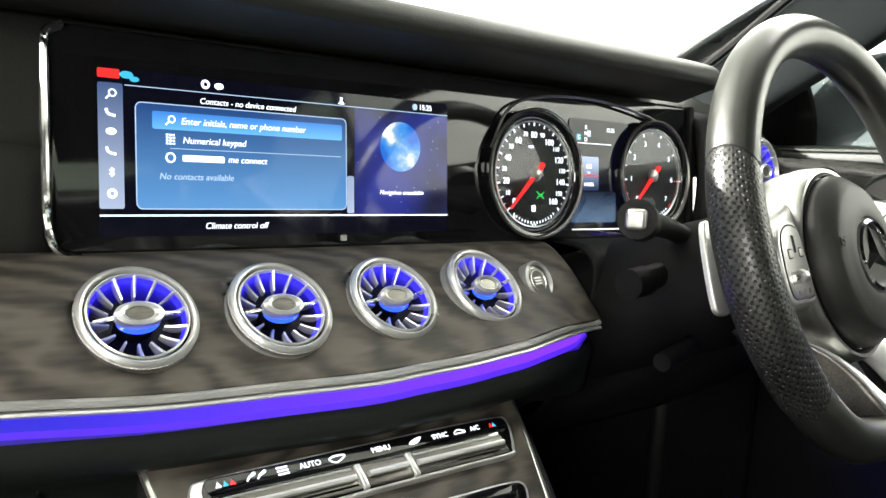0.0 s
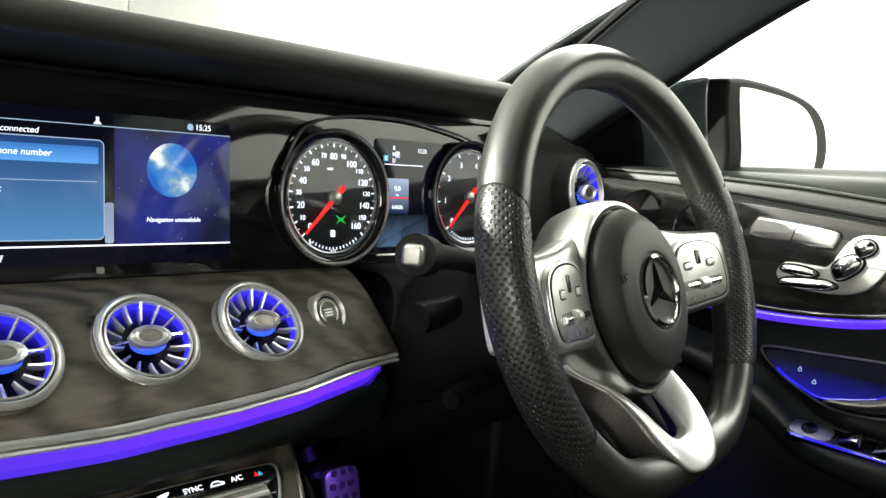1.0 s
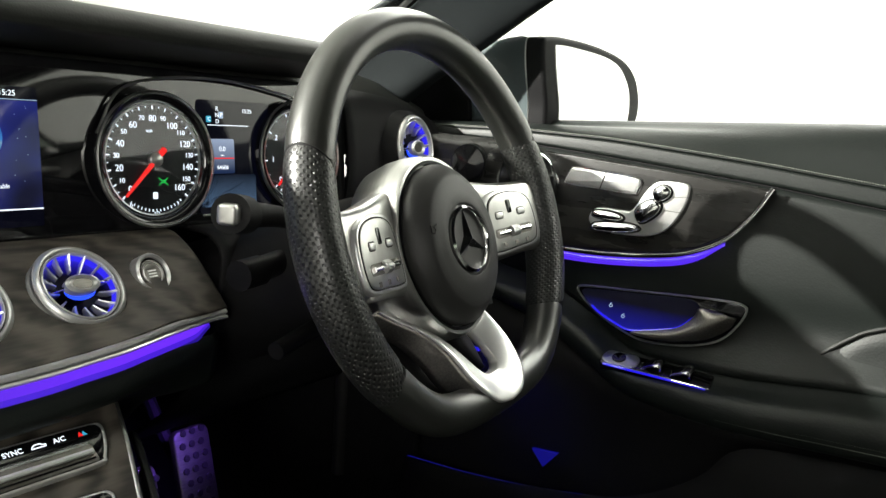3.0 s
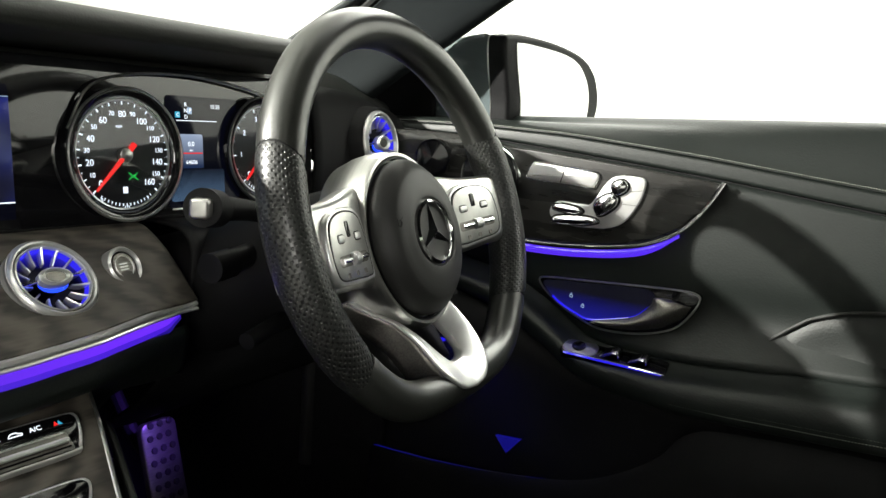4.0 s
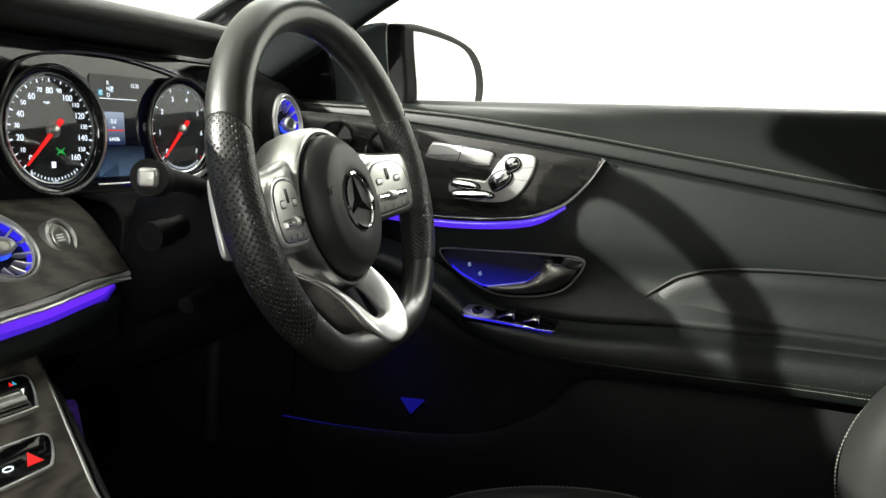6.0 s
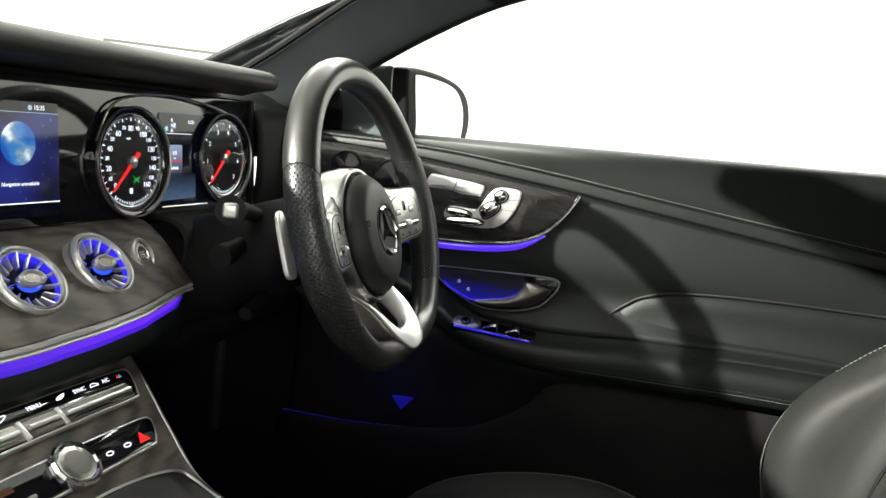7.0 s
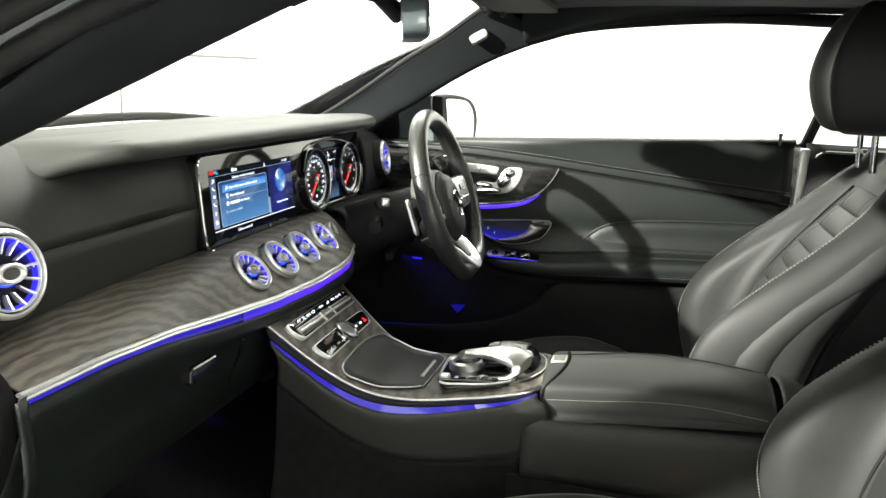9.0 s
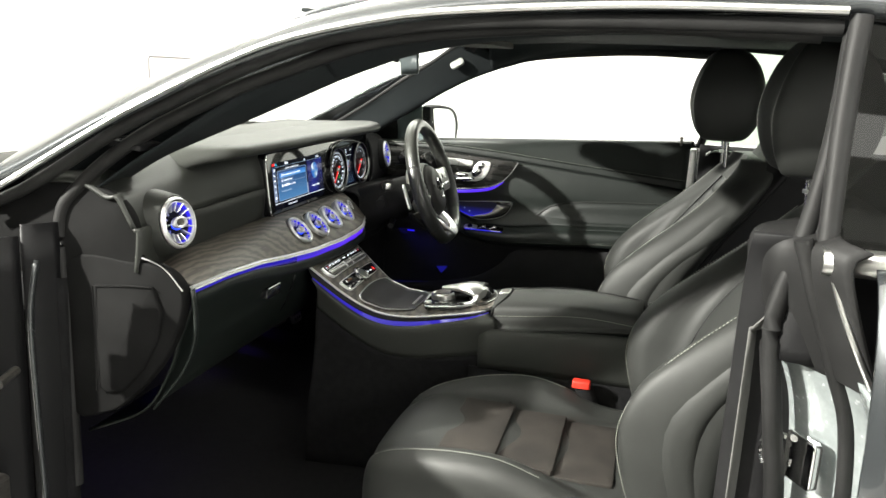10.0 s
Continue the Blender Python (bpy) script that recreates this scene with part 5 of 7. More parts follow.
for u0, u1, side in ((-0.115, -0.0215, 0), (-0.018, 0.0195, 1), (0.023, 0.1085, 0)):
    key = part("rocker_key", slab(rrect(u0, -0.049, u1, -0.0325, 0.0025), KON, 0.006, 0.0082 + 0.001 * side, 0.0012), DARKMETAL, climate, "dark silver rocker key")
    part("key_ridge", tube([KON @ Vector((u0 + 0.003, -0.0408, 0.0096 + 0.001 * side)), KON @ Vector((u1 - 0.003, -0.0408, 0.0096 + 0.001 * side))], 0.0022, 8), BRIGHT, key, "bright ridge")
    part("key_edge", tube([KON @ Vector((u0 + 0.003, -0.0335, 0.0082)), KON @ Vector((u1 - 0.003, -0.0335, 0.0082))], 0.0008, 6), BRIGHT, key)
    part("key_slot", tube([KON @ Vector((u0 + 0.003, -0.0458, 0.0083)), KON @ Vector((u1 - 0.003, -0.0458, 0.0083))], 0.0008, 6), GLOSS, key)
for u in (-0.0198, 0.0212):
    part("key_post", slab(rrect(u - 0.0022, -0.05, u + 0.0022, -0.0318, 0.0008), KON, 0.006, 0.0105, 0.001), BRIGHT, climate, "bright post between the keys")
for text, u in (("AUTO", -0.05), ("MENU", 0.0045), ("SYNC", 0.056), ("A/C", 0.089)):
    lettering("wording", text, KON @ Matrix.Translation((u, -0.0238, 0.0083)), 0.0056, INK, climate, "CENTER")
for u, m in ((-0.112, INK), (-0.1075, CYANLIT), (-0.103, REDLIT), (0.1045, REDLIT), (0.1075, CYANLIT)):
    part("key_symbol", slab([(u - 0.002, -0.0258), (u + 0.002, -0.0258), (u, -0.022)], KON, 0.008, 0.0083), m, climate)
for u in (-0.091, -0.084):
    part("key_symbol", tube([KON @ Vector((u + a, -0.0238 + b, 0.0083)) for a, b in ((-0.003, -0.002), (-0.001, 0.0004), (0.001, 0.0012), (0.003, 0.0024))], 0.0009, 5, taper=lambda k: 0.6 + 0.8 * k), INK, climate)
for v in (-0.0215, -0.0238, -0.0261):
    part("key_symbol", slab(rrect(-0.0735, v - 0.0006, -0.0655, v + 0.0006, 0.0003, 1), KON, 0.008, 0.0084), INK, climate)
part("key_symbol", outline_tube([(p.x, p.y) for p in curve([(-0.036, -0.0235, 0), (-0.032, -0.0218, 0), (-0.024, -0.0222, 0), (-0.0265, -0.0245, 0), (-0.032, -0.0265, 0)], 20, True)], KON, 0.0083, 0.0006, 5), INK, climate)
part("key_symbol", slab([(p.x, p.y) for p in curve([(0.0275, -0.0252, 0), (0.032, -0.0222, 0), (0.0395, -0.021, 0), (0.0375, -0.0238, 0), (0.033, -0.0258, 0)], 20, True)], KON, 0.008, 0.0084), INK, climate)
part("key_symbol", outline_tube([(0.0685, -0.025), (0.0695, -0.0235), (0.0715, -0.0222), (0.075, -0.0222), (0.077, -0.0235), (0.079, -0.0238), (0.079, -0.025)], KON, 0.0083, 0.0005, 5), INK, climate)
audio = thing("audio_panel", "black switch panel with a faceted silver volume knob", "switch panel", (0, 0.43, 0.76))
p2o = [(p.x, p.y) for p in curve([(-0.1195, -0.085, 0), (-0.119, -0.0755, 0), (-0.11, -0.071, 0), (-0.05, -0.0695, 0), (0.0, -0.069, 0), (0.05, -0.0692, 0), (0.094, -0.0702, 0), (0.1045, -0.074, 0), (0.103, -0.083, 0), (0.093, -0.0975, 0), (0.084, -0.1005, 0), (0.04, -0.1015, 0), (-0.04, -0.103, 0), (-0.1, -0.1045, 0), (-0.113, -0.1005, 0)], 84, True)]
part("bezel", slab(p2o, KON, -0.004, 0.0062, 0.0016), BRIGHT, audio, "satin silver bezel")
part("face", slab([(x * 0.968 + (0.004 if x < -0.09 else 0.0), -0.086 + (y + 0.086) * 0.88) for x, y in p2o], KON, 0.004, 0.0072, 0.0008), GLOSS, audio, "gloss black switch face")
knob = part("volume_knob", lathe(((0, 0.004), (0.0218, 0.004), (0.0226, 0.0075), (0.0224, 0.0115), (0.0205, 0.0135), (0.0185, 0.0135), (0.017, 0.0122), (0, 0.0115)), KON @ Matrix.Translation((-0.002, -0.086, 0)), 16), CHROME, audio, "faceted chrome volume knob", 0)
part("knob_top", lathe(((0, 0.011), (0.0165, 0.011), (0.0165, 0.0126), (0.012, 0.0134), (0, 0.0134)), KON @ Matrix.Translation((-0.002, -0.086, 0)), 12), SATIN, knob, "faceted silver top", 0)
part("hazard_mark", slab([(0.0715, -0.0935), (0.0855, -0.0935), (0.0785, -0.083)], KON, 0.0066, 0.008, 0.0005), REDLIT, audio, "red hazard triangle")
part("amber_readout", slab(rrect(-0.088, -0.0835, -0.06, -0.078, 0.0008, 2), KON, 0.007, 0.0075), glow("amber_light", (0.5, 0.2, 0.03), 0.12), audio)
for u in (-0.097, -0.076, -0.053):
    part("key_symbol", slab(rrect(u - 0.006, -0.0955, u + 0.006, -0.092, 0.001), KON, 0.0068, 0.0076), SATIN, audio)
for u in (0.036, 0.058):
    part("key_symbol", outline_tube(ring(0.004, 0.0018, 14, u, -0.0895), KON, 0.0076, 0.0006, 5), INK, audio)

tray = thing("tray_lid", "black roll-back stowage lid with a silver outline", "lid", (0, 0.33, 0.72))
LIDL = ((0.268, -0.066), (0.274, -0.078), (0.285, -0.088), (0.314, -0.102), (0.351, -0.117), (0.38, -0.121), (0.391, -0.116), (0.398, -0.095), (0.403, -0.03))
LIDR = ((0.268, 0.056), (0.274, 0.072), (0.285, 0.081), (0.333, 0.087), (0.38, 0.09), (0.39, 0.086), (0.397, 0.07), (0.403, 0.02))


def deck(x, y, up):
    return Vector((x, y, along([(a, b) for a, b, c in SIDE], y) + up))


lid_y = (0.268, 0.274, 0.285, 0.3, 0.315, 0.333, 0.351, 0.366, 0.38, 0.391, 0.398, 0.403)
lid_rows = [[deck(along(LIDL, y) + (along(LIDR, y) - along(LIDL, y)) * k, y, 0.003) for k in (0, 0.33, 0.67, 1)] for y in lid_y]
part("lid", skin(lid_rows, 26, 10), vary(mat("lid_black", (0.011, 0.0105, 0.01), 0.38), 20, (0.009, 0.0085, 0.008), (0.014, 0.013, 0.012), 0.33, 0.45), tray, "smooth black lid", 60, 0.002)
part("bright_outline", tube([deck(along(LIDL, y), y, 0.0045) for y in lid_y] + [deck(along(LIDR, y), y, 0.0045) for y in lid_y[::-1]], 0.0015, 6, True, n=110), SATIN, tray, "thin silver outline")
part("lid_pull", tube([(-0.036, 0.283, 0.7245), (0.046, 0.283, 0.7245)], 0.0032, 8, n=4, r2=0.002), SATIN, tray, "silver lid pull")

selector = thing("touch_controller", "rotary controller with a silver palm rest and touchpad", "controller", (0, 0.17, 0.74))
SEL = axes((0, 0.2, 0.739), (1, 0, 0), (0, 1, -0.1))
base_o = [(p.x, p.y) for p in curve([(-0.082, 0.036, 0), (0.0, 0.044, 0), (0.08, 0.044, 0), (0.096, 0.0, 0), (0.092, -0.06, 0), (0.06, -0.105, 0), (0, -0.117, 0), (-0.05, -0.1, 0), (-0.075, -0.06, 0), (-0.085, -0.01, 0)], 60, True)]
part("base", slab(base_o, SEL, -0.01, 0.0035, 0.003), WOOD, selector, "dark wood-grained base")
rim_line = [SEL @ Vector((p.x, p.y, 0.004)) for p in curve([(0.085, -0.075, 0), (0.06, -0.105, 0), (0, -0.117, 0), (-0.045, -0.103, 0), (-0.066, -0.083, 0)], 40)]
part("base_edge", tube(rim_line, 0.002, 6), SATIN, selector, "satin silver base edge")
well_o = [(p.x, p.y) for p in curve([(-0.09, 0.034, 0), (-0.06, 0.046, 0), (0.0, 0.052, 0), (0.04, 0.048, 0), (0.035, 0.0, 0), (0.0, -0.045, 0), (-0.04, -0.072, 0), (-0.068, -0.072, 0), (-0.086, -0.04, 0), (-0.0915, 0.0, 0)], 60, True)]
part("key_well", slab(well_o, SEL, -0.004, 0.0045, 0.001), GLOSS, selector, "gloss black control well")
part("well_edge", outline_tube(well_o, SEL, 0.0048, 0.0019, 6), BRIGHT, selector, "bright outline of the control well")
part("key_rail", tube([SEL @ Vector((-0.0635, v, 0.007)) for v in (0.035, 0.0, -0.055)], 0.0016, 6), BRIGHT, selector, "bright rail beside the keys")
part("rotary_ring", hoop(((0.0215, 0.004), (0.0225, 0.0165), (0.0255, 0.0185), (0.029, 0.0155), (0.0295, 0.004)), SEL @ Matrix.Translation((-0.009, 0.013, 0)), 40), SATIN, selector, "satin rotary ring")
part("rotary_top", lathe(((0, 0.004), (0.022, 0.004), (0.022, 0.011), (0, 0.01)), SEL @ Matrix.Translation((-0.009, 0.013, 0)), 32), GLOSS, selector)
part("key_plate", slab(rrect(-0.083, -0.052, -0.061, 0.045, 0.004), SEL, 0.004, 0.0085, 0.0015), GLOSS, selector)
for k in range(5):
    part("key_mark", slab(rrect(-0.076, -0.042 + 0.018 * k, -0.068, -0.036 + 0.018 * k, 0.001), SEL, 0.0082, 0.009), SATIN if k != 4 else SILVER, selector)
part("rocker_lever", slab(rrect(-0.079, 0.026, -0.065, 0.042, 0.003), SEL, 0.006, 0.014, 0.003), SILVER, selector)
palm = [[(-0.031, 0.01, 0.036), (-0.02, 0.01, 0.037), (-0.02, 0.009, 0.032), (-0.03, 0.009, 0.031)], [(-0.038, -0.02, 0.038), (-0.014, -0.02, 0.041), (-0.014, -0.02, 0.031), (-0.036, -0.02, 0.029)], [(-0.046, -0.046, 0.039), (-0.01, -0.048, 0.043), (-0.01, -0.048, 0.028), (-0.043, -0.046, 0.026)], [(-0.057, -0.07, 0.036), (-0.012, -0.076, 0.042), (-0.014, -0.076, 0.024), (-0.052, -0.07, 0.02)], [(-0.062, -0.083, 0.024), (-0.024, -0.098, 0.032), (-0.026, -0.096, 0.016), (-0.058, -0.081, 0.01)]]
part("palm_rest", skin([[SEL @ Vector(p) for p in r] for r in palm], 26, 20, True, True), SILVER, selector, "bright silver palm rest arm")
part("arm_foot", tube([SEL @ Vector(p) for p in ((-0.056, -0.08, 0.024), (-0.062, -0.076, 0.014), (-0.064, -0.062, 0.007), (-0.066, -0.03, 0.006))], 0.009, 12, n=14, r2=0.006, taper=lambda s: 1.0 - 0.6 * s), SILVER, selector)
pad_rows = [[SEL @ Vector(p) for p in r] for r in ([(0.016, 0.006, 0.008), (0.04, 0.01, 0.01), (0.066, 0.002, 0.008), (0.066, 0.002, 0.003), (0.016, 0.006, 0.003)], [(-0.002, -0.012, 0.022), (0.034, -0.012, 0.027), (0.074, -0.016, 0.019), (0.078, -0.016, 0.003), (-0.004, -0.012, 0.003)], [(-0.006, -0.05, 0.027), (0.034, -0.053, 0.032), (0.078, -0.053, 0.022), (0.082, -0.053, 0.003), (-0.008, -0.05, 0.003)], [(-0.01, -0.088, 0.023), (0.03, -0.092, 0.026), (0.07, -0.088, 0.016), (0.074, -0.088, 0.003), (-0.01, -0.088, 0.003)], [(-0.006, -0.1, 0.008), (0.026, -0.106, 0.01), (0.058, -0.1, 0.006), (0.058, -0.098, 0.003), (-0.006, -0.098, 0.003)])]
part("touchpad_body", skin(pad_rows, 26, 26, True, True), GLOSS, selector, "black touchpad housing")
face = [[SEL @ Vector((u, v, h + 0.0018 - 0.0)) for u, h in ((0.002, 0.0265 + k), (0.018, 0.03 + k), (0.034, 0.0315 + k), (0.052, 0.0285 + k), (0.066, 0.0245 + k))] for v, k in ((-0.018, -0.004), (-0.035, -0.001), (-0.053, 0.0), (-0.07, -0.0015), (-0.084, -0.004))]
part("touchpad", skin(face, 14, 14), vary(mat("touchpad_grey", (0.16, 0.165, 0.155), 0.3), 30, (0.14, 0.145, 0.135), (0.19, 0.195, 0.18), 0.25, 0.34), selector, "grey touchpad face", 60, 0.003)
part("touchpad_key_gap", tube([SEL @ Vector((u, -0.037, h + 0.0036)) for u, h in ((0.002, 0.026), (0.018, 0.0295), (0.034, 0.031), (0.052, 0.028), (0.066, 0.024))], 0.0007, 5, n=12), GLOSS, selector)
part("touchpad_key_gap", tube([SEL @ Vector((0.034, v, h + 0.0034)) for v, h in ((-0.018, 0.0275), (-0.037, 0.031))], 0.0007, 5), GLOSS, selector)

armrest = thing("armrest", "black leather centre armrest with a small silver button", "armrest", (0, -0.09, 0.7))
arm_rows = [[(-0.082, y, b), (-0.088, y, b + 0.012), (-0.086, y, 0.738 + k), (-0.074, y, 0.762 + k), (0, y, 0.776 + k), (0.074, y, 0.764 + k), (0.086, y, 0.74 + k), (0.088, y, b + 0.012), (0.082, y, b)] for y, k, b in ((0.084, -0.022, 0.7), (0.076, -0.006, 0.699), (0.05, 0.0, 0.702), (-0.05, 0.01, 0.713), (-0.15, 0.013, 0.724), (-0.25, 0.006, 0.733), (-0.262, -0.006, 0.735))]
part("lid", skin(arm_rows, 34, 36, True, True), SEAT, armrest, "padded black leather lid")
for s in (-1, 1):
    stitches([(s * 0.0878, 0.07, 0.736), (s * 0.0872, -0.008, 0.7445), (s * 0.087, -0.073, 0.753), (s * 0.087, -0.15, 0.757), (s * 0.087, -0.25, 0.75)], 100, armrest, 0.0032, 0.0007, STITCH)
part("console_shoulder", skin([[(-0.07, y, z + 0.004), (-w + 0.012, y, z), (-w, y, z - 0.012), (-w - 0.002, y, z - 0.04), (-w + 0.004, y, z - 0.1)] for y, z, w in ((0.12, 0.72, 0.1), (0.11, 0.724, 0.103), (0.09, 0.728, 0.1), (0.083, 0.728, 0.094))], 24, 16), SEAT, armrest, "black leather shoulder before the lid", 60, 0.004)
part("lid_seam", tube([(0.02, 0.045, 0.776), (0.035, -0.05, 0.7865), (0.035, -0.15, 0.789), (0.035, -0.25, 0.781)], 0.0012, 6, n=20), PLASTIC, armrest)
part("release_button", slab(rrect(-0.017, -0.013, 0.017, 0.013, 0.004), axes((0.0, 0.062, 0.772), (1, 0, 0), (0, 1, -0.12)), -0.004, 0.003, 0.0015), SILVER, armrest, "silver release button")
part("button_face", slab(rrect(-0.0125, -0.009, 0.0125, 0.009, 0.003), axes((0.0, 0.062, 0.7755), (1, 0, 0), (0, 1, -0.12)), -0.002, 0.0005), DARKMETAL, armrest)
part("lid_cut", tube([(0.03, 0.05, 0.7755), (0.0, 0.047, 0.776), (-0.034, 0.05, 0.772), (-0.064, 0.062, 0.7625), (-0.079, 0.073, 0.752), (-0.086, 0.079, 0.735), (-0.088, 0.081, 0.705)], 0.003, 8, n=40), SHUTBLACK, armrest, "dark cut round the front of the lid")
part("lid_gap", skin([[(-0.08, y, b), (-0.08, y, b - 0.016), (0.08, y, b - 0.016), (0.08, y, b)] for y, b in ((0.08, 0.7), (-0.05, 0.713), (-0.15, 0.724), (-0.26, 0.735))], 10, 16, True, True), VENTBLACK, armrest)
part("base_box", skin([[(-0.09, y, 0.5), (-0.095, y, 0.62), (-0.092, y, b - 0.015), (-0.087, y, b - 0.008), (0.087, y, b - 0.008), (0.092, y, b - 0.015), (0.095, y, 0.62), (0.09, y, 0.5)] for y, b in ((0.092, 0.7), (0.05, 0.704), (-0.05, 0.713), (-0.15, 0.724), (-0.3, 0.738))], 16, 34, True, True), SEAT, armrest, "black leather-covered armrest box")
part("rear_cap", skin([[(-0.084, y, 0.7), (-0.084, y, 0.755 + k), (0, y, 0.775 + k), (0.084, y, 0.755 + k), (0.084, y, 0.7)] for y, k in ((-0.272, 0.003), (-0.31, -0.004), (-0.33, -0.03))], 10, 16), SEAT, armrest, "", 60, 0.004)

# ---- driver's door, closed ----
door = thing("driver_door", "closed black leather car door with violet light strip", "car door", (0.8, 0.1, 0.4))
DOORF = axes((0.705, 0, 0), (0, -1, 0), (0, 0, 1))
BELTZ = ((0.66, 1.047), (0.4, 1.062), (0.1, 1.08), (-0.13, 1.092), (-0.37, 1.106))
STITCHZ = ((0.65, 1.04), (0.47, 1.045), (0.353, 1.043), (0.2, 1.033), (0.068, 1.021), (-0.087, 1.008), (-0.37, 0.986))
SEAMZ = ((0.65, 1.03), (0.463, 1.028), (0.347, 1.021), (0.165, 1.008), (0.032, 0.995), (-0.09, 0.984), (-0.37, 0.959))
LOWZ = ((0.65, 0.85), (0.5, 0.825), (0.4, 0.797), (0.342, 0.771), (0.299, 0.752), (0.223, 0.744), (0.152, 0.745), (0.025, 0.755), (-0.116, 0.766), (-0.37, 0.775))
ARMX = ((0.65, 0.7), (0.42, 0.694), (0.34, 0.678), (0.28, 0.664), (0.2, 0.656), (0.0, 0.648), (-0.37, 0.646))
ARMH = ((0.65, 0.022), (0.5, 0.028), (0.4, 0.036), (0.34, 0.036), (0.3, 0.034), (0.2, 0.038), (0.05, 0.048), (-0.37, 0.052))
CURVEZ = ((0.1, 0.828), (0.092, 0.842), (0.07, 0.862), (0.049, 0.876), (0.001, 0.891), (-0.103, 0.903), (-0.37, 0.918))
YS = [0.64, 0.56, 0.48, 0.42, 0.36, 0.3, 0.24, 0.18, 0.12, 0.06, 0.0, -0.08, -0.16, -0.26, -0.362]


upper = [[(0.775, y, along(BELTZ, y) - 0.012), (0.772, y, along(BELTZ, y) - 0.002), (0.762, y, along(BELTZ, y)), (0.748, y, along(BELTZ, y) - 0.008), (0.73 + 0.004, y, (along(BELTZ, y) * 0.55 + along(STITCHZ, y) * 0.45)), (0.718, y, along(STITCHZ, y) + 0.003), (0.714, y, along(STITCHZ, y) - 0.002)] for y in YS]
part("upper_pad", skin(upper, 60, 20), LEATHER, door, "black stitched leather upper door pad", 60, 0.003)
band = [[(0.714, y, along(STITCHZ, y) - 0.003), (0.7126, y, along(STITCHZ, y) * 0.5 + along(SEAMZ, y) * 0.5), (0.712, y, along(SEAMZ, y) + 0.001)] for y in YS]
part("seam_band", skin(band, 60, 6), LEATHER, door, "", 60, 0.003)
stitches([(0.7128, y, along(STITCHZ, y) + 0.001) for y in YS], 330, door, 0.0028, 0.0008, STITCH)
stitches([(0.7128, y, along(STITCHZ, y) - 0.007) for y in YS], 330, door, 0.0028, 0.0007, STITCH)
part("seam_shadow", tube([(0.7125, y, along(SEAMZ, y) - 0.001) for y in YS], 0.0012, 6, n=50), PLASTIC, door)


def mid_x(y, k):
    """Depth of the middle panel from the seam (k 0) down to the armrest (k 1)."""
    return 0.712 - 0.006 * math.sin(math.pi * min(1, k * 1.2)) + 0.006 * max(0.0, -y)


mid = []
for y in YS:
    top, low = along(SEAMZ, y) - 0.002, along(LOWZ, y) + along(ARMH, y) + 0.012
    mid.append([(mid_x(y, k), y, top + (low - top) * k) for k in (0, 0.25, 0.5, 0.75)] + [(along(ARMX, y) + 0.035, y, low)])
part("middle_panel", skin(mid, 60, 22), LEATHER, door, "black leather middle door panel", 60, 0.003)
arm = []
for y in YS:
    x, zl, h = along(ARMX, y), along(LOWZ, y), along(ARMH, y)
    arm.append([(x + 0.036, y, zl + h + 0.012), (x + 0.022, y, zl + h + 0.002), (x + 0.006, y, zl + h - 0.006), (x, y, zl + h * 0.55), (x + 0.002, y, zl + 0.006), (x + 0.012, y, zl), (0.712, y, zl - 0.006)])
part("armrest", skin(arm, 60, 24), LEATHER, door, "padded black leather door armrest", 60, 0.003)
stitches([(along(ARMX, y) - 0.0008, y, along(LOWZ, y) + 0.011) for y in YS[7:]], 170, door, 0.0028, 0.0008, STITCH)
stitches([(along(ARMX, y) - 0.0012, y, along(LOWZ, y) + 0.016) for y in YS[7:]], 170, door, 0.0028, 0.0005, STITCH)
pad_y = [0.106, 0.09, 0.075, 0.05, 0.01, -0.06, -0.15, -0.26, -0.362]
pad = []
for y in pad_y:
    zc, za, x = along(CURVEZ, y), along(LOWZ, y) + along(ARMH, y) + 0.008, along(ARMX, y)
    d = 0.007 * min(1, max(0.0, (0.1 - y) / 0.2)) - (0.006 if y > 0.1 else 0.0)
    sink = 0.014 * min(1, max(0.0, (y + 0.02) / 0.1))
    pad.append([(0.709, y, zc + 0.001), (0.709 - d * 0.6, y, zc - 0.004), (0.706 - d, y, zc - 0.016), (0.7035 - d, y, zc * 0.45 + za * 0.55), (x + 0.04 + sink * 0.6, y, za + 0.008 - sink), (x + 0.018 + sink, y, za - 0.006 - sink)])
part("elbow_pad", skin(pad, 36, 18), LEATHER, door, "raised leather elbow pad", 60, 0.003)
part("elbow_crest", tube([(0.7045 - 0.003 * min(1, (0.1 - y) * 6), y, z - 0.001) for y, z in ((0.1, 0.828), (0.092, 0.842), (0.07, 0.862), (0.049, 0.876), (0.001, 0.891), (-0.103, 0.903), (-0.3, 0.914))], 0.002, 6, n=40), SEAT, door)
part("lower_panel", skin([[(0.71, y, along(LOWZ, y) - 0.004), (0.716, y, 0.66), (0.712, y, 0.55), (0.704, y, 0.45), (0.72, y, 0.36)] for y in YS], 30, 14), PLASTIC, door, "", 60, 0.004)
bin_rows = [[(0.71, y, 0.4), (0.68, y, 0.42), (0.672, y, 0.5), (0.675, y, z), (0.69, y, z + 0.004)] for y, z in ((0.6, 0.565), (0.5, 0.572), (0.4, 0.585), (0.3, 0.605), (0.24, 0.63), (0.19, 0.665), (0.16, 0.7), (0.1, 0.715), (-0.1, 0.728), (-0.36, 0.735))]
part("door_bin", skin(bin_rows, 36, 14), PLASTIC, door, "moulded black door bin", 60, 0.004)
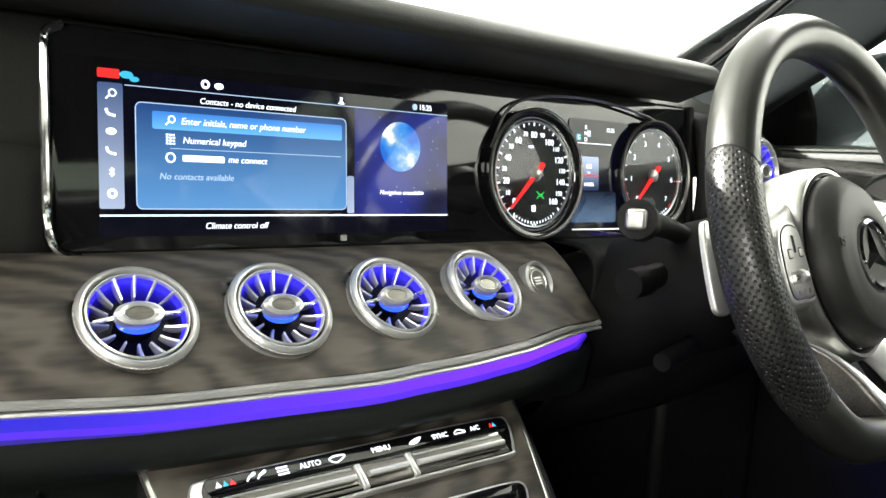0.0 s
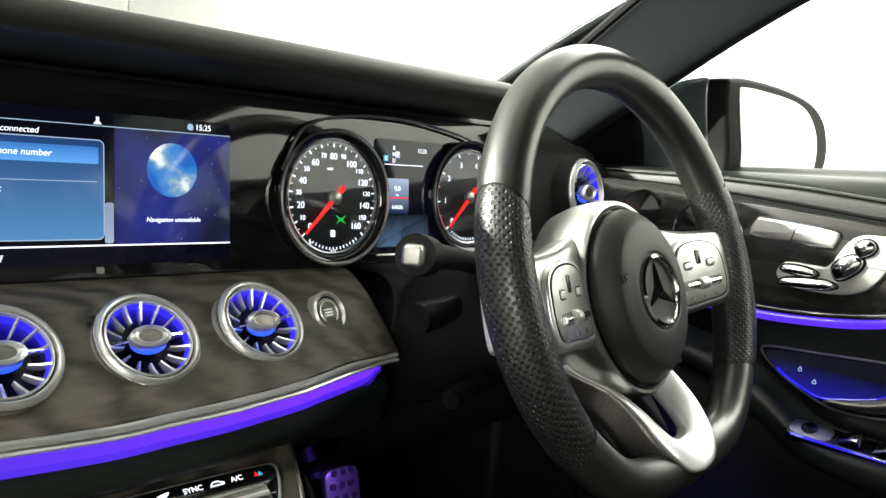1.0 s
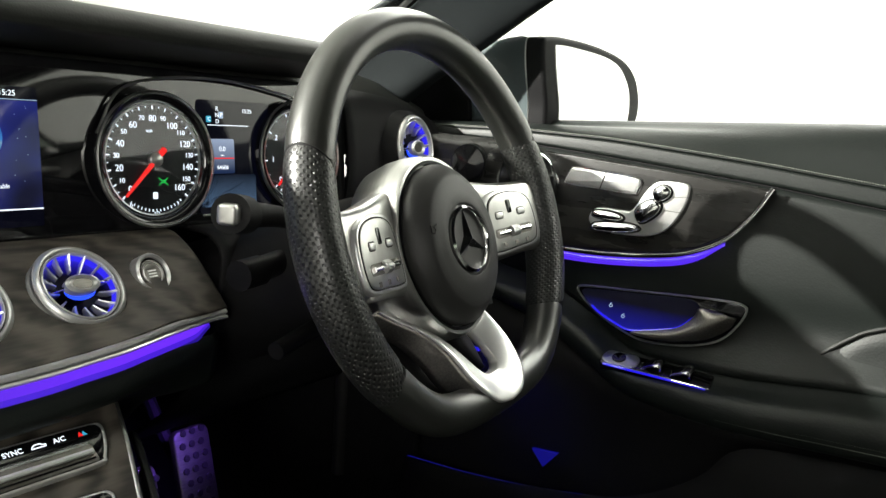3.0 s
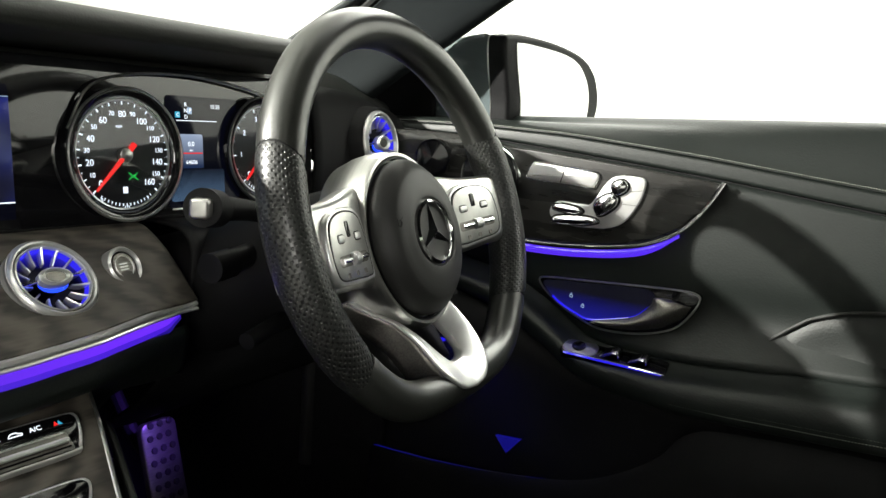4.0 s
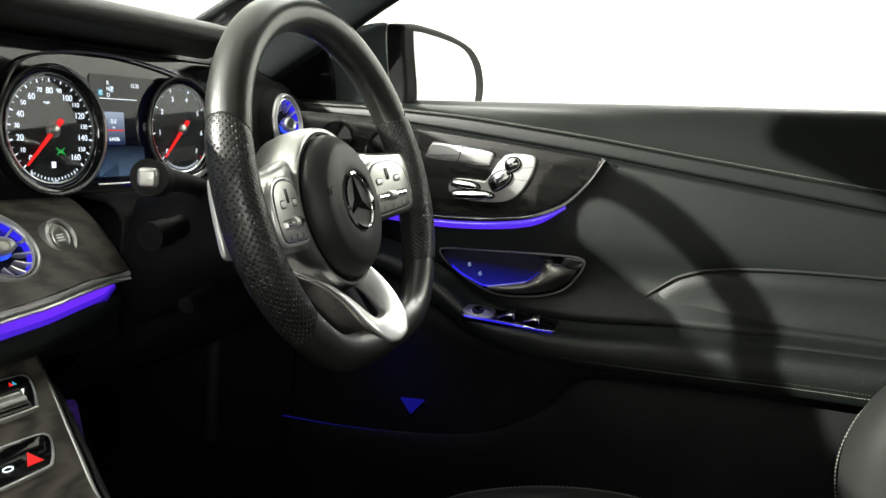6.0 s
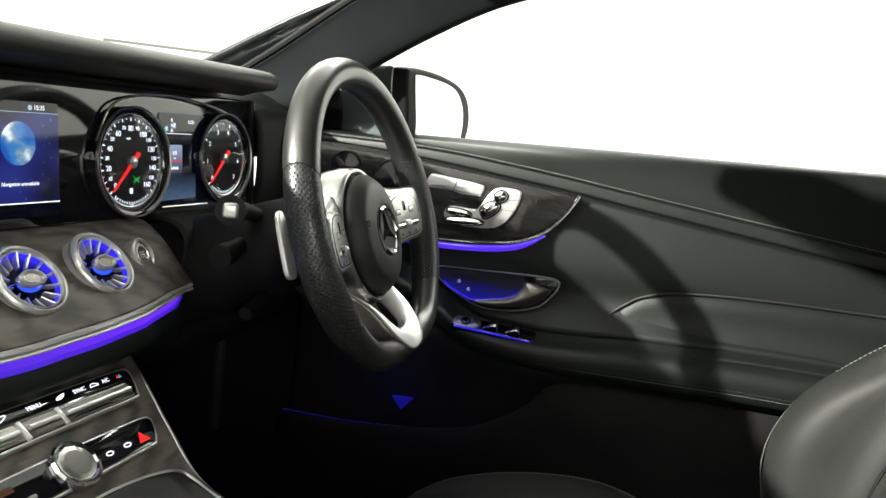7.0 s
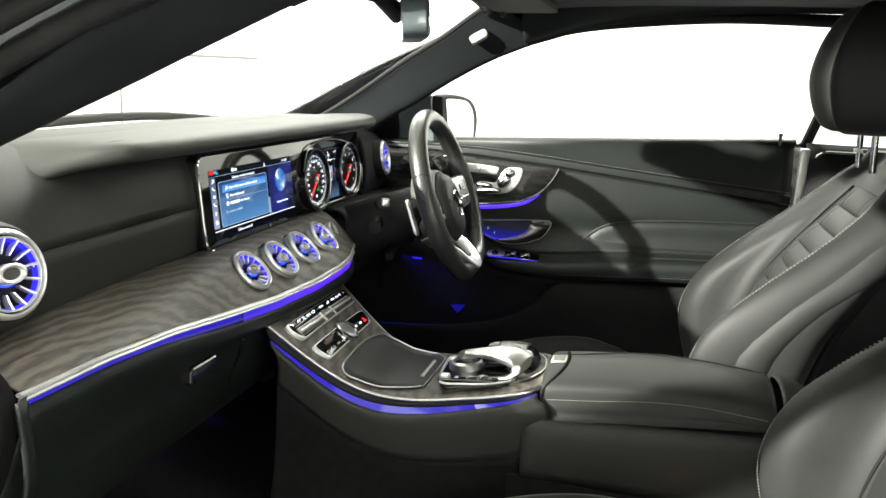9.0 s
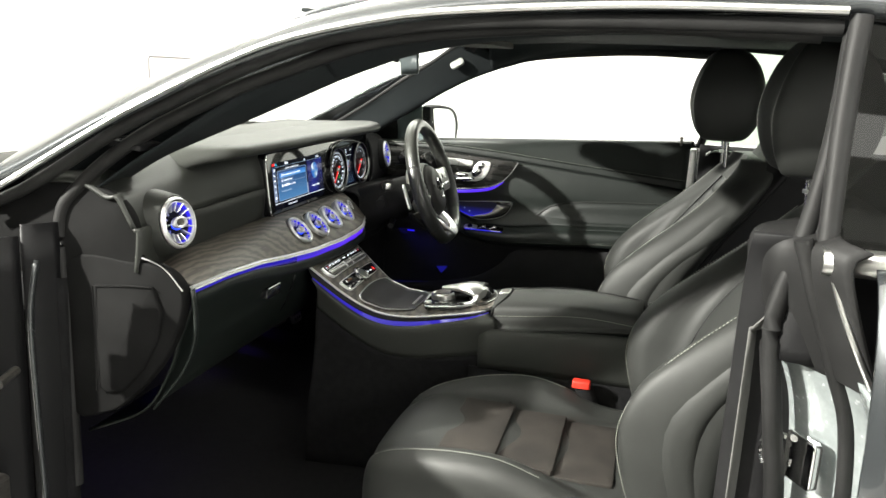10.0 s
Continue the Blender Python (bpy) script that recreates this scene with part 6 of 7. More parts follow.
part("bin_light", tube([(0.682, 0.6, 0.572), (0.682, 0.5, 0.579), (0.682, 0.4, 0.592), (0.684, 0.33, 0.605)], 0.0014, 6, n=20), FAINT, door, "faint blue bin light")
# patch of blue light on the lower door, painted as a faintly emitting triangle
part("blue_glow_triangle", slab([(-0.413, 0.638), (-0.376, 0.642), (-0.395, 0.618)], axes((0.7, 0, 0), (0, -1, 0), (0, 0, 1)), 0.0, 0.006, 0.001), FAINT, door, "small triangle of painted blue light")

trim_o = [(-0.64, 1.024), (-0.52, 1.022), (-0.4, 1.02), (-0.28, 1.013), (-0.166, 1.005), (-0.18, 0.978), (-0.205, 0.95), (-0.235, 0.932), (-0.27, 0.921), (-0.33, 0.912), (-0.4, 0.908), (-0.52, 0.91), (-0.64, 0.916)]
TRIMBLACK = relief(vary(mat("dark_door_trim", (0.018, 0.018, 0.017), 0.26), 9, (0.014, 0.014, 0.013), (0.026, 0.025, 0.023), 0.2, 0.34, stretch=(1, 1, 6)), 300, 0.08, 0.0005)
dtrim = part("trim_panel", slab(trim_o, DOORF, -0.004, 0.0085, 0.002), TRIMBLACK, door, "glossy dark trim panel")
sweep = [(0.6955, 0.64, 0.912), (0.6955, 0.52, 0.906), (0.6955, 0.4, 0.904), (0.6955, 0.33, 0.908), (0.6955, 0.27, 0.917), (0.6955, 0.235, 0.928), (0.6955, 0.205, 0.946), (0.6955, 0.18, 0.976), (0.6955, 0.163, 1.007)]
part("chrome_sweep", tube(sweep, 0.0022, 8, n=60, r2=0.003), CHROME, door, "curved chrome strip")
part("ambient_strip", skin([[(0.697, y, z - 0.003), (0.695, y, z - 0.0075), (0.7, y, z - 0.013 + k)] for (x, y, z), k in zip(sweep[:7], (0, 0, 0, 0, 0, 0.001, 0.006))], 40, 5), AMBIENTDOOR, door, "glowing violet door light strip")
SWF = axes((0.696, 0, 0), (0, -1, 0), (0, 0, 1))
MEM_O = [(p.x, p.y) for p in curve([(-0.403, 0.9905, 0), (-0.398, 1.002, 0), (-0.391, 1.0052, 0), (-0.352, 1.0035, 0), (-0.316, 1.001, 0), (-0.309, 0.997, 0), (-0.3125, 0.986, 0), (-0.318, 0.9825, 0), (-0.358, 0.9838, 0), (-0.399, 0.9852, 0)], 60, True)]
mem = part("memory_keys", slab(MEM_O, SWF, -0.002, 0.0042, 0.0022), BRIGHT, dtrim, "silver seat memory keys")
part("key_edge", outline_tube([(-0.3555 + (u + 0.3555) * 1.02, 0.994 + (v - 0.994) * 1.07) for u, v in MEM_O], SWF, 0.0006, 0.0011, 6), CHROME, mem)
part("key_gap", tube([SWF @ Vector((-0.3575, 0.9835, 0.0043)), SWF @ Vector((-0.352, 1.0035, 0.0043))], 0.0006, 5), VENTBLACK, mem)
for u in (-0.338, -0.333, -0.328):
    part("key_mark", slab(rrect(u - 0.0011, 0.9975, u + 0.0011, 0.9985, 0.0003, 1), SWF, 0.004, 0.0046), DARKMETAL, mem)
SEAT_O = [(p.x, p.y) for p in curve([(-0.368, 0.947, 0), (-0.363, 0.958, 0), (-0.352, 0.9615, 0), (-0.326, 0.9615, 0), (-0.3145, 0.964, 0), (-0.3, 0.9885, 0), (-0.2855, 1.0005, 0), (-0.258, 1.0018, 0), (-0.2508, 0.9955, 0), (-0.255, 0.974, 0), (-0.266, 0.9535, 0), (-0.278, 0.9425, 0), (-0.295, 0.9362, 0), (-0.319, 0.934, 0), (-0.3435, 0.9335, 0), (-0.361, 0.9385, 0)], 84, True)]
sc = part("seat_controls", slab(SEAT_O, SWF, -0.002, 0.004, 0.0016), BRIGHT, dtrim, "seat-shaped silver seat control plate")
part("plate_edge", outline_tube(SEAT_O, SWF, 0.0008, 0.001, 6), CHROME, sc)


def lozenge(name, u, v, half, thick, turn, high, label=""):
    """A rounded chrome switch on the door, tipped by turn degrees, standing in a dark slot."""
    f = SWF @ Matrix.Translation((u, v, 0.004)) @ Matrix.Rotation(radians(turn), 4, "Z")
    shape = [(p.x, p.y) for p in curve([(-half, -thick * 0.25, 0), (-half * 0.85, thick * 0.62, 0), (-half * 0.3, thick, 0), (half * 0.4, thick * 0.95, 0), (half * 0.9, thick * 0.45, 0), (half, -thick * 0.35, 0), (half * 0.5, -thick * 0.9, 0), (-half * 0.4, -thick, 0), (-half * 0.9, -thick * 0.75, 0)], 44, True)]
    knob = part(name, slab(shape, f, -0.001, high, high * 0.45, 0.0016), CHROME, sc, label)
    part("slot", outline_tube([(a * 1.05, b * 1.1) for a, b in shape], f, 0.0002, 0.0012, 5), VENTBLACK, knob)


lozenge("lumbar_switch", -0.343, 0.954, 0.0195, 0.005, -2, 0.005, "chrome upper cushion switch")
lozenge("cushion_switch", -0.333, 0.9415, 0.0295, 0.0058, 5, 0.0065, "chrome cushion switch")
lozenge("backrest_switch", -0.295, 0.966, 0.0165, 0.0098, 38, 0.0075, "chrome backrest switch")
lozenge("headrest_switch", -0.2805, 0.9878, 0.0105, 0.0082, 30, 0.0065, "chrome headrest switch")
for a, b in (((-0.268, 0.984), (-0.2525, 0.9868)), ((-0.277, 0.9685), (-0.2565, 0.9685))):
    part("plate_mark", tube([SWF @ Vector((*a, 0.0042)), SWF @ Vector((*b, 0.0042))], 0.0003, 4), DARKMETAL, sc)

pull_o = [(p.x, p.y) for p in curve([(-0.3725, 0.8595, 0), (-0.361, 0.8645, 0), (-0.3, 0.8698, 0), (-0.2335, 0.8758, 0), (-0.19, 0.8785, 0), (-0.1765, 0.877, 0), (-0.172, 0.8718, 0), (-0.178, 0.856, 0), (-0.1945, 0.8347, 0), (-0.219, 0.8225, 0), (-0.249, 0.8155, 0), (-0.28, 0.813, 0), (-0.305, 0.8172, 0), (-0.34, 0.832, 0), (-0.3635, 0.8478, 0)], 80, True)]
PULLF = axes((0.6985, 0, 0), (0, -1, 0), (0, 0, 1))
pull = part("door_pull", slab(pull_o, PULLF, -0.008, 0.0035, 0.0015), GLOSS, door, "recessed door pull lit blue inside")
part("pull_outline", outline_tube(pull_o, PULLF, 0.0035, 0.0013, 6), SATIN, pull, "thin bright outline")
bowl_o = [(p.x, p.y) for p in curve([(-0.3665, 0.857, 0), (-0.344, 0.8635, 0), (-0.29, 0.8682, 0), (-0.239, 0.8725, 0), (-0.2245, 0.868, 0), (-0.2245, 0.858, 0), (-0.243, 0.839, 0), (-0.27, 0.8295, 0), (-0.3, 0.8215, 0), (-0.3405, 0.835, 0)], 60, True)]
part("pull_bowl", slab(bowl_o, PULLF, 0.002, 0.0046), PULLBOWL, pull, "dark bowl with blue light painted up from its foot")
part("pull_glow", tube([PULLF @ Vector((u, v, 0.0052)) for u, v in ((-0.352, 0.8425), (-0.3405, 0.8352), (-0.32, 0.827), (-0.301, 0.8222), (-0.27, 0.8292), (-0.2445, 0.838), (-0.2275, 0.854))], 0.0014, 6, n=40, taper=lambda k: 1.15 - 0.75 * k), AMBIENT2, pull, "blue light edge in the pull")
lever_rows = [[PULLF @ Vector(p) for p in r] for r in ([(-0.3, 0.8185, 0.004), (-0.298, 0.82, 0.0075), (-0.296, 0.8218, 0.005)], [(-0.272, 0.8182, 0.004), (-0.27, 0.8235, 0.012), (-0.268, 0.8288, 0.006)], [(-0.243, 0.8222, 0.004), (-0.243, 0.83, 0.015), (-0.2425, 0.838, 0.006)], [(-0.2115, 0.8312, 0.004), (-0.218, 0.842, 0.016), (-0.226, 0.8555, 0.006)], [(-0.189, 0.847, 0.004), (-0.202, 0.856, 0.014), (-0.2225, 0.8645, 0.006)], [(-0.1815, 0.861, 0.004), (-0.19, 0.8635, 0.009), (-0.206, 0.8655, 0.005)])]
part("pull_lever", skin(lever_rows, 26, 12), DARKMETAL, pull, "dark brushed metal door lever", 60, 0.002)
for u, v in ((-0.3275, 0.8475), (-0.311, 0.8375)):
    part("lock_mark", outline_tube(rrect(u - 0.0018, v - 0.0022, u + 0.0018, v + 0.0006, 0.0005, 1), PULLF, 0.0048, 0.0004, 4, tube([PULLF @ Vector((u - 0.001, v + 0.001, 0.0048)), PULLF @ Vector((u, v + 0.0026, 0.0048)), PULLF @ Vector((u + 0.0012, v + 0.002, 0.0048))], 0.0004, 4)), DIM, pull)
winsw = part("window_switches", slab(rrect(-0.325, -0.012, -0.193, 0.014, 0.006), axes((0.678, 0, 0.786), (0, -1, 0), (1, 0, 0.45)), -0.008, 0.003, 0.002), GLOSS, door, "black window switch plate with chrome rockers")
WSF = axes((0.678, 0, 0.786), (0, -1, 0), (1, 0, 0.45))
for u in (-0.262, -0.228):
    part("rocker", skin([[WSF @ Vector((u + a, -0.008, h)) for a, h in ((-0.012, 0.003), (-0.004, 0.007), (0.004, 0.011), (0.011, 0.012), (0.012, 0.003))], [WSF @ Vector((u + a, 0.009, h)) for a, h in ((-0.012, 0.003), (-0.004, 0.007), (0.004, 0.011), (0.011, 0.012), (0.012, 0.003))]], 4, 10), CHROME, winsw, "chrome window rocker", 60, 0.001)
part("mirror_bezel", slab(rrect(-0.323, -0.0105, -0.279, 0.0125, 0.009), WSF, 0.002, 0.0046, 0.001), SATIN, winsw, "satin bezel of the mirror control")
part("mirror_switch", lathe(((0, 0.004), (0.0085, 0.004), (0.0085, 0.0062), (0.006, 0.0068), (0, 0.0062)), WSF @ Matrix.Translation((-0.303, 0.001, 0)), 20), GLOSS, winsw)
part("switch_glow", tube([WSF @ Vector((-0.318, -0.0125, 0.002)), WSF @ Vector((-0.197, -0.0125, 0.002))], 0.0013, 6), AMBIENT2, winsw)
part("switch_edge", tube([WSF @ Vector((-0.235, -0.013, 0.0035)), WSF @ Vector((-0.193, -0.013, 0.0035))], 0.0008, 6), CHROME, winsw)

for y, z, r, x in ((0.53, 0.998, 0.0235, 0.668), (0.447, 0.982, 0.038, 0.676)):
    sp = thing("door_speaker", "round black tweeter with a thin chrome ring", "speaker", (x, y, z - r))
    f = axes((x, y, z), (0.25, -1, 0), (0, 0, 1))
    part("grille", lathe(((0, -0.02), (r * 0.97, -0.02), (r * 0.97, 0.0), (r * 0.9, 0.003), (0, 0.005)), f, 36), GLOSS, sp)
    part("ring", hoop(((r * 0.94, -0.02), (r * 0.94, 0.001), (r, 0.003), (r * 1.04, 0.0), (r * 1.04, -0.02)), f, 40), CHROME, sp, "thin chrome ring")
part("front_panel", skin([[(0.66, 0.6, 1.03), (0.67, 0.6, 0.96), (0.68, 0.6, 0.9)], [(0.69, 0.5, 1.03), (0.695, 0.5, 0.96), (0.7, 0.5, 0.9)], [(0.7, 0.42, 1.02), (0.703, 0.42, 0.96), (0.704, 0.42, 0.91)]], 10, 8), TRIMBLACK, door, "", 60, 0.003)
part("end_chrome", slab(rrect(0.352, 0.962, 0.37, 1.106, 0.004), axes((0.728, 0, 0), (0, -1, 0), (-0.12, 0, 1)), 0.12 - 0.12, 0.012, 0.004), SATIN, door, "bright vertical end strip")
part("lock_pin", lathe(((0, -0.02), (0.004, -0.02), (0.004, 0.008), (0.0055, 0.009), (0.0055, 0.013), (0.003, 0.0155), (0, 0.0155)), Matrix.Translation((0.748, -0.33, 1.104)), 14), DARKMETAL, door, "small door lock pin")
part("outer_skin", skin([[(0.79, y, along(BELTZ, y) - 0.01), (0.86, y, along(BELTZ, y) - 0.05), (0.9, y, 0.9), (0.905, y, 0.7), (0.87, y, 0.4)] for y in (0.75, 0.4, 0.0, -0.4)], 12, 14), PAINT, door, "dark metallic outer door skin", 60, 0.01)
part("belt_moulding", tube([(0.787, y, along(BELTZ, y) - 0.008) for y in (0.64, 0.4, 0.1, -0.13, -0.37)], 0.008, 8, n=24), RUBBER, door)

# door mirror
dm = thing("door_mirror", "dark painted door mirror housing with bright mirror glass", "door mirror", (0.86, 0.5, 1.03))
MIRF = axes((0.848, 0.452, 1.115), (0.985, -0.17, 0), (0, 0, 1))
face_o = [(p.x, p.y) for p in curve([(-0.085, -0.09, 0), (0.09, -0.09, 0), (0.113, -0.05, 0), (0.117, -0.028, 0), (0.113, -0.009, 0), (0.097, 0.017, 0), (0.064, 0.036, 0), (0.005, 0.047, 0), (-0.06, 0.051, 0), (-0.112, 0.049, 0), (-0.127, 0.036, 0), (-0.112, -0.03, 0)], 64, True)]
pane_o = [(p.x, p.y) for p in curve([(-0.06, -0.082, 0), (0.068, -0.082, 0), (0.085, -0.045, 0), (0.083, -0.014, 0), (0.07, 0.008, 0), (0.046, 0.026, 0), (0.008, 0.035, 0), (-0.056, 0.039, 0), (-0.094, 0.039, 0), (-0.101, 0.032, 0), (-0.084, -0.028, 0)], 56, True)]
loops = []
for w, k in ((-0.022, 1.0), (-0.03, 1.03), (-0.055, 1.0), (-0.09, 0.93), (-0.12, 0.83), (-0.145, 0.66), (-0.158, 0.4), (-0.162, 0.1)):
    loops.append([MIRF @ Vector((x * k - 0.125 * (1 - k), (y + 0.05) * k - 0.05, w)) for x, y in face_o])
bm, vs = grid(loops, False, True)
bm.faces.new(vs[0])
bm.faces.new(vs[-1])
part("housing", bm, SHELL, dm, "blue-grey painted housing", 30)
part("housing_edge", slab(face_o, MIRF, -0.022, 0.006, 0.006), PLASTIC, dm, "black mirror frame")
part("housing_lip", outline_tube(face_o, MIRF, -0.0225, 0.0012, 6), SATIN, dm, "fine bright line round the housing")
part("bright_lip", outline_tube(pane_o, MIRF, 0.0062, 0.0011, 6), SATIN, dm)
part("mirror_pane", slab(pane_o, MIRF, 0.004, 0.0072), MIRROR, dm, "mirror glass")
part("foot", tube([(0.8, 0.53, 1.05), (0.86, 0.51, 1.05)], 0.03, 12, n=6, r2=0.016), PLASTIC, dm)
part("sail", skin([[(0.752, y, z0), (0.735, y - 0.005, (z0 + z1) / 2), (0.7, y - 0.01, z1)] for y, z0, z1 in ((0.74, 0.99, 1.04), (0.66, 1.03, 1.1), (0.62, 1.04, 1.118), (0.6, 1.042, 1.122), (0.585, 1.045, 1.12))], 14, 8), PLASTIC, dm, "black corner panel inside the mirror", 60, 0.005)

# ---- body shell ----
body = thing("car_body", "dark grey coupe body shell with black seals and glass", "car", (0, 0, 0.3))
WS = ((0.88, 1.025, 0.68), (0.77, 1.086, 0.65), (0.654, 1.157, 0.635), (0.535, 1.238, 0.622), (0.443, 1.294, 0.612), (0.368, 1.346, 0.6), (0.325, 1.374, 0.59))
for s in (-1, 1):
    pil = [[(s * x, y, z), (s * (x + 0.006), y - 0.012, z - 0.004), (s * 0.655, wy + 0.02, wz + 0.012), (s * 0.672, wy, wz), (s * 0.695, wy + 0.012, wz + 0.01)] for (y, z, x), (wy, wz) in zip(WS, ((0.72, 1.01), (0.6, 1.095), (0.52, 1.145), (0.43, 1.203), (0.34, 1.253), (0.25, 1.291), (0.2, 1.307)))]
    if s < 0:
        pil = [[(-x, y, z), (-x - 0.002, y - 0.012, z - 0.006), (-0.612, ay + 0.016, az + 0.01), (-0.605, ay, az), (-0.635, ay - 0.004, az + 0.004), (-0.69, wy + 0.005, wz + 0.012)] for (y, z, x), (wy, wz), (ay, az) in zip(WS[:5] + ((0.368, 1.322, 0.6), (0.325, 1.338, 0.59)), ((0.72, 1.01), (0.6, 1.095), (0.52, 1.145), (0.43, 1.203), (0.34, 1.253), (0.25, 1.291), (0.2, 1.307)), ((0.7, 1.05), (0.6, 1.112), (0.52, 1.15), (0.43, 1.19), (0.34, 1.232), (0.25, 1.273), (0.2, 1.292)))]
    part("pillar_trim", skin(pil, 40, 14), LINING, body, "dark grey windscreen pillar trim", 60, 0.004)
    rail = [[(s * 0.58, y - 0.0, zc + 0.006), (s * 0.63, y, wz + 0.02), (s * 0.66, y, wz + 0.008), (s * 0.672, y, wz), (s * 0.695, y, wz + 0.012)] for y, wz, zc in ((0.26, 1.288, 1.37), (0.2, 1.307, 1.374), (0.126, 1.33, 1.378), (0.0, 1.356, 1.388), (-0.19, 1.374, 1.394), (-0.46, 1.379, 1.396), (-0.75, 1.36, 1.385), (-0.95, 1.31, 1.36))]
    if s < 0:
        rail = [[(-0.56, y, zc + 0.006), (-0.59, y, az + 0.012), (-0.605, y, az), (-0.64, y, az + 0.003), (-0.695, y, wz + 0.012)] for y, wz, zc, az in ((0.26, 1.288, 1.37, 1.269), (0.2, 1.307, 1.374, 1.292), (0.126, 1.33, 1.378, 1.317), (0.0, 1.356, 1.388, 1.341), (-0.19, 1.374, 1.394, 1.358), (-0.46, 1.379, 1.396, 1.36), (-0.75, 1.36, 1.385, 1.345), (-0.95, 1.31, 1.36, 1.3))]
    part("roof_rail_trim", skin(rail, 40, 12), LINING, body, "", 60, 0.004)
    part("windscreen_seal", tube([(s * x, y + 0.004, z + 0.004) for y, z, x in (WS if s > 0 else WS[:5])], 0.006, 8, n=40), RUBBER, body, "black windscreen edge seal")
    part("roof_skin_side", skin([[(s * 0.695, y, wz + 0.014), (s * 0.72, y, wz + 0.018), (s * 0.73, y, wz + 0.03), (s * 0.715, y, wz + 0.045), (s * 0.66, y, wz + 0.062 + k)] for y, wz, k in ((0.92, 1.005, 0.0), (0.8, 1.06, 0.01), (0.66, 1.135, 0.012), (0.56, 1.185, 0.01), (0.46, 1.232, 0.008), (0.36, 1.272, 0.006), (0.256, 1.307, 0.004), (0.126, 1.335, 0.003), (0.0, 1.352, 0.002), (-0.19, 1.366, 0.0), (-0.46, 1.37, 0.0), (-0.8, 1.34, 0.0), (-1.0, 1.28, 0.0))], 70, 16), PAINT, body, "dark metallic roof rail", 60, 0.006)
    part("bright_roof_strip", tube([(s * 0.737, y, z) for y, z in ((0.9, 1.02), (0.818, 1.062), (0.7, 1.13), (0.594, 1.19), (0.49, 1.243), (0.394, 1.288), (0.302, 1.323), (0.172, 1.354), (0.05, 1.372), (-0.2, 1.388), (-0.46, 1.39))], 0.006, 8, n=60), SATIN, body, "satin bright window strip")
    part("door_seal", tube([(s * 0.715, y, z) for y, z in ((0.87, 1.02), (0.778, 1.062), (0.609, 1.165), (0.504, 1.22), (0.406, 1.266), (0.312, 1.304), (0.222, 1.331), (0.135, 1.346), (0.052, 1.357), (-0.107, 1.366), (-0.328, 1.37), (-0.46, 1.37))], 0.011, 10, n=60), RUBBER, body, "black rubber door seal")
    part("inner_seal", tube([(s * 0.692, y, z) for y, z in ((0.735, 0.5), (0.74, 0.85), (0.742, 0.999), (0.699, 1.066), (0.585, 1.153), (0.428, 1.234), (0.33, 1.274), (0.236, 1.308), (0.147, 1.333), (0.0, 1.352), (-0.2, 1.365), (-0.44, 1.362))], 0.012, 10, n=70), RUBBER, body, "black rubber aperture seal")
part("roof_skin", skin([[(x, y, z - 0.047 * (x / 0.66) ** 2) for x in (-0.66, -0.4, 0, 0.4, 0.66)] for y, z in ((0.34, 1.39), (0.25, 1.424), (0.0, 1.462), (-0.4, 1.482), (-0.8, 1.465), (-1.0, 1.43))], 24, 16), PAINT, body, "dark metallic roof", 60, 0.01)
part("header_trim", skin([[(x, y, z - 0.01 * (x / 0.6) ** 2) for x in (-0.6, -0.3, 0, 0.3, 0.6)] for y, z in ((0.335, 1.385), (0.28, 1.376), (0.2, 1.38), (0.0, 1.392), (-0.4, 1.398), (-0.8, 1.39), (-1.1, 1.3))], 30, 14), LINING, body, "dark grey fabric headlining", 60, 0.006)
ws = part("windscreen", skin([[(-w, y, z), (-w * 0.5, y + 0.06, z + 0.008), (0, y + 0.085, z + 0.01), (w * 0.5, y + 0.06, z + 0.008), (w, y, z)] for y, z, w in ((0.9, 1.034, 0.68), (0.674, 1.172, 0.635), (0.46, 1.305, 0.612), (0.335, 1.38, 0.59))], 12, 14), GLASS, body, "clear windscreen", 60)
ws.visible_shadow = False
dg = part("side_window", skin([[(0.765, y, b) for y, b in ((0.62, 1.045), (0.3, 1.065), (0.0, 1.083), (-0.36, 1.1))], [(0.69, 0.6, 1.1), (0.69, 0.3, 1.272), (0.69, 0.0, 1.36), (0.69, -0.4, 1.382)]], 6, 16), GLASS, body, "clear side window", 60)
dg.visible_shadow = False
qg = part("quarter_window", skin([[(0.765, y, b) for y, b in ((-0.4, 1.1), (-0.6, 1.11), (-0.8, 1.13), (-0.95, 1.18))], [(0.69, -0.46, 1.38), (0.69, -0.6, 1.376), (0.685, -0.78, 1.35), (0.68, -0.95, 1.31)]], 6, 12), TINTED, body, "green-tinted rear quarter window", 60)
qg.visible_shadow = False
part("window_joint", tube([(0.76, -0.385, 1.09), (0.725, -0.425, 1.24), (0.69, -0.455, 1.38)], 0.012, 8, n=10), RUBBER, body)
part("cowl", skin([[(x, 0.88, 1.03), (x, 0.98, 1.035 + k), (x, 1.12, 1.02 + k), (x, 1.2, 1.0 + k)] for x, k in ((-0.72, -0.02), (-0.4, 0.0), (0, 0.01), (0.4, 0.0), (0.72, -0.02))], 14, 10), PLASTIC, body, "black scuttle under the windscreen", 60, 0.01)
part("bonnet", skin([[(x, 1.15, 1.0 + k), (x, 1.5, 0.98 + k), (x, 2.0, 0.9 + k), (x, 2.3, 0.78 + k)] for x, k in ((-0.84, -0.08), (-0.6, -0.02), (0, 0.01), (0.6, -0.02), (0.84, -0.08))], 18, 18), PAINT, body, "dark metallic bonnet", 60, 0.01)
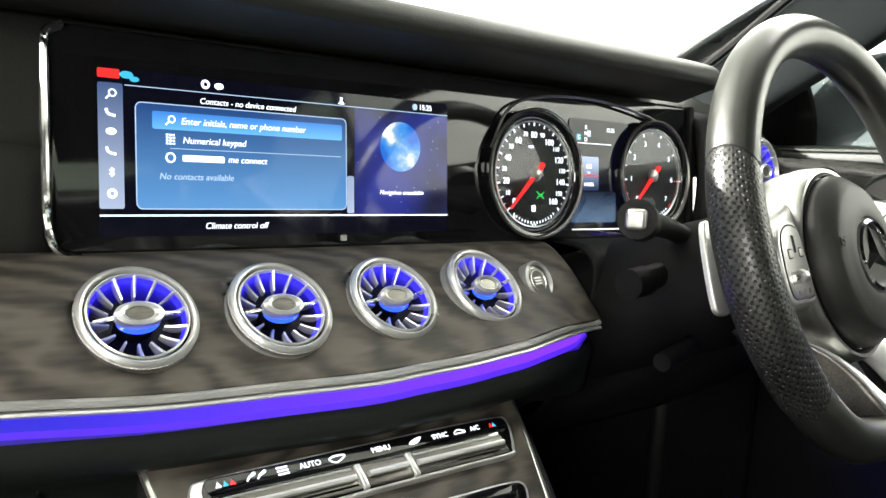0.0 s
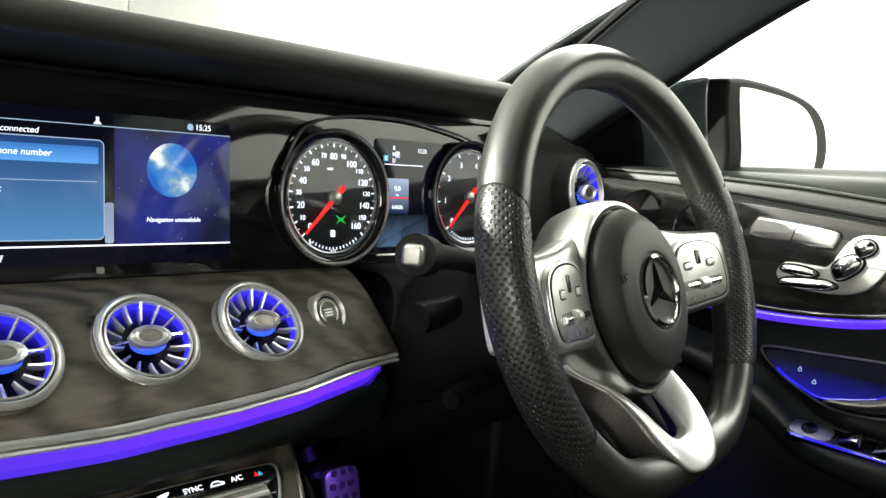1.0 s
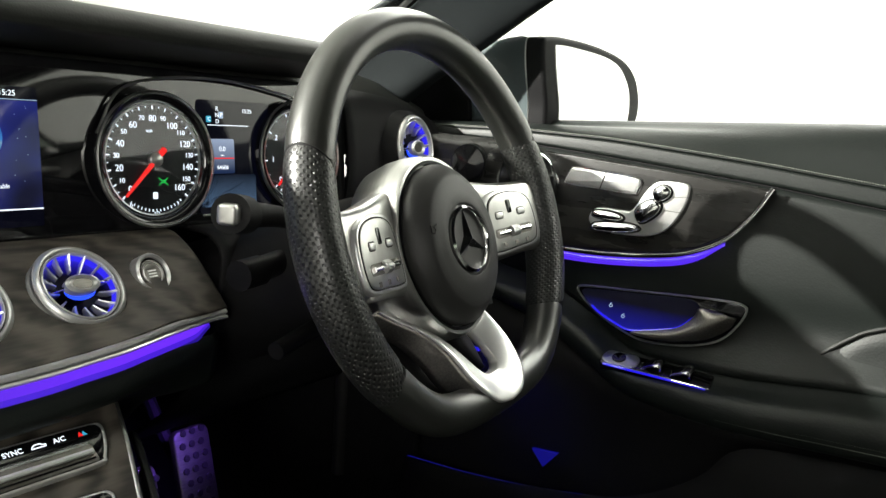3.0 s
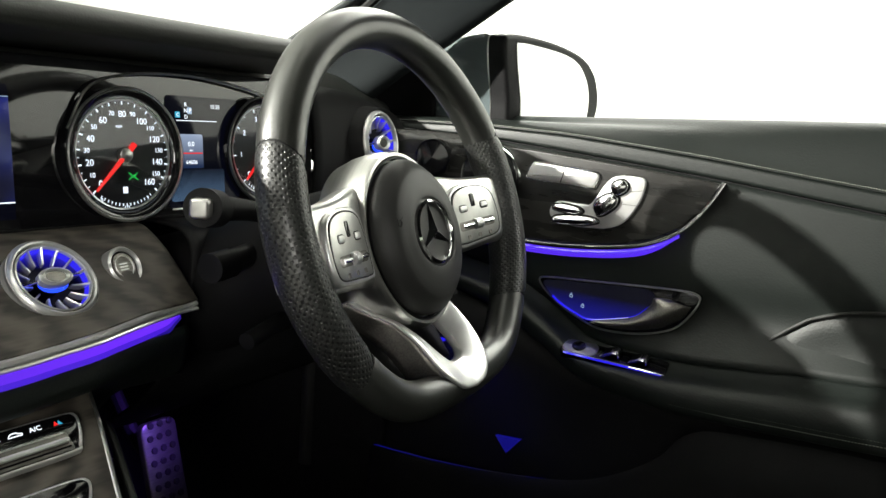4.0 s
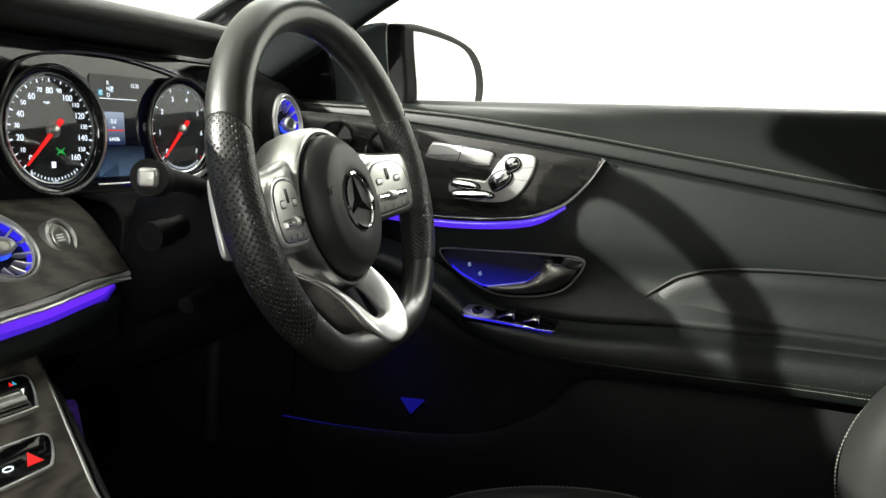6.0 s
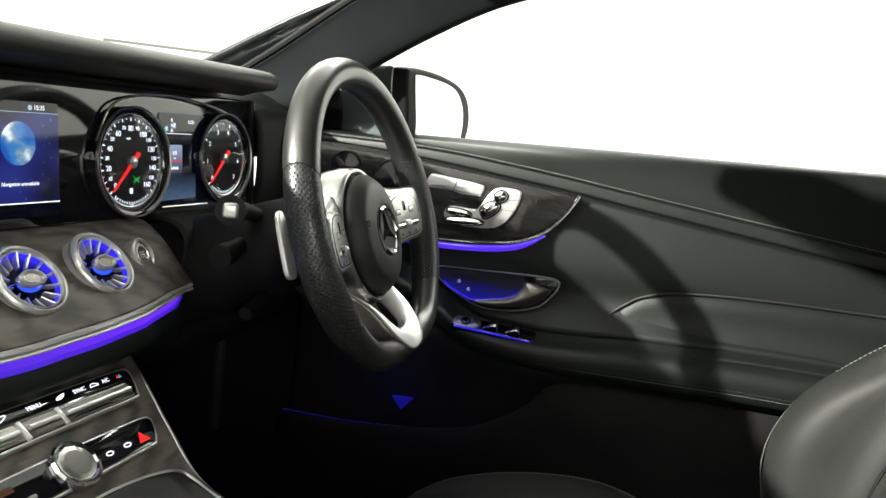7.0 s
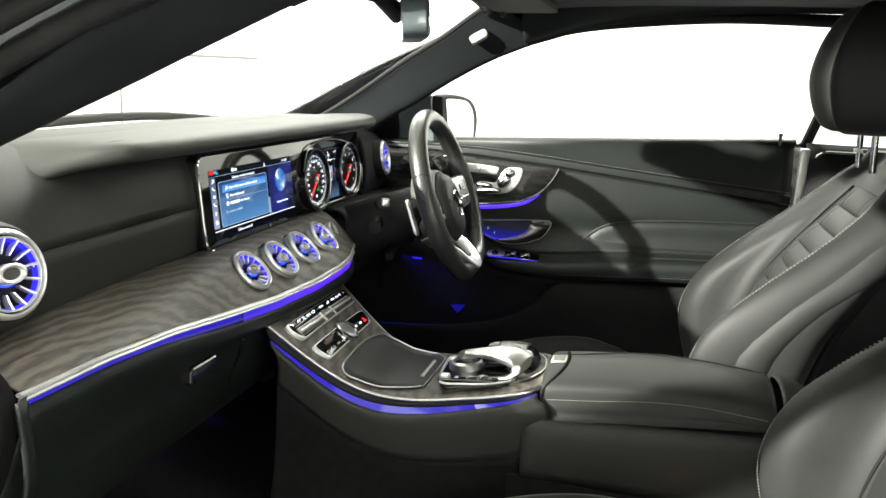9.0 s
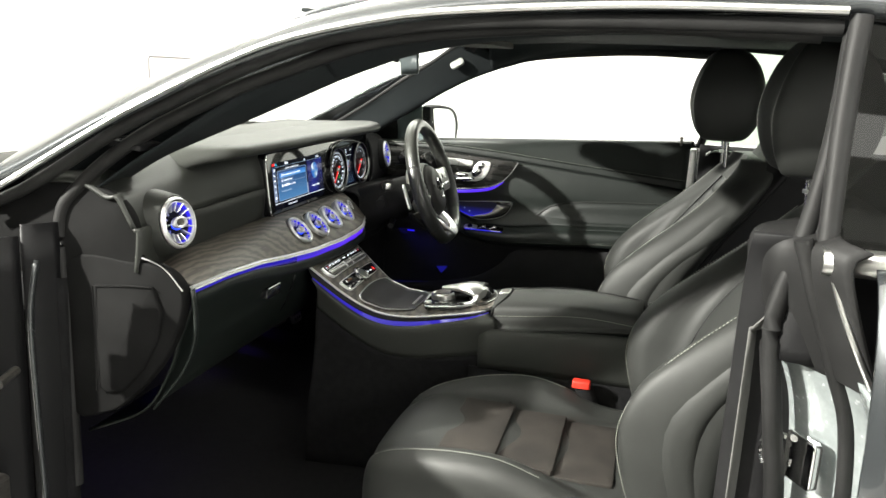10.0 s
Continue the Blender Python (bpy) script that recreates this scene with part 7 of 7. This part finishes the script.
for s in (-1, 1):
    part("wing", skin([[(s * 0.73, 0.93, 1.01), (s * 0.79, 0.95, 0.985), (s * 0.85, 0.96, 0.92), (s * 0.88, 0.97, 0.75), (s * 0.87, 0.97, 0.35)], [(s * 0.76, 1.2, 0.985), (s * 0.82, 1.2, 0.95), (s * 0.88, 1.2, 0.88), (s * 0.91, 1.2, 0.75), (s * 0.9, 1.2, 0.6)], [(s * 0.8, 1.7, 0.9), (s * 0.84, 1.7, 0.87), (s * 0.88, 1.7, 0.82), (s * 0.91, 1.7, 0.75), (s * 0.9, 1.7, 0.7)], [(s * 0.76, 2.25, 0.76), (s * 0.8, 2.25, 0.74), (s * 0.82, 2.25, 0.7), (s * 0.84, 2.25, 0.55), (s * 0.84, 2.25, 0.4)]], 24, 16), PAINT, body, "dark metallic front wing", 60, 0.008)
    part("sill", tube([(s * 0.78, 0.85, 0.36), (s * 0.78, 0.2, 0.36), (s * 0.78, -0.6, 0.38)], 0.09, 14, n=12, r2=0.07), PAINT, body, "painted door sill")
    wh = part("wheel", lathe(((0, -0.1), (0.24, -0.1), (0.32, -0.09), (0.335, -0.06), (0.335, 0.06), (0.32, 0.09), (0.24, 0.1), (0.22, 0.07), (0, 0.06)), axes((s * 0.8, 1.48, 0.455), (0, 1, 0), (0, 0, 1)), 36), RUBBER, body, "road wheel with black tyre")
    part("quarter_panel", skin([[(s * 0.79, y, 1.09 + k), (s * 0.84, y, 1.06 + k), (s * 0.885, y, 0.95), (s * 0.9, y, 0.75), (s * 0.87, y, 0.4)] for y, k in ((-0.52, 0.0), (-0.8, 0.01), (-1.2, 0.0), (-1.8, -0.06), (-2.2, -0.12))], 18, 14), PAINT, body, "dark metallic rear quarter panel", 60, 0.008)
part("boot_lid", skin([[(x * 1.05, -1.5, 1.17), (x * 1.12, -1.8, 1.08), (x * 1.2, -2.2, 1.0), (x * 1.2, -2.3, 0.6)] for x in (-0.66, -0.3, 0, 0.3, 0.66)], 14, 16), PAINT, body, "dark metallic boot lid", 60, 0.01)
rw = part("rear_window", skin([[(x, -0.98, 1.43 - 0.07 * (x / 0.65) ** 2), (x * 1.02, -1.25, 1.33 - 0.06 * (x / 0.65) ** 2), (x * 1.05, -1.5, 1.17)] for x in (-0.66, -0.3, 0, 0.3, 0.66)], 14, 10), TINTED, body, "tinted rear window", 60)
rw.visible_shadow = False

# passenger side rear of the door opening
jamb_curve = ((-0.47, 1.104), (-0.5, 1.02), (-0.53, 0.94), (-0.56, 0.85), (-0.57, 0.7), (-0.56, 0.5))
part("jamb", skin([[(-0.66, y + 0.1, z), (-0.72, y + 0.075, z), (-0.74, y + 0.05, z), (-0.8, y + 0.012, z), (-0.85, y, z - 0.01)] for y, z in jamb_curve[2:]], 26, 14), vary(mat("jamb_paint", (0.3, 0.33, 0.33), 0.25, 0.3, 1.0), 80, (0.27, 0.3, 0.3), (0.33, 0.36, 0.36), 0.22, 0.3), body, "pale metallic painted door jamb", 60, 0.006)
part("jamb_cover", skin([[(-0.66, y + 0.1 - k, z), (-0.72, y + 0.08 - k, z), (-0.745, y + 0.058 - k, z), (-0.8, y + 0.02, z), (-0.832, y - 0.01, z - 0.008)] for y, z, k in ((-0.5, 1.112, 0.05), (-0.48, 1.09, 0.015), (-0.5, 1.02, 0.0), (-0.53, 0.94, 0.0), (-0.535, 0.925, 0.004))], 22, 14), RUBBER, body, "black moulded cover at the top of the jamb", 60, 0.006)
part("jamb_seal", tube([(-0.715, -0.475, 1.37), (-0.722, -0.47, 1.24), (-0.73, -0.452, 1.11), (-0.735, -0.425, 0.98), (-0.74, -0.44, 0.85), (-0.74, -0.46, 0.7), (-0.74, -0.46, 0.45)], 0.014, 10, n=40), RUBBER, body, "black rubber aperture seal")
part("jamb_seal", tube([(-0.775, y + 0.03, z) for y, z in jamb_curve], 0.012, 10, n=30), RUBBER, body)
part("striker", slab(rrect(-0.03, -0.035, 0.03, 0.035, 0.008), axes((-0.745, -0.487, 0.79), (-0.62, -0.35, 0), (0, 0, 1)), -0.004, 0.008, 0.003), CHROME, body, "metal latch striker plate")
part("striker_loop", tube([(-0.735, -0.465, 0.815), (-0.725, -0.44, 0.815), (-0.725, -0.44, 0.775), (-0.735, -0.465, 0.775)], 0.006, 8, n=14), CHROME, body)
part("belt_chrome", skin([[(-0.795, y, 1.1), (-0.812, y, 1.096), (-0.816, y, 1.08), (-0.812, y, 1.07)] for y in (-0.46, -0.8, -1.1)], 6, 8), SATIN, body, "satin bright belt strip", 60, 0.004)
part("jamb_chrome", tube([(-0.806, -0.466, 1.09), (-0.818, -0.488, 1.03), (-0.83, -0.515, 0.97), (-0.84, -0.55, 0.9)], 0.004, 8, n=20), SATIN, body, "bright edge of the quarter panel")
part("quarter_frame", tube([(-0.728, -0.478, 1.385), (-0.745, -0.472, 1.25), (-0.775, -0.47, 1.1)], 0.014, 10, n=16), RUBBER, body)
lq = part("quarter_window", skin([[(-0.785, y, 1.095) for y in (-0.48, -0.7, -0.95)], [(-0.715, -0.49, 1.375), (-0.71, -0.7, 1.37), (-0.7, -0.95, 1.31)]], 6, 10), clear("privacy_glass", (0.12, 0.12, 0.12), 0.8), body, "dark rear quarter window", 60)
lq.visible_shadow = False
for s in (-1, 1):
    part("rear_side_trim", skin([[(s * 0.735, y, 1.1), (s * 0.7, y, 1.04), (s * 0.69, y, 0.9), (s * 0.69, y, 0.6), (s * 0.7, y, 0.35)] for y in (-0.385, -0.6, -0.9, -1.3)], 10, 12), PLASTIC, body, "black rear side trim", 60, 0.006)
for y0, y1, z0, z1 in ((-0.52, -0.4, 1.0, 1.085),):
    part("trim_recess", outline_tube(rrect(-y1, z0, -y0, z1, 0.03), axes((0.716, 0, 0), (0, -1, 0), (0, 0, 1)), 0.002, 0.004, 6), CHROME, body, "chrome-edged recess in the rear trim")

rear = thing("rear_bench", "black leather rear bench in shade", "seat", (0, -0.95, 0.4))
part("cushion", skin([[(x, -0.62, 0.42), (x, -0.62, 0.58 + k), (x, -0.7, 0.62 + k), (x, -0.95, 0.58 + k)] for x, k in ((-0.66, 0.0), (-0.35, 0.0), (0, -0.02), (0.35, 0.0), (0.66, 0.0))], 16, 12), SEAT, rear, "", 60, 0.02)
part("backrest", skin([[(x, -0.93, 0.55), (x, -0.98 + k, 0.7), (x, -1.1 + k, 0.95), (x, -1.2, 1.08), (x, -1.45, 1.1)] for x, k in ((-0.66, 0.0), (-0.35, -0.02), (0, 0.02), (0.35, -0.02), (0.66, 0.0))], 16, 14), SEAT, rear, "", 60, 0.02)

# rear-view mirror and visors
rvm = thing("rear_view_mirror", "black rear-view mirror hanging from the windscreen", "mirror", (0.0, 0.42, 1.36))
RVF = axes((0.15, 0.36, 1.308), (1, 0.35, 0), (0, 0.1, 1))
part("housing", slab(rrect(-0.115, -0.036, 0.115, 0.036, 0.022, 6), RVF, -0.04, 0.004, 0.006), SHELL, rvm, "dark mirror housing")
part("mirror_pane", slab(rrect(-0.108, -0.03, 0.108, 0.03, 0.018, 6), RVF, 0.003, 0.006), MIRROR, rvm)
part("stem", tube([(0.11, 0.39, 1.31), (0.06, 0.42, 1.35), (0.04, 0.44, 1.38)], 0.016, 10, n=8), PLASTIC, rvm)
part("sensor_pod", slab(rrect(-0.05, -0.06, 0.05, 0.06, 0.02), axes((0.03, 0.37, 1.362), (1, 0, 0), (0, 0.84, -0.5)), -0.005, 0.012, 0.006), GLOSS, rvm, "black sensor pod")
for s in (-1, 1):
    vis = thing("sun_visor", "folded grey fabric sun visor", "sun visor", (s * 0.32, 0.27, 1.375))
    part("blade", slab(rrect(-0.19, -0.065, 0.19, 0.065, 0.03, 5), axes((s * 0.34, 0.235, 1.368), (1, 0, 0), (0, 1, -0.02)), -0.016, 0.0, 0.006), relief(vary(mat("visor_cloth", (0.06, 0.058, 0.052), 0.9, spec=0.2), 10, (0.05, 0.049, 0.044), (0.07, 0.067, 0.06), 0.85, 0.95), 900, 0.2, 0.001), vis)
    part("pivot", tube([(s * 0.53, 0.29, 1.372), (s * 0.53, 0.29, 1.35), (s * 0.5, 0.285, 1.345)], 0.006, 8, n=6), PLASTIC, vis)
badge = thing("airbag_badge", "small pale rounded badge on the pillar trim", "badge", (0.6, 0.36, 1.28))
part("plate", slab(rrect(-0.022, -0.011, 0.022, 0.011, 0.009), axes((0.612, 0.36, 1.304), (0.12, -0.82, 0.5), (0.3, 0.4, 0.72)), -0.008, 0.003, 0.002), SOFTWHITE, badge)

wiper = thing("wiper", "black wiper resting at the foot of the windscreen", "wiper", (0.0, 0.96, 1.07))
part("blade", tube([(-0.42, 0.93, 1.094), (-0.1, 0.985, 1.1), (0.25, 0.98, 1.102), (0.5, 0.94, 1.085)], 0.006, 8, n=30, r2=0.009), RUBBER, wiper)
part("arm", tube([(-0.3, 0.965, 1.1), (0.0, 1.0, 1.106), (0.3, 1.0, 1.1), (0.42, 1.0, 1.05)], 0.005, 8, n=20, r2=0.004), PLASTIC, wiper)

# ---- front seats ----
FRONT = ((0.52, -0.19), (0.6, -0.17), (0.66, -0.152), (0.736, -0.14), (0.81, -0.17), (0.891, -0.25), (0.955, -0.325), (1.012, -0.385), (1.065, -0.43), (1.1, -0.458))
WIDTH = ((0.52, 0.235), (0.66, 0.25), (0.8, 0.252), (0.9, 0.245), (1.0, 0.228), (1.06, 0.2), (1.1, 0.15))
LEANY = ((0.52, -0.235), (0.7, -0.25), (0.8, -0.275), (0.9, -0.335), (1.0, -0.412), (1.1, -0.48))


def front_seat(name, label, quilted):
    s = thing(name, label, "car seat", (0, 0, 0.31))
    rows = []
    for z in (0.52, 0.58, 0.64, 0.7, 0.76, 0.82, 0.88, 0.94, 1.0, 1.05, 1.085, 1.108):
        f, w, c = along(FRONT, z), along(WIDTH, z), along(LEANY, z)
        c = min(c, f - 0.02)
        b = c - 0.075
        rows.append([(-w + 0.015, b + 0.0, z), (-w - 0.006, (f + b) / 2, z), (-w + 0.012, f - 0.012, z), (-w + 0.04, f, z), (-w + 0.075, f - 0.025, z), (-w + 0.11, c, z), (0, c - 0.006, z), (w - 0.11, c, z), (w - 0.075, f - 0.025, z), (w - 0.04, f, z), (w - 0.012, f - 0.012, z), (w + 0.006, (f + b) / 2, z), (w - 0.015, b, z), (0, b - 0.02, z)])
    part("backrest", skin(rows, 46, 72, True, True), SEAT, s, "bolstered black leather backrest", 70)
    for k in (-1, 1):
        path = [(k * (along(WIDTH, z) - 0.026), along(FRONT, z) + 0.0012, z) for z in (0.6, 0.66, 0.72, 0.78, 0.84, 0.9, 0.96, 1.02, 1.07)]
        stitches(path, 110, s, 0.0045, 0.0011, STITCH)
        piping = [(k * (along(WIDTH, z) - 0.108), min(along(LEANY, z), along(FRONT, z) - 0.02) + 0.002, z) for z in (0.56, 0.66, 0.76, 0.86, 0.96, 1.04)]
        part("bolster_seam", tube(piping, 0.0022, 6, n=40), PLASTIC, s)
        side = [[(k * (along(WIDTH, z) + d * min(1, (1.07 - z) / 0.14) - 0.004), along(FRONT, z) - dy * min(1, 0.35 + (1.07 - z) / 0.2), z) for d, dy in ((0.0, 0.06), (0.012, 0.085), (0.014, 0.11), (0.004, 0.13))] for z in (0.54, 0.62, 0.7, 0.78, 0.86, 0.93, 1.0, 1.055)]
        part("side_panel", skin(side, 20, 12), SEAT, s, "padded side panel", 60, 0.006)
    zs = [0.6 + 0.04 * i for i in range(12)]
    for z0, z1 in zip(zs, zs[1:]):
        w = along(WIDTH, (z0 + z1) / 2) - 0.125
        seg = []
        for z, d in ((z0 + 0.0005, 0.0), (z0 + 0.006, 0.005), ((z0 + z1) / 2, 0.0085), (z1 - 0.006, 0.005), (z1 - 0.0005, 0.0)):
            c = min(along(LEANY, z), along(FRONT, z) - 0.02)
            seg.append([(x * w, c - 0.004 + d * e, z) for x, e in ((-1, 0.0), (-0.88, 0.7), (-0.72, 0.75), (-0.7, 0.15), (-0.68, 0.75), (-0.3, 1), (0.3, 1), (0.68, 0.75), (0.7, 0.15), (0.72, 0.75), (0.88, 0.7), (1, 0.0))])
        if quilted:
            part("quilt_roll", skin(seg, 12, 34), SEAT, s, "", 70, 0.003)
    if not quilted:
        path = [[(x * (along(WIDTH, z) - 0.12), min(along(LEANY, z), along(FRONT, z) - 0.02) - 0.002 + d, z) for x, d in ((-1, 0.0), (-0.9, 0.004), (0, 0.006), (0.9, 0.004), (1, 0.0))] for z in (0.58, 0.66, 0.74, 0.82, 0.9, 0.98, 1.04)]
        part("back_panel", skin(path, 30, 16), SEAT, s, "smooth leather centre panel", 70, 0.003)
    shell = []
    for z, w in ((0.6, 0.2), (0.75, 0.205), (0.9, 0.2), (1.02, 0.185), (1.1, 0.165), (1.15, 0.135), (1.172, 0.09), (1.178, 0.04)):
        c = along(LEANY, z) - 0.062 - max(0.0, z - 1.1) * 0.25
        t = 0.034 if z < 1.14 else 0.02
        shell.append([(-w, c - t, z), (-w * 1.02, c, z), (-w * 0.9, c + t, z), (0, c + t * 1.1, z), (w * 0.9, c + t, z), (w * 1.02, c, z), (w, c - t, z), (0, c - t * 1.3, z)])
    # the shade behind the seat is put into the shell's black colour
    part("back_shell", skin(shell, 30, 40, True, True), PLASTIC, s, "rear shell of the backrest, black in place of shade", 70)
    crow = []
    for y, zc, zb, zl, g in ((0.325, 0.5, 0.495, 0.47, 0.52), (0.322, 0.54, 0.535, 0.46, 0.6), (0.3, 0.57, 0.57, 0.46, 0.7), (0.25, 0.588, 0.598, 0.46, 0.8), (0.16, 0.592, 0.622, 0.46, 0.9), (0.06, 0.584, 0.63, 0.46, 0.97), (-0.02, 0.575, 0.612, 0.46, 1.0), (-0.1, 0.568, 0.582, 0.46, 1.0), (-0.2, 0.57, 0.575, 0.46, 1.0)):
        crow.append([(g * x, y, z) for x, z in ((-0.23, zl), (-0.252, zb - 0.06), (-0.245, zb - 0.018), (-0.215, zb), (-0.175, zb - 0.01), (-0.135, zc), (0, zc + 0.004), (0.135, zc), (0.175, zb - 0.01), (0.215, zb), (0.245, zb - 0.018), (0.252, zb - 0.06), (0.23, zl), (0, zl - 0.01))])
    part("cushion", skin(crow, 40, 72, True, True), SEAT, s, "bolstered black leather seat cushion", 70)
    for y0 in (-0.145, -0.035, 0.075):
        z = along(((-0.14, 0.5665), (-0.05, 0.572), (0.06, 0.584), (0.16, 0.592), (0.25, 0.588)), y0 + 0.055)
        part("cushion_panel", slab(rrect(-0.128, -0.0547, 0.128, 0.0547, 0.006), Matrix.Translation((0, y0 + 0.055, 0)), z - 0.008, z + 0.0045, 0.0025, 0.0028), FABRIC, s, "suede centre panel")
    part("thigh_seam", tube([(-0.14, 0.09, 0.592), (0, 0.105, 0.5915), (0.14, 0.09, 0.592)], 0.0022, 6, n=14), PLASTIC, s)
    for k in (-1, 1):
        stitches([(k * 0.215 * g, y, z + 0.0012) for y, z, g in ((0.3, 0.57, 0.7), (0.25, 0.598, 0.8), (0.16, 0.622, 0.9), (0.06, 0.63, 0.97), (-0.02, 0.612, 1.0))], 80, s, 0.0045, 0.001, STITCH)
    part("base", skin([[(-0.19, y, 0.31), (-0.2, y, 0.38), (-0.21, y, 0.475), (0.21, y, 0.475), (0.225, y, 0.36), (0.22, y, 0.31)] for y in (0.25, 0.1, -0.15)], 8, 18, True, True), PLASTIC, s, "black seat base")
    hr = []
    for z, w, yf, yb in ((1.145, 0.07, -0.395, -0.455), (1.155, 0.105, -0.378, -0.475), (1.19, 0.128, -0.362, -0.495), (1.24, 0.135, -0.353, -0.506), (1.29, 0.132, -0.36, -0.502), (1.335, 0.118, -0.376, -0.486), (1.362, 0.095, -0.393, -0.465), (1.373, 0.06, -0.41, -0.447)):
        m, w = (yf + yb) / 2, w * 0.93
        hr.append([(-w, m, z), (-w * 0.85, yf + 0.02, z), (-w * 0.4, yf, z), (w * 0.4, yf, z), (w * 0.85, yf + 0.02 - 0.0, z), (w, m, z), (w * 0.8, yb + 0.012, z), (0, yb, z), (-w * 0.8, yb + 0.012, z)])
    h = part("headrest", skin(hr, 30, 44, True, True), SEAT, s, "rounded black leather headrest", 70)
    for k in (-1, 1):
        part("headrest_post", tube([(k * 0.055, -0.425, 1.16), (k * 0.055, -0.43, 1.08)], 0.006, 10), CHROME, h)
    part("headrest_button", lathe(((0, 0), (0.012, 0), (0.012, 0.006), (0, 0.007)), axes((0.055, -0.43, 1.108), (1, 0, 0), (0, 1, 0)), 16), SILVER, h)
    return s


driver_seat = front_seat("driver_seat", "black leather driver's seat with quilted back and grey stitching", True)
driver_seat.matrix_basis = pose(0.372, 0.0, 0.31)
passenger_seat = front_seat("passenger_seat", "black leather passenger seat with suede centre panels", False)
passenger_seat.matrix_basis = pose(-0.372, -0.092, 0.31)

buckle = thing("belt_buckle", "black seat belt buckle with a red release button", "buckle", (-0.15, -0.15, 0.5))
part("stalk", tube([(-0.135, -0.2, 0.5), (-0.145, -0.165, 0.58), (-0.148, -0.15, 0.615)], 0.013, 10, n=8, r2=0.02), PLASTIC, buckle)
part("release", box((-0.15, -0.145, 0.625), (0.024, 0.04, 0.016), 0.004), RED, buckle, "red release button")
belt = thing("seat_belt", "grey seat belt webbing hanging on the pillar", "seat belt", (-0.69, -0.45, 0.5))
part("webbing", skin([[(-0.672, -0.44, z), (-0.69, -0.415, z), (-0.708, -0.4, z)] for z in (0.96, 0.8, 0.6, 0.45)], 12, 6), BELT, belt, "", 60, 0.002)
part("upper_run", skin([[(-0.66, -0.5, 1.12), (-0.7, -0.47, 1.12)], [(-0.67, -0.46, 1.0), (-0.705, -0.43, 1.0)], [(-0.672, -0.44, 0.955), (-0.708, -0.4, 0.955)]], 8, 5), BELT, belt, "", 60, 0.002)

post_trim = thing("belt_guide", "black plastic belt guide trim on the rear post", "trim", (-0.69, -0.45, 0.9))
part("cover", skin([[(-0.655, -0.46, z), (-0.69, -0.425 - k, z), (-0.72, -0.42 - k, z), (-0.745, -0.44 - k, z), (-0.755, -0.49, z)] for z, k in ((0.93, 0.0), (1.0, 0.01), (1.06, 0.02), (1.12, 0.03))], 12, 12), PLASTIC, post_trim, "", 60, 0.006)

# ---- open passenger door, swung out ahead of the opening ----
pd = thing("passenger_door", "open dark passenger door swung out on its hinges", "car door", (-0.86, 0.76, 0.4))
HINGE = axes((-0.87, 0.79, 0), (-0.93, -0.37, 0), (0, 0, 1))
part("outer_skin", slab(rrect(0.0, 0.4, 1.2, 1.03, 0.05), HINGE, -0.03, -0.005, 0.008), PAINT, pd, "dark metallic outer skin")
part("inner_panel", slab(rrect(0.02, 0.42, 1.18, 1.04, 0.05), HINGE, -0.004, 0.06, 0.02), LEATHER, pd, "black leather inner panel")
part("front_edge", slab(rrect(-0.012, 0.42, 0.02, 1.02, 0.01), HINGE, -0.028, 0.05, 0.006), PAINT, pd)
part("hinge", box((-0.845, 0.785, 0.87), (0.05, 0.05, 0.06), 0.008), DARKMETAL, pd, "painted door hinge")
part("hinge", box((-0.845, 0.785, 0.55), (0.05, 0.05, 0.06), 0.008), DARKMETAL, pd, "painted door hinge")
part("check_strap", tube([(-0.84, 0.72, 0.78), (-0.9, 0.7, 0.78)], 0.008, 8, n=4), DARKMETAL, pd)
# near-black colour stands in for the open door's shade on the post
part("post", skin([[(-0.7, 0.74, z), (-0.735, 0.76, z), (-0.75, 0.775, z)] for z in (0.38, 0.6, 0.8, 1.0)], 10, 8), VENTBLACK, body, "front door post, near-black for the open door's shade", 60, 0.006)
part("door_edge", skin([[(-0.79, y + 0.012, z), (-0.8, y, z), (-0.815, y - 0.006, z)] for y, z in ((0.7, 0.955), (0.716, 0.861), (0.714, 0.722), (0.706, 0.5))], 16, 6), PAINT, pd, "painted leading edge", 60, 0.006)
# shade on the shut face is put into its near-black colour
part("shut_face", skin([[(-0.752, 0.777, z), (-0.79, 0.81, z), (-0.83, 0.86, z), (-0.86, 0.95, z)] for z in (0.38, 0.6, 0.8, 0.98)], 10, 10), VENTBLACK, body, "door shut face, near-black for the open door's shade", 60, 0.006)
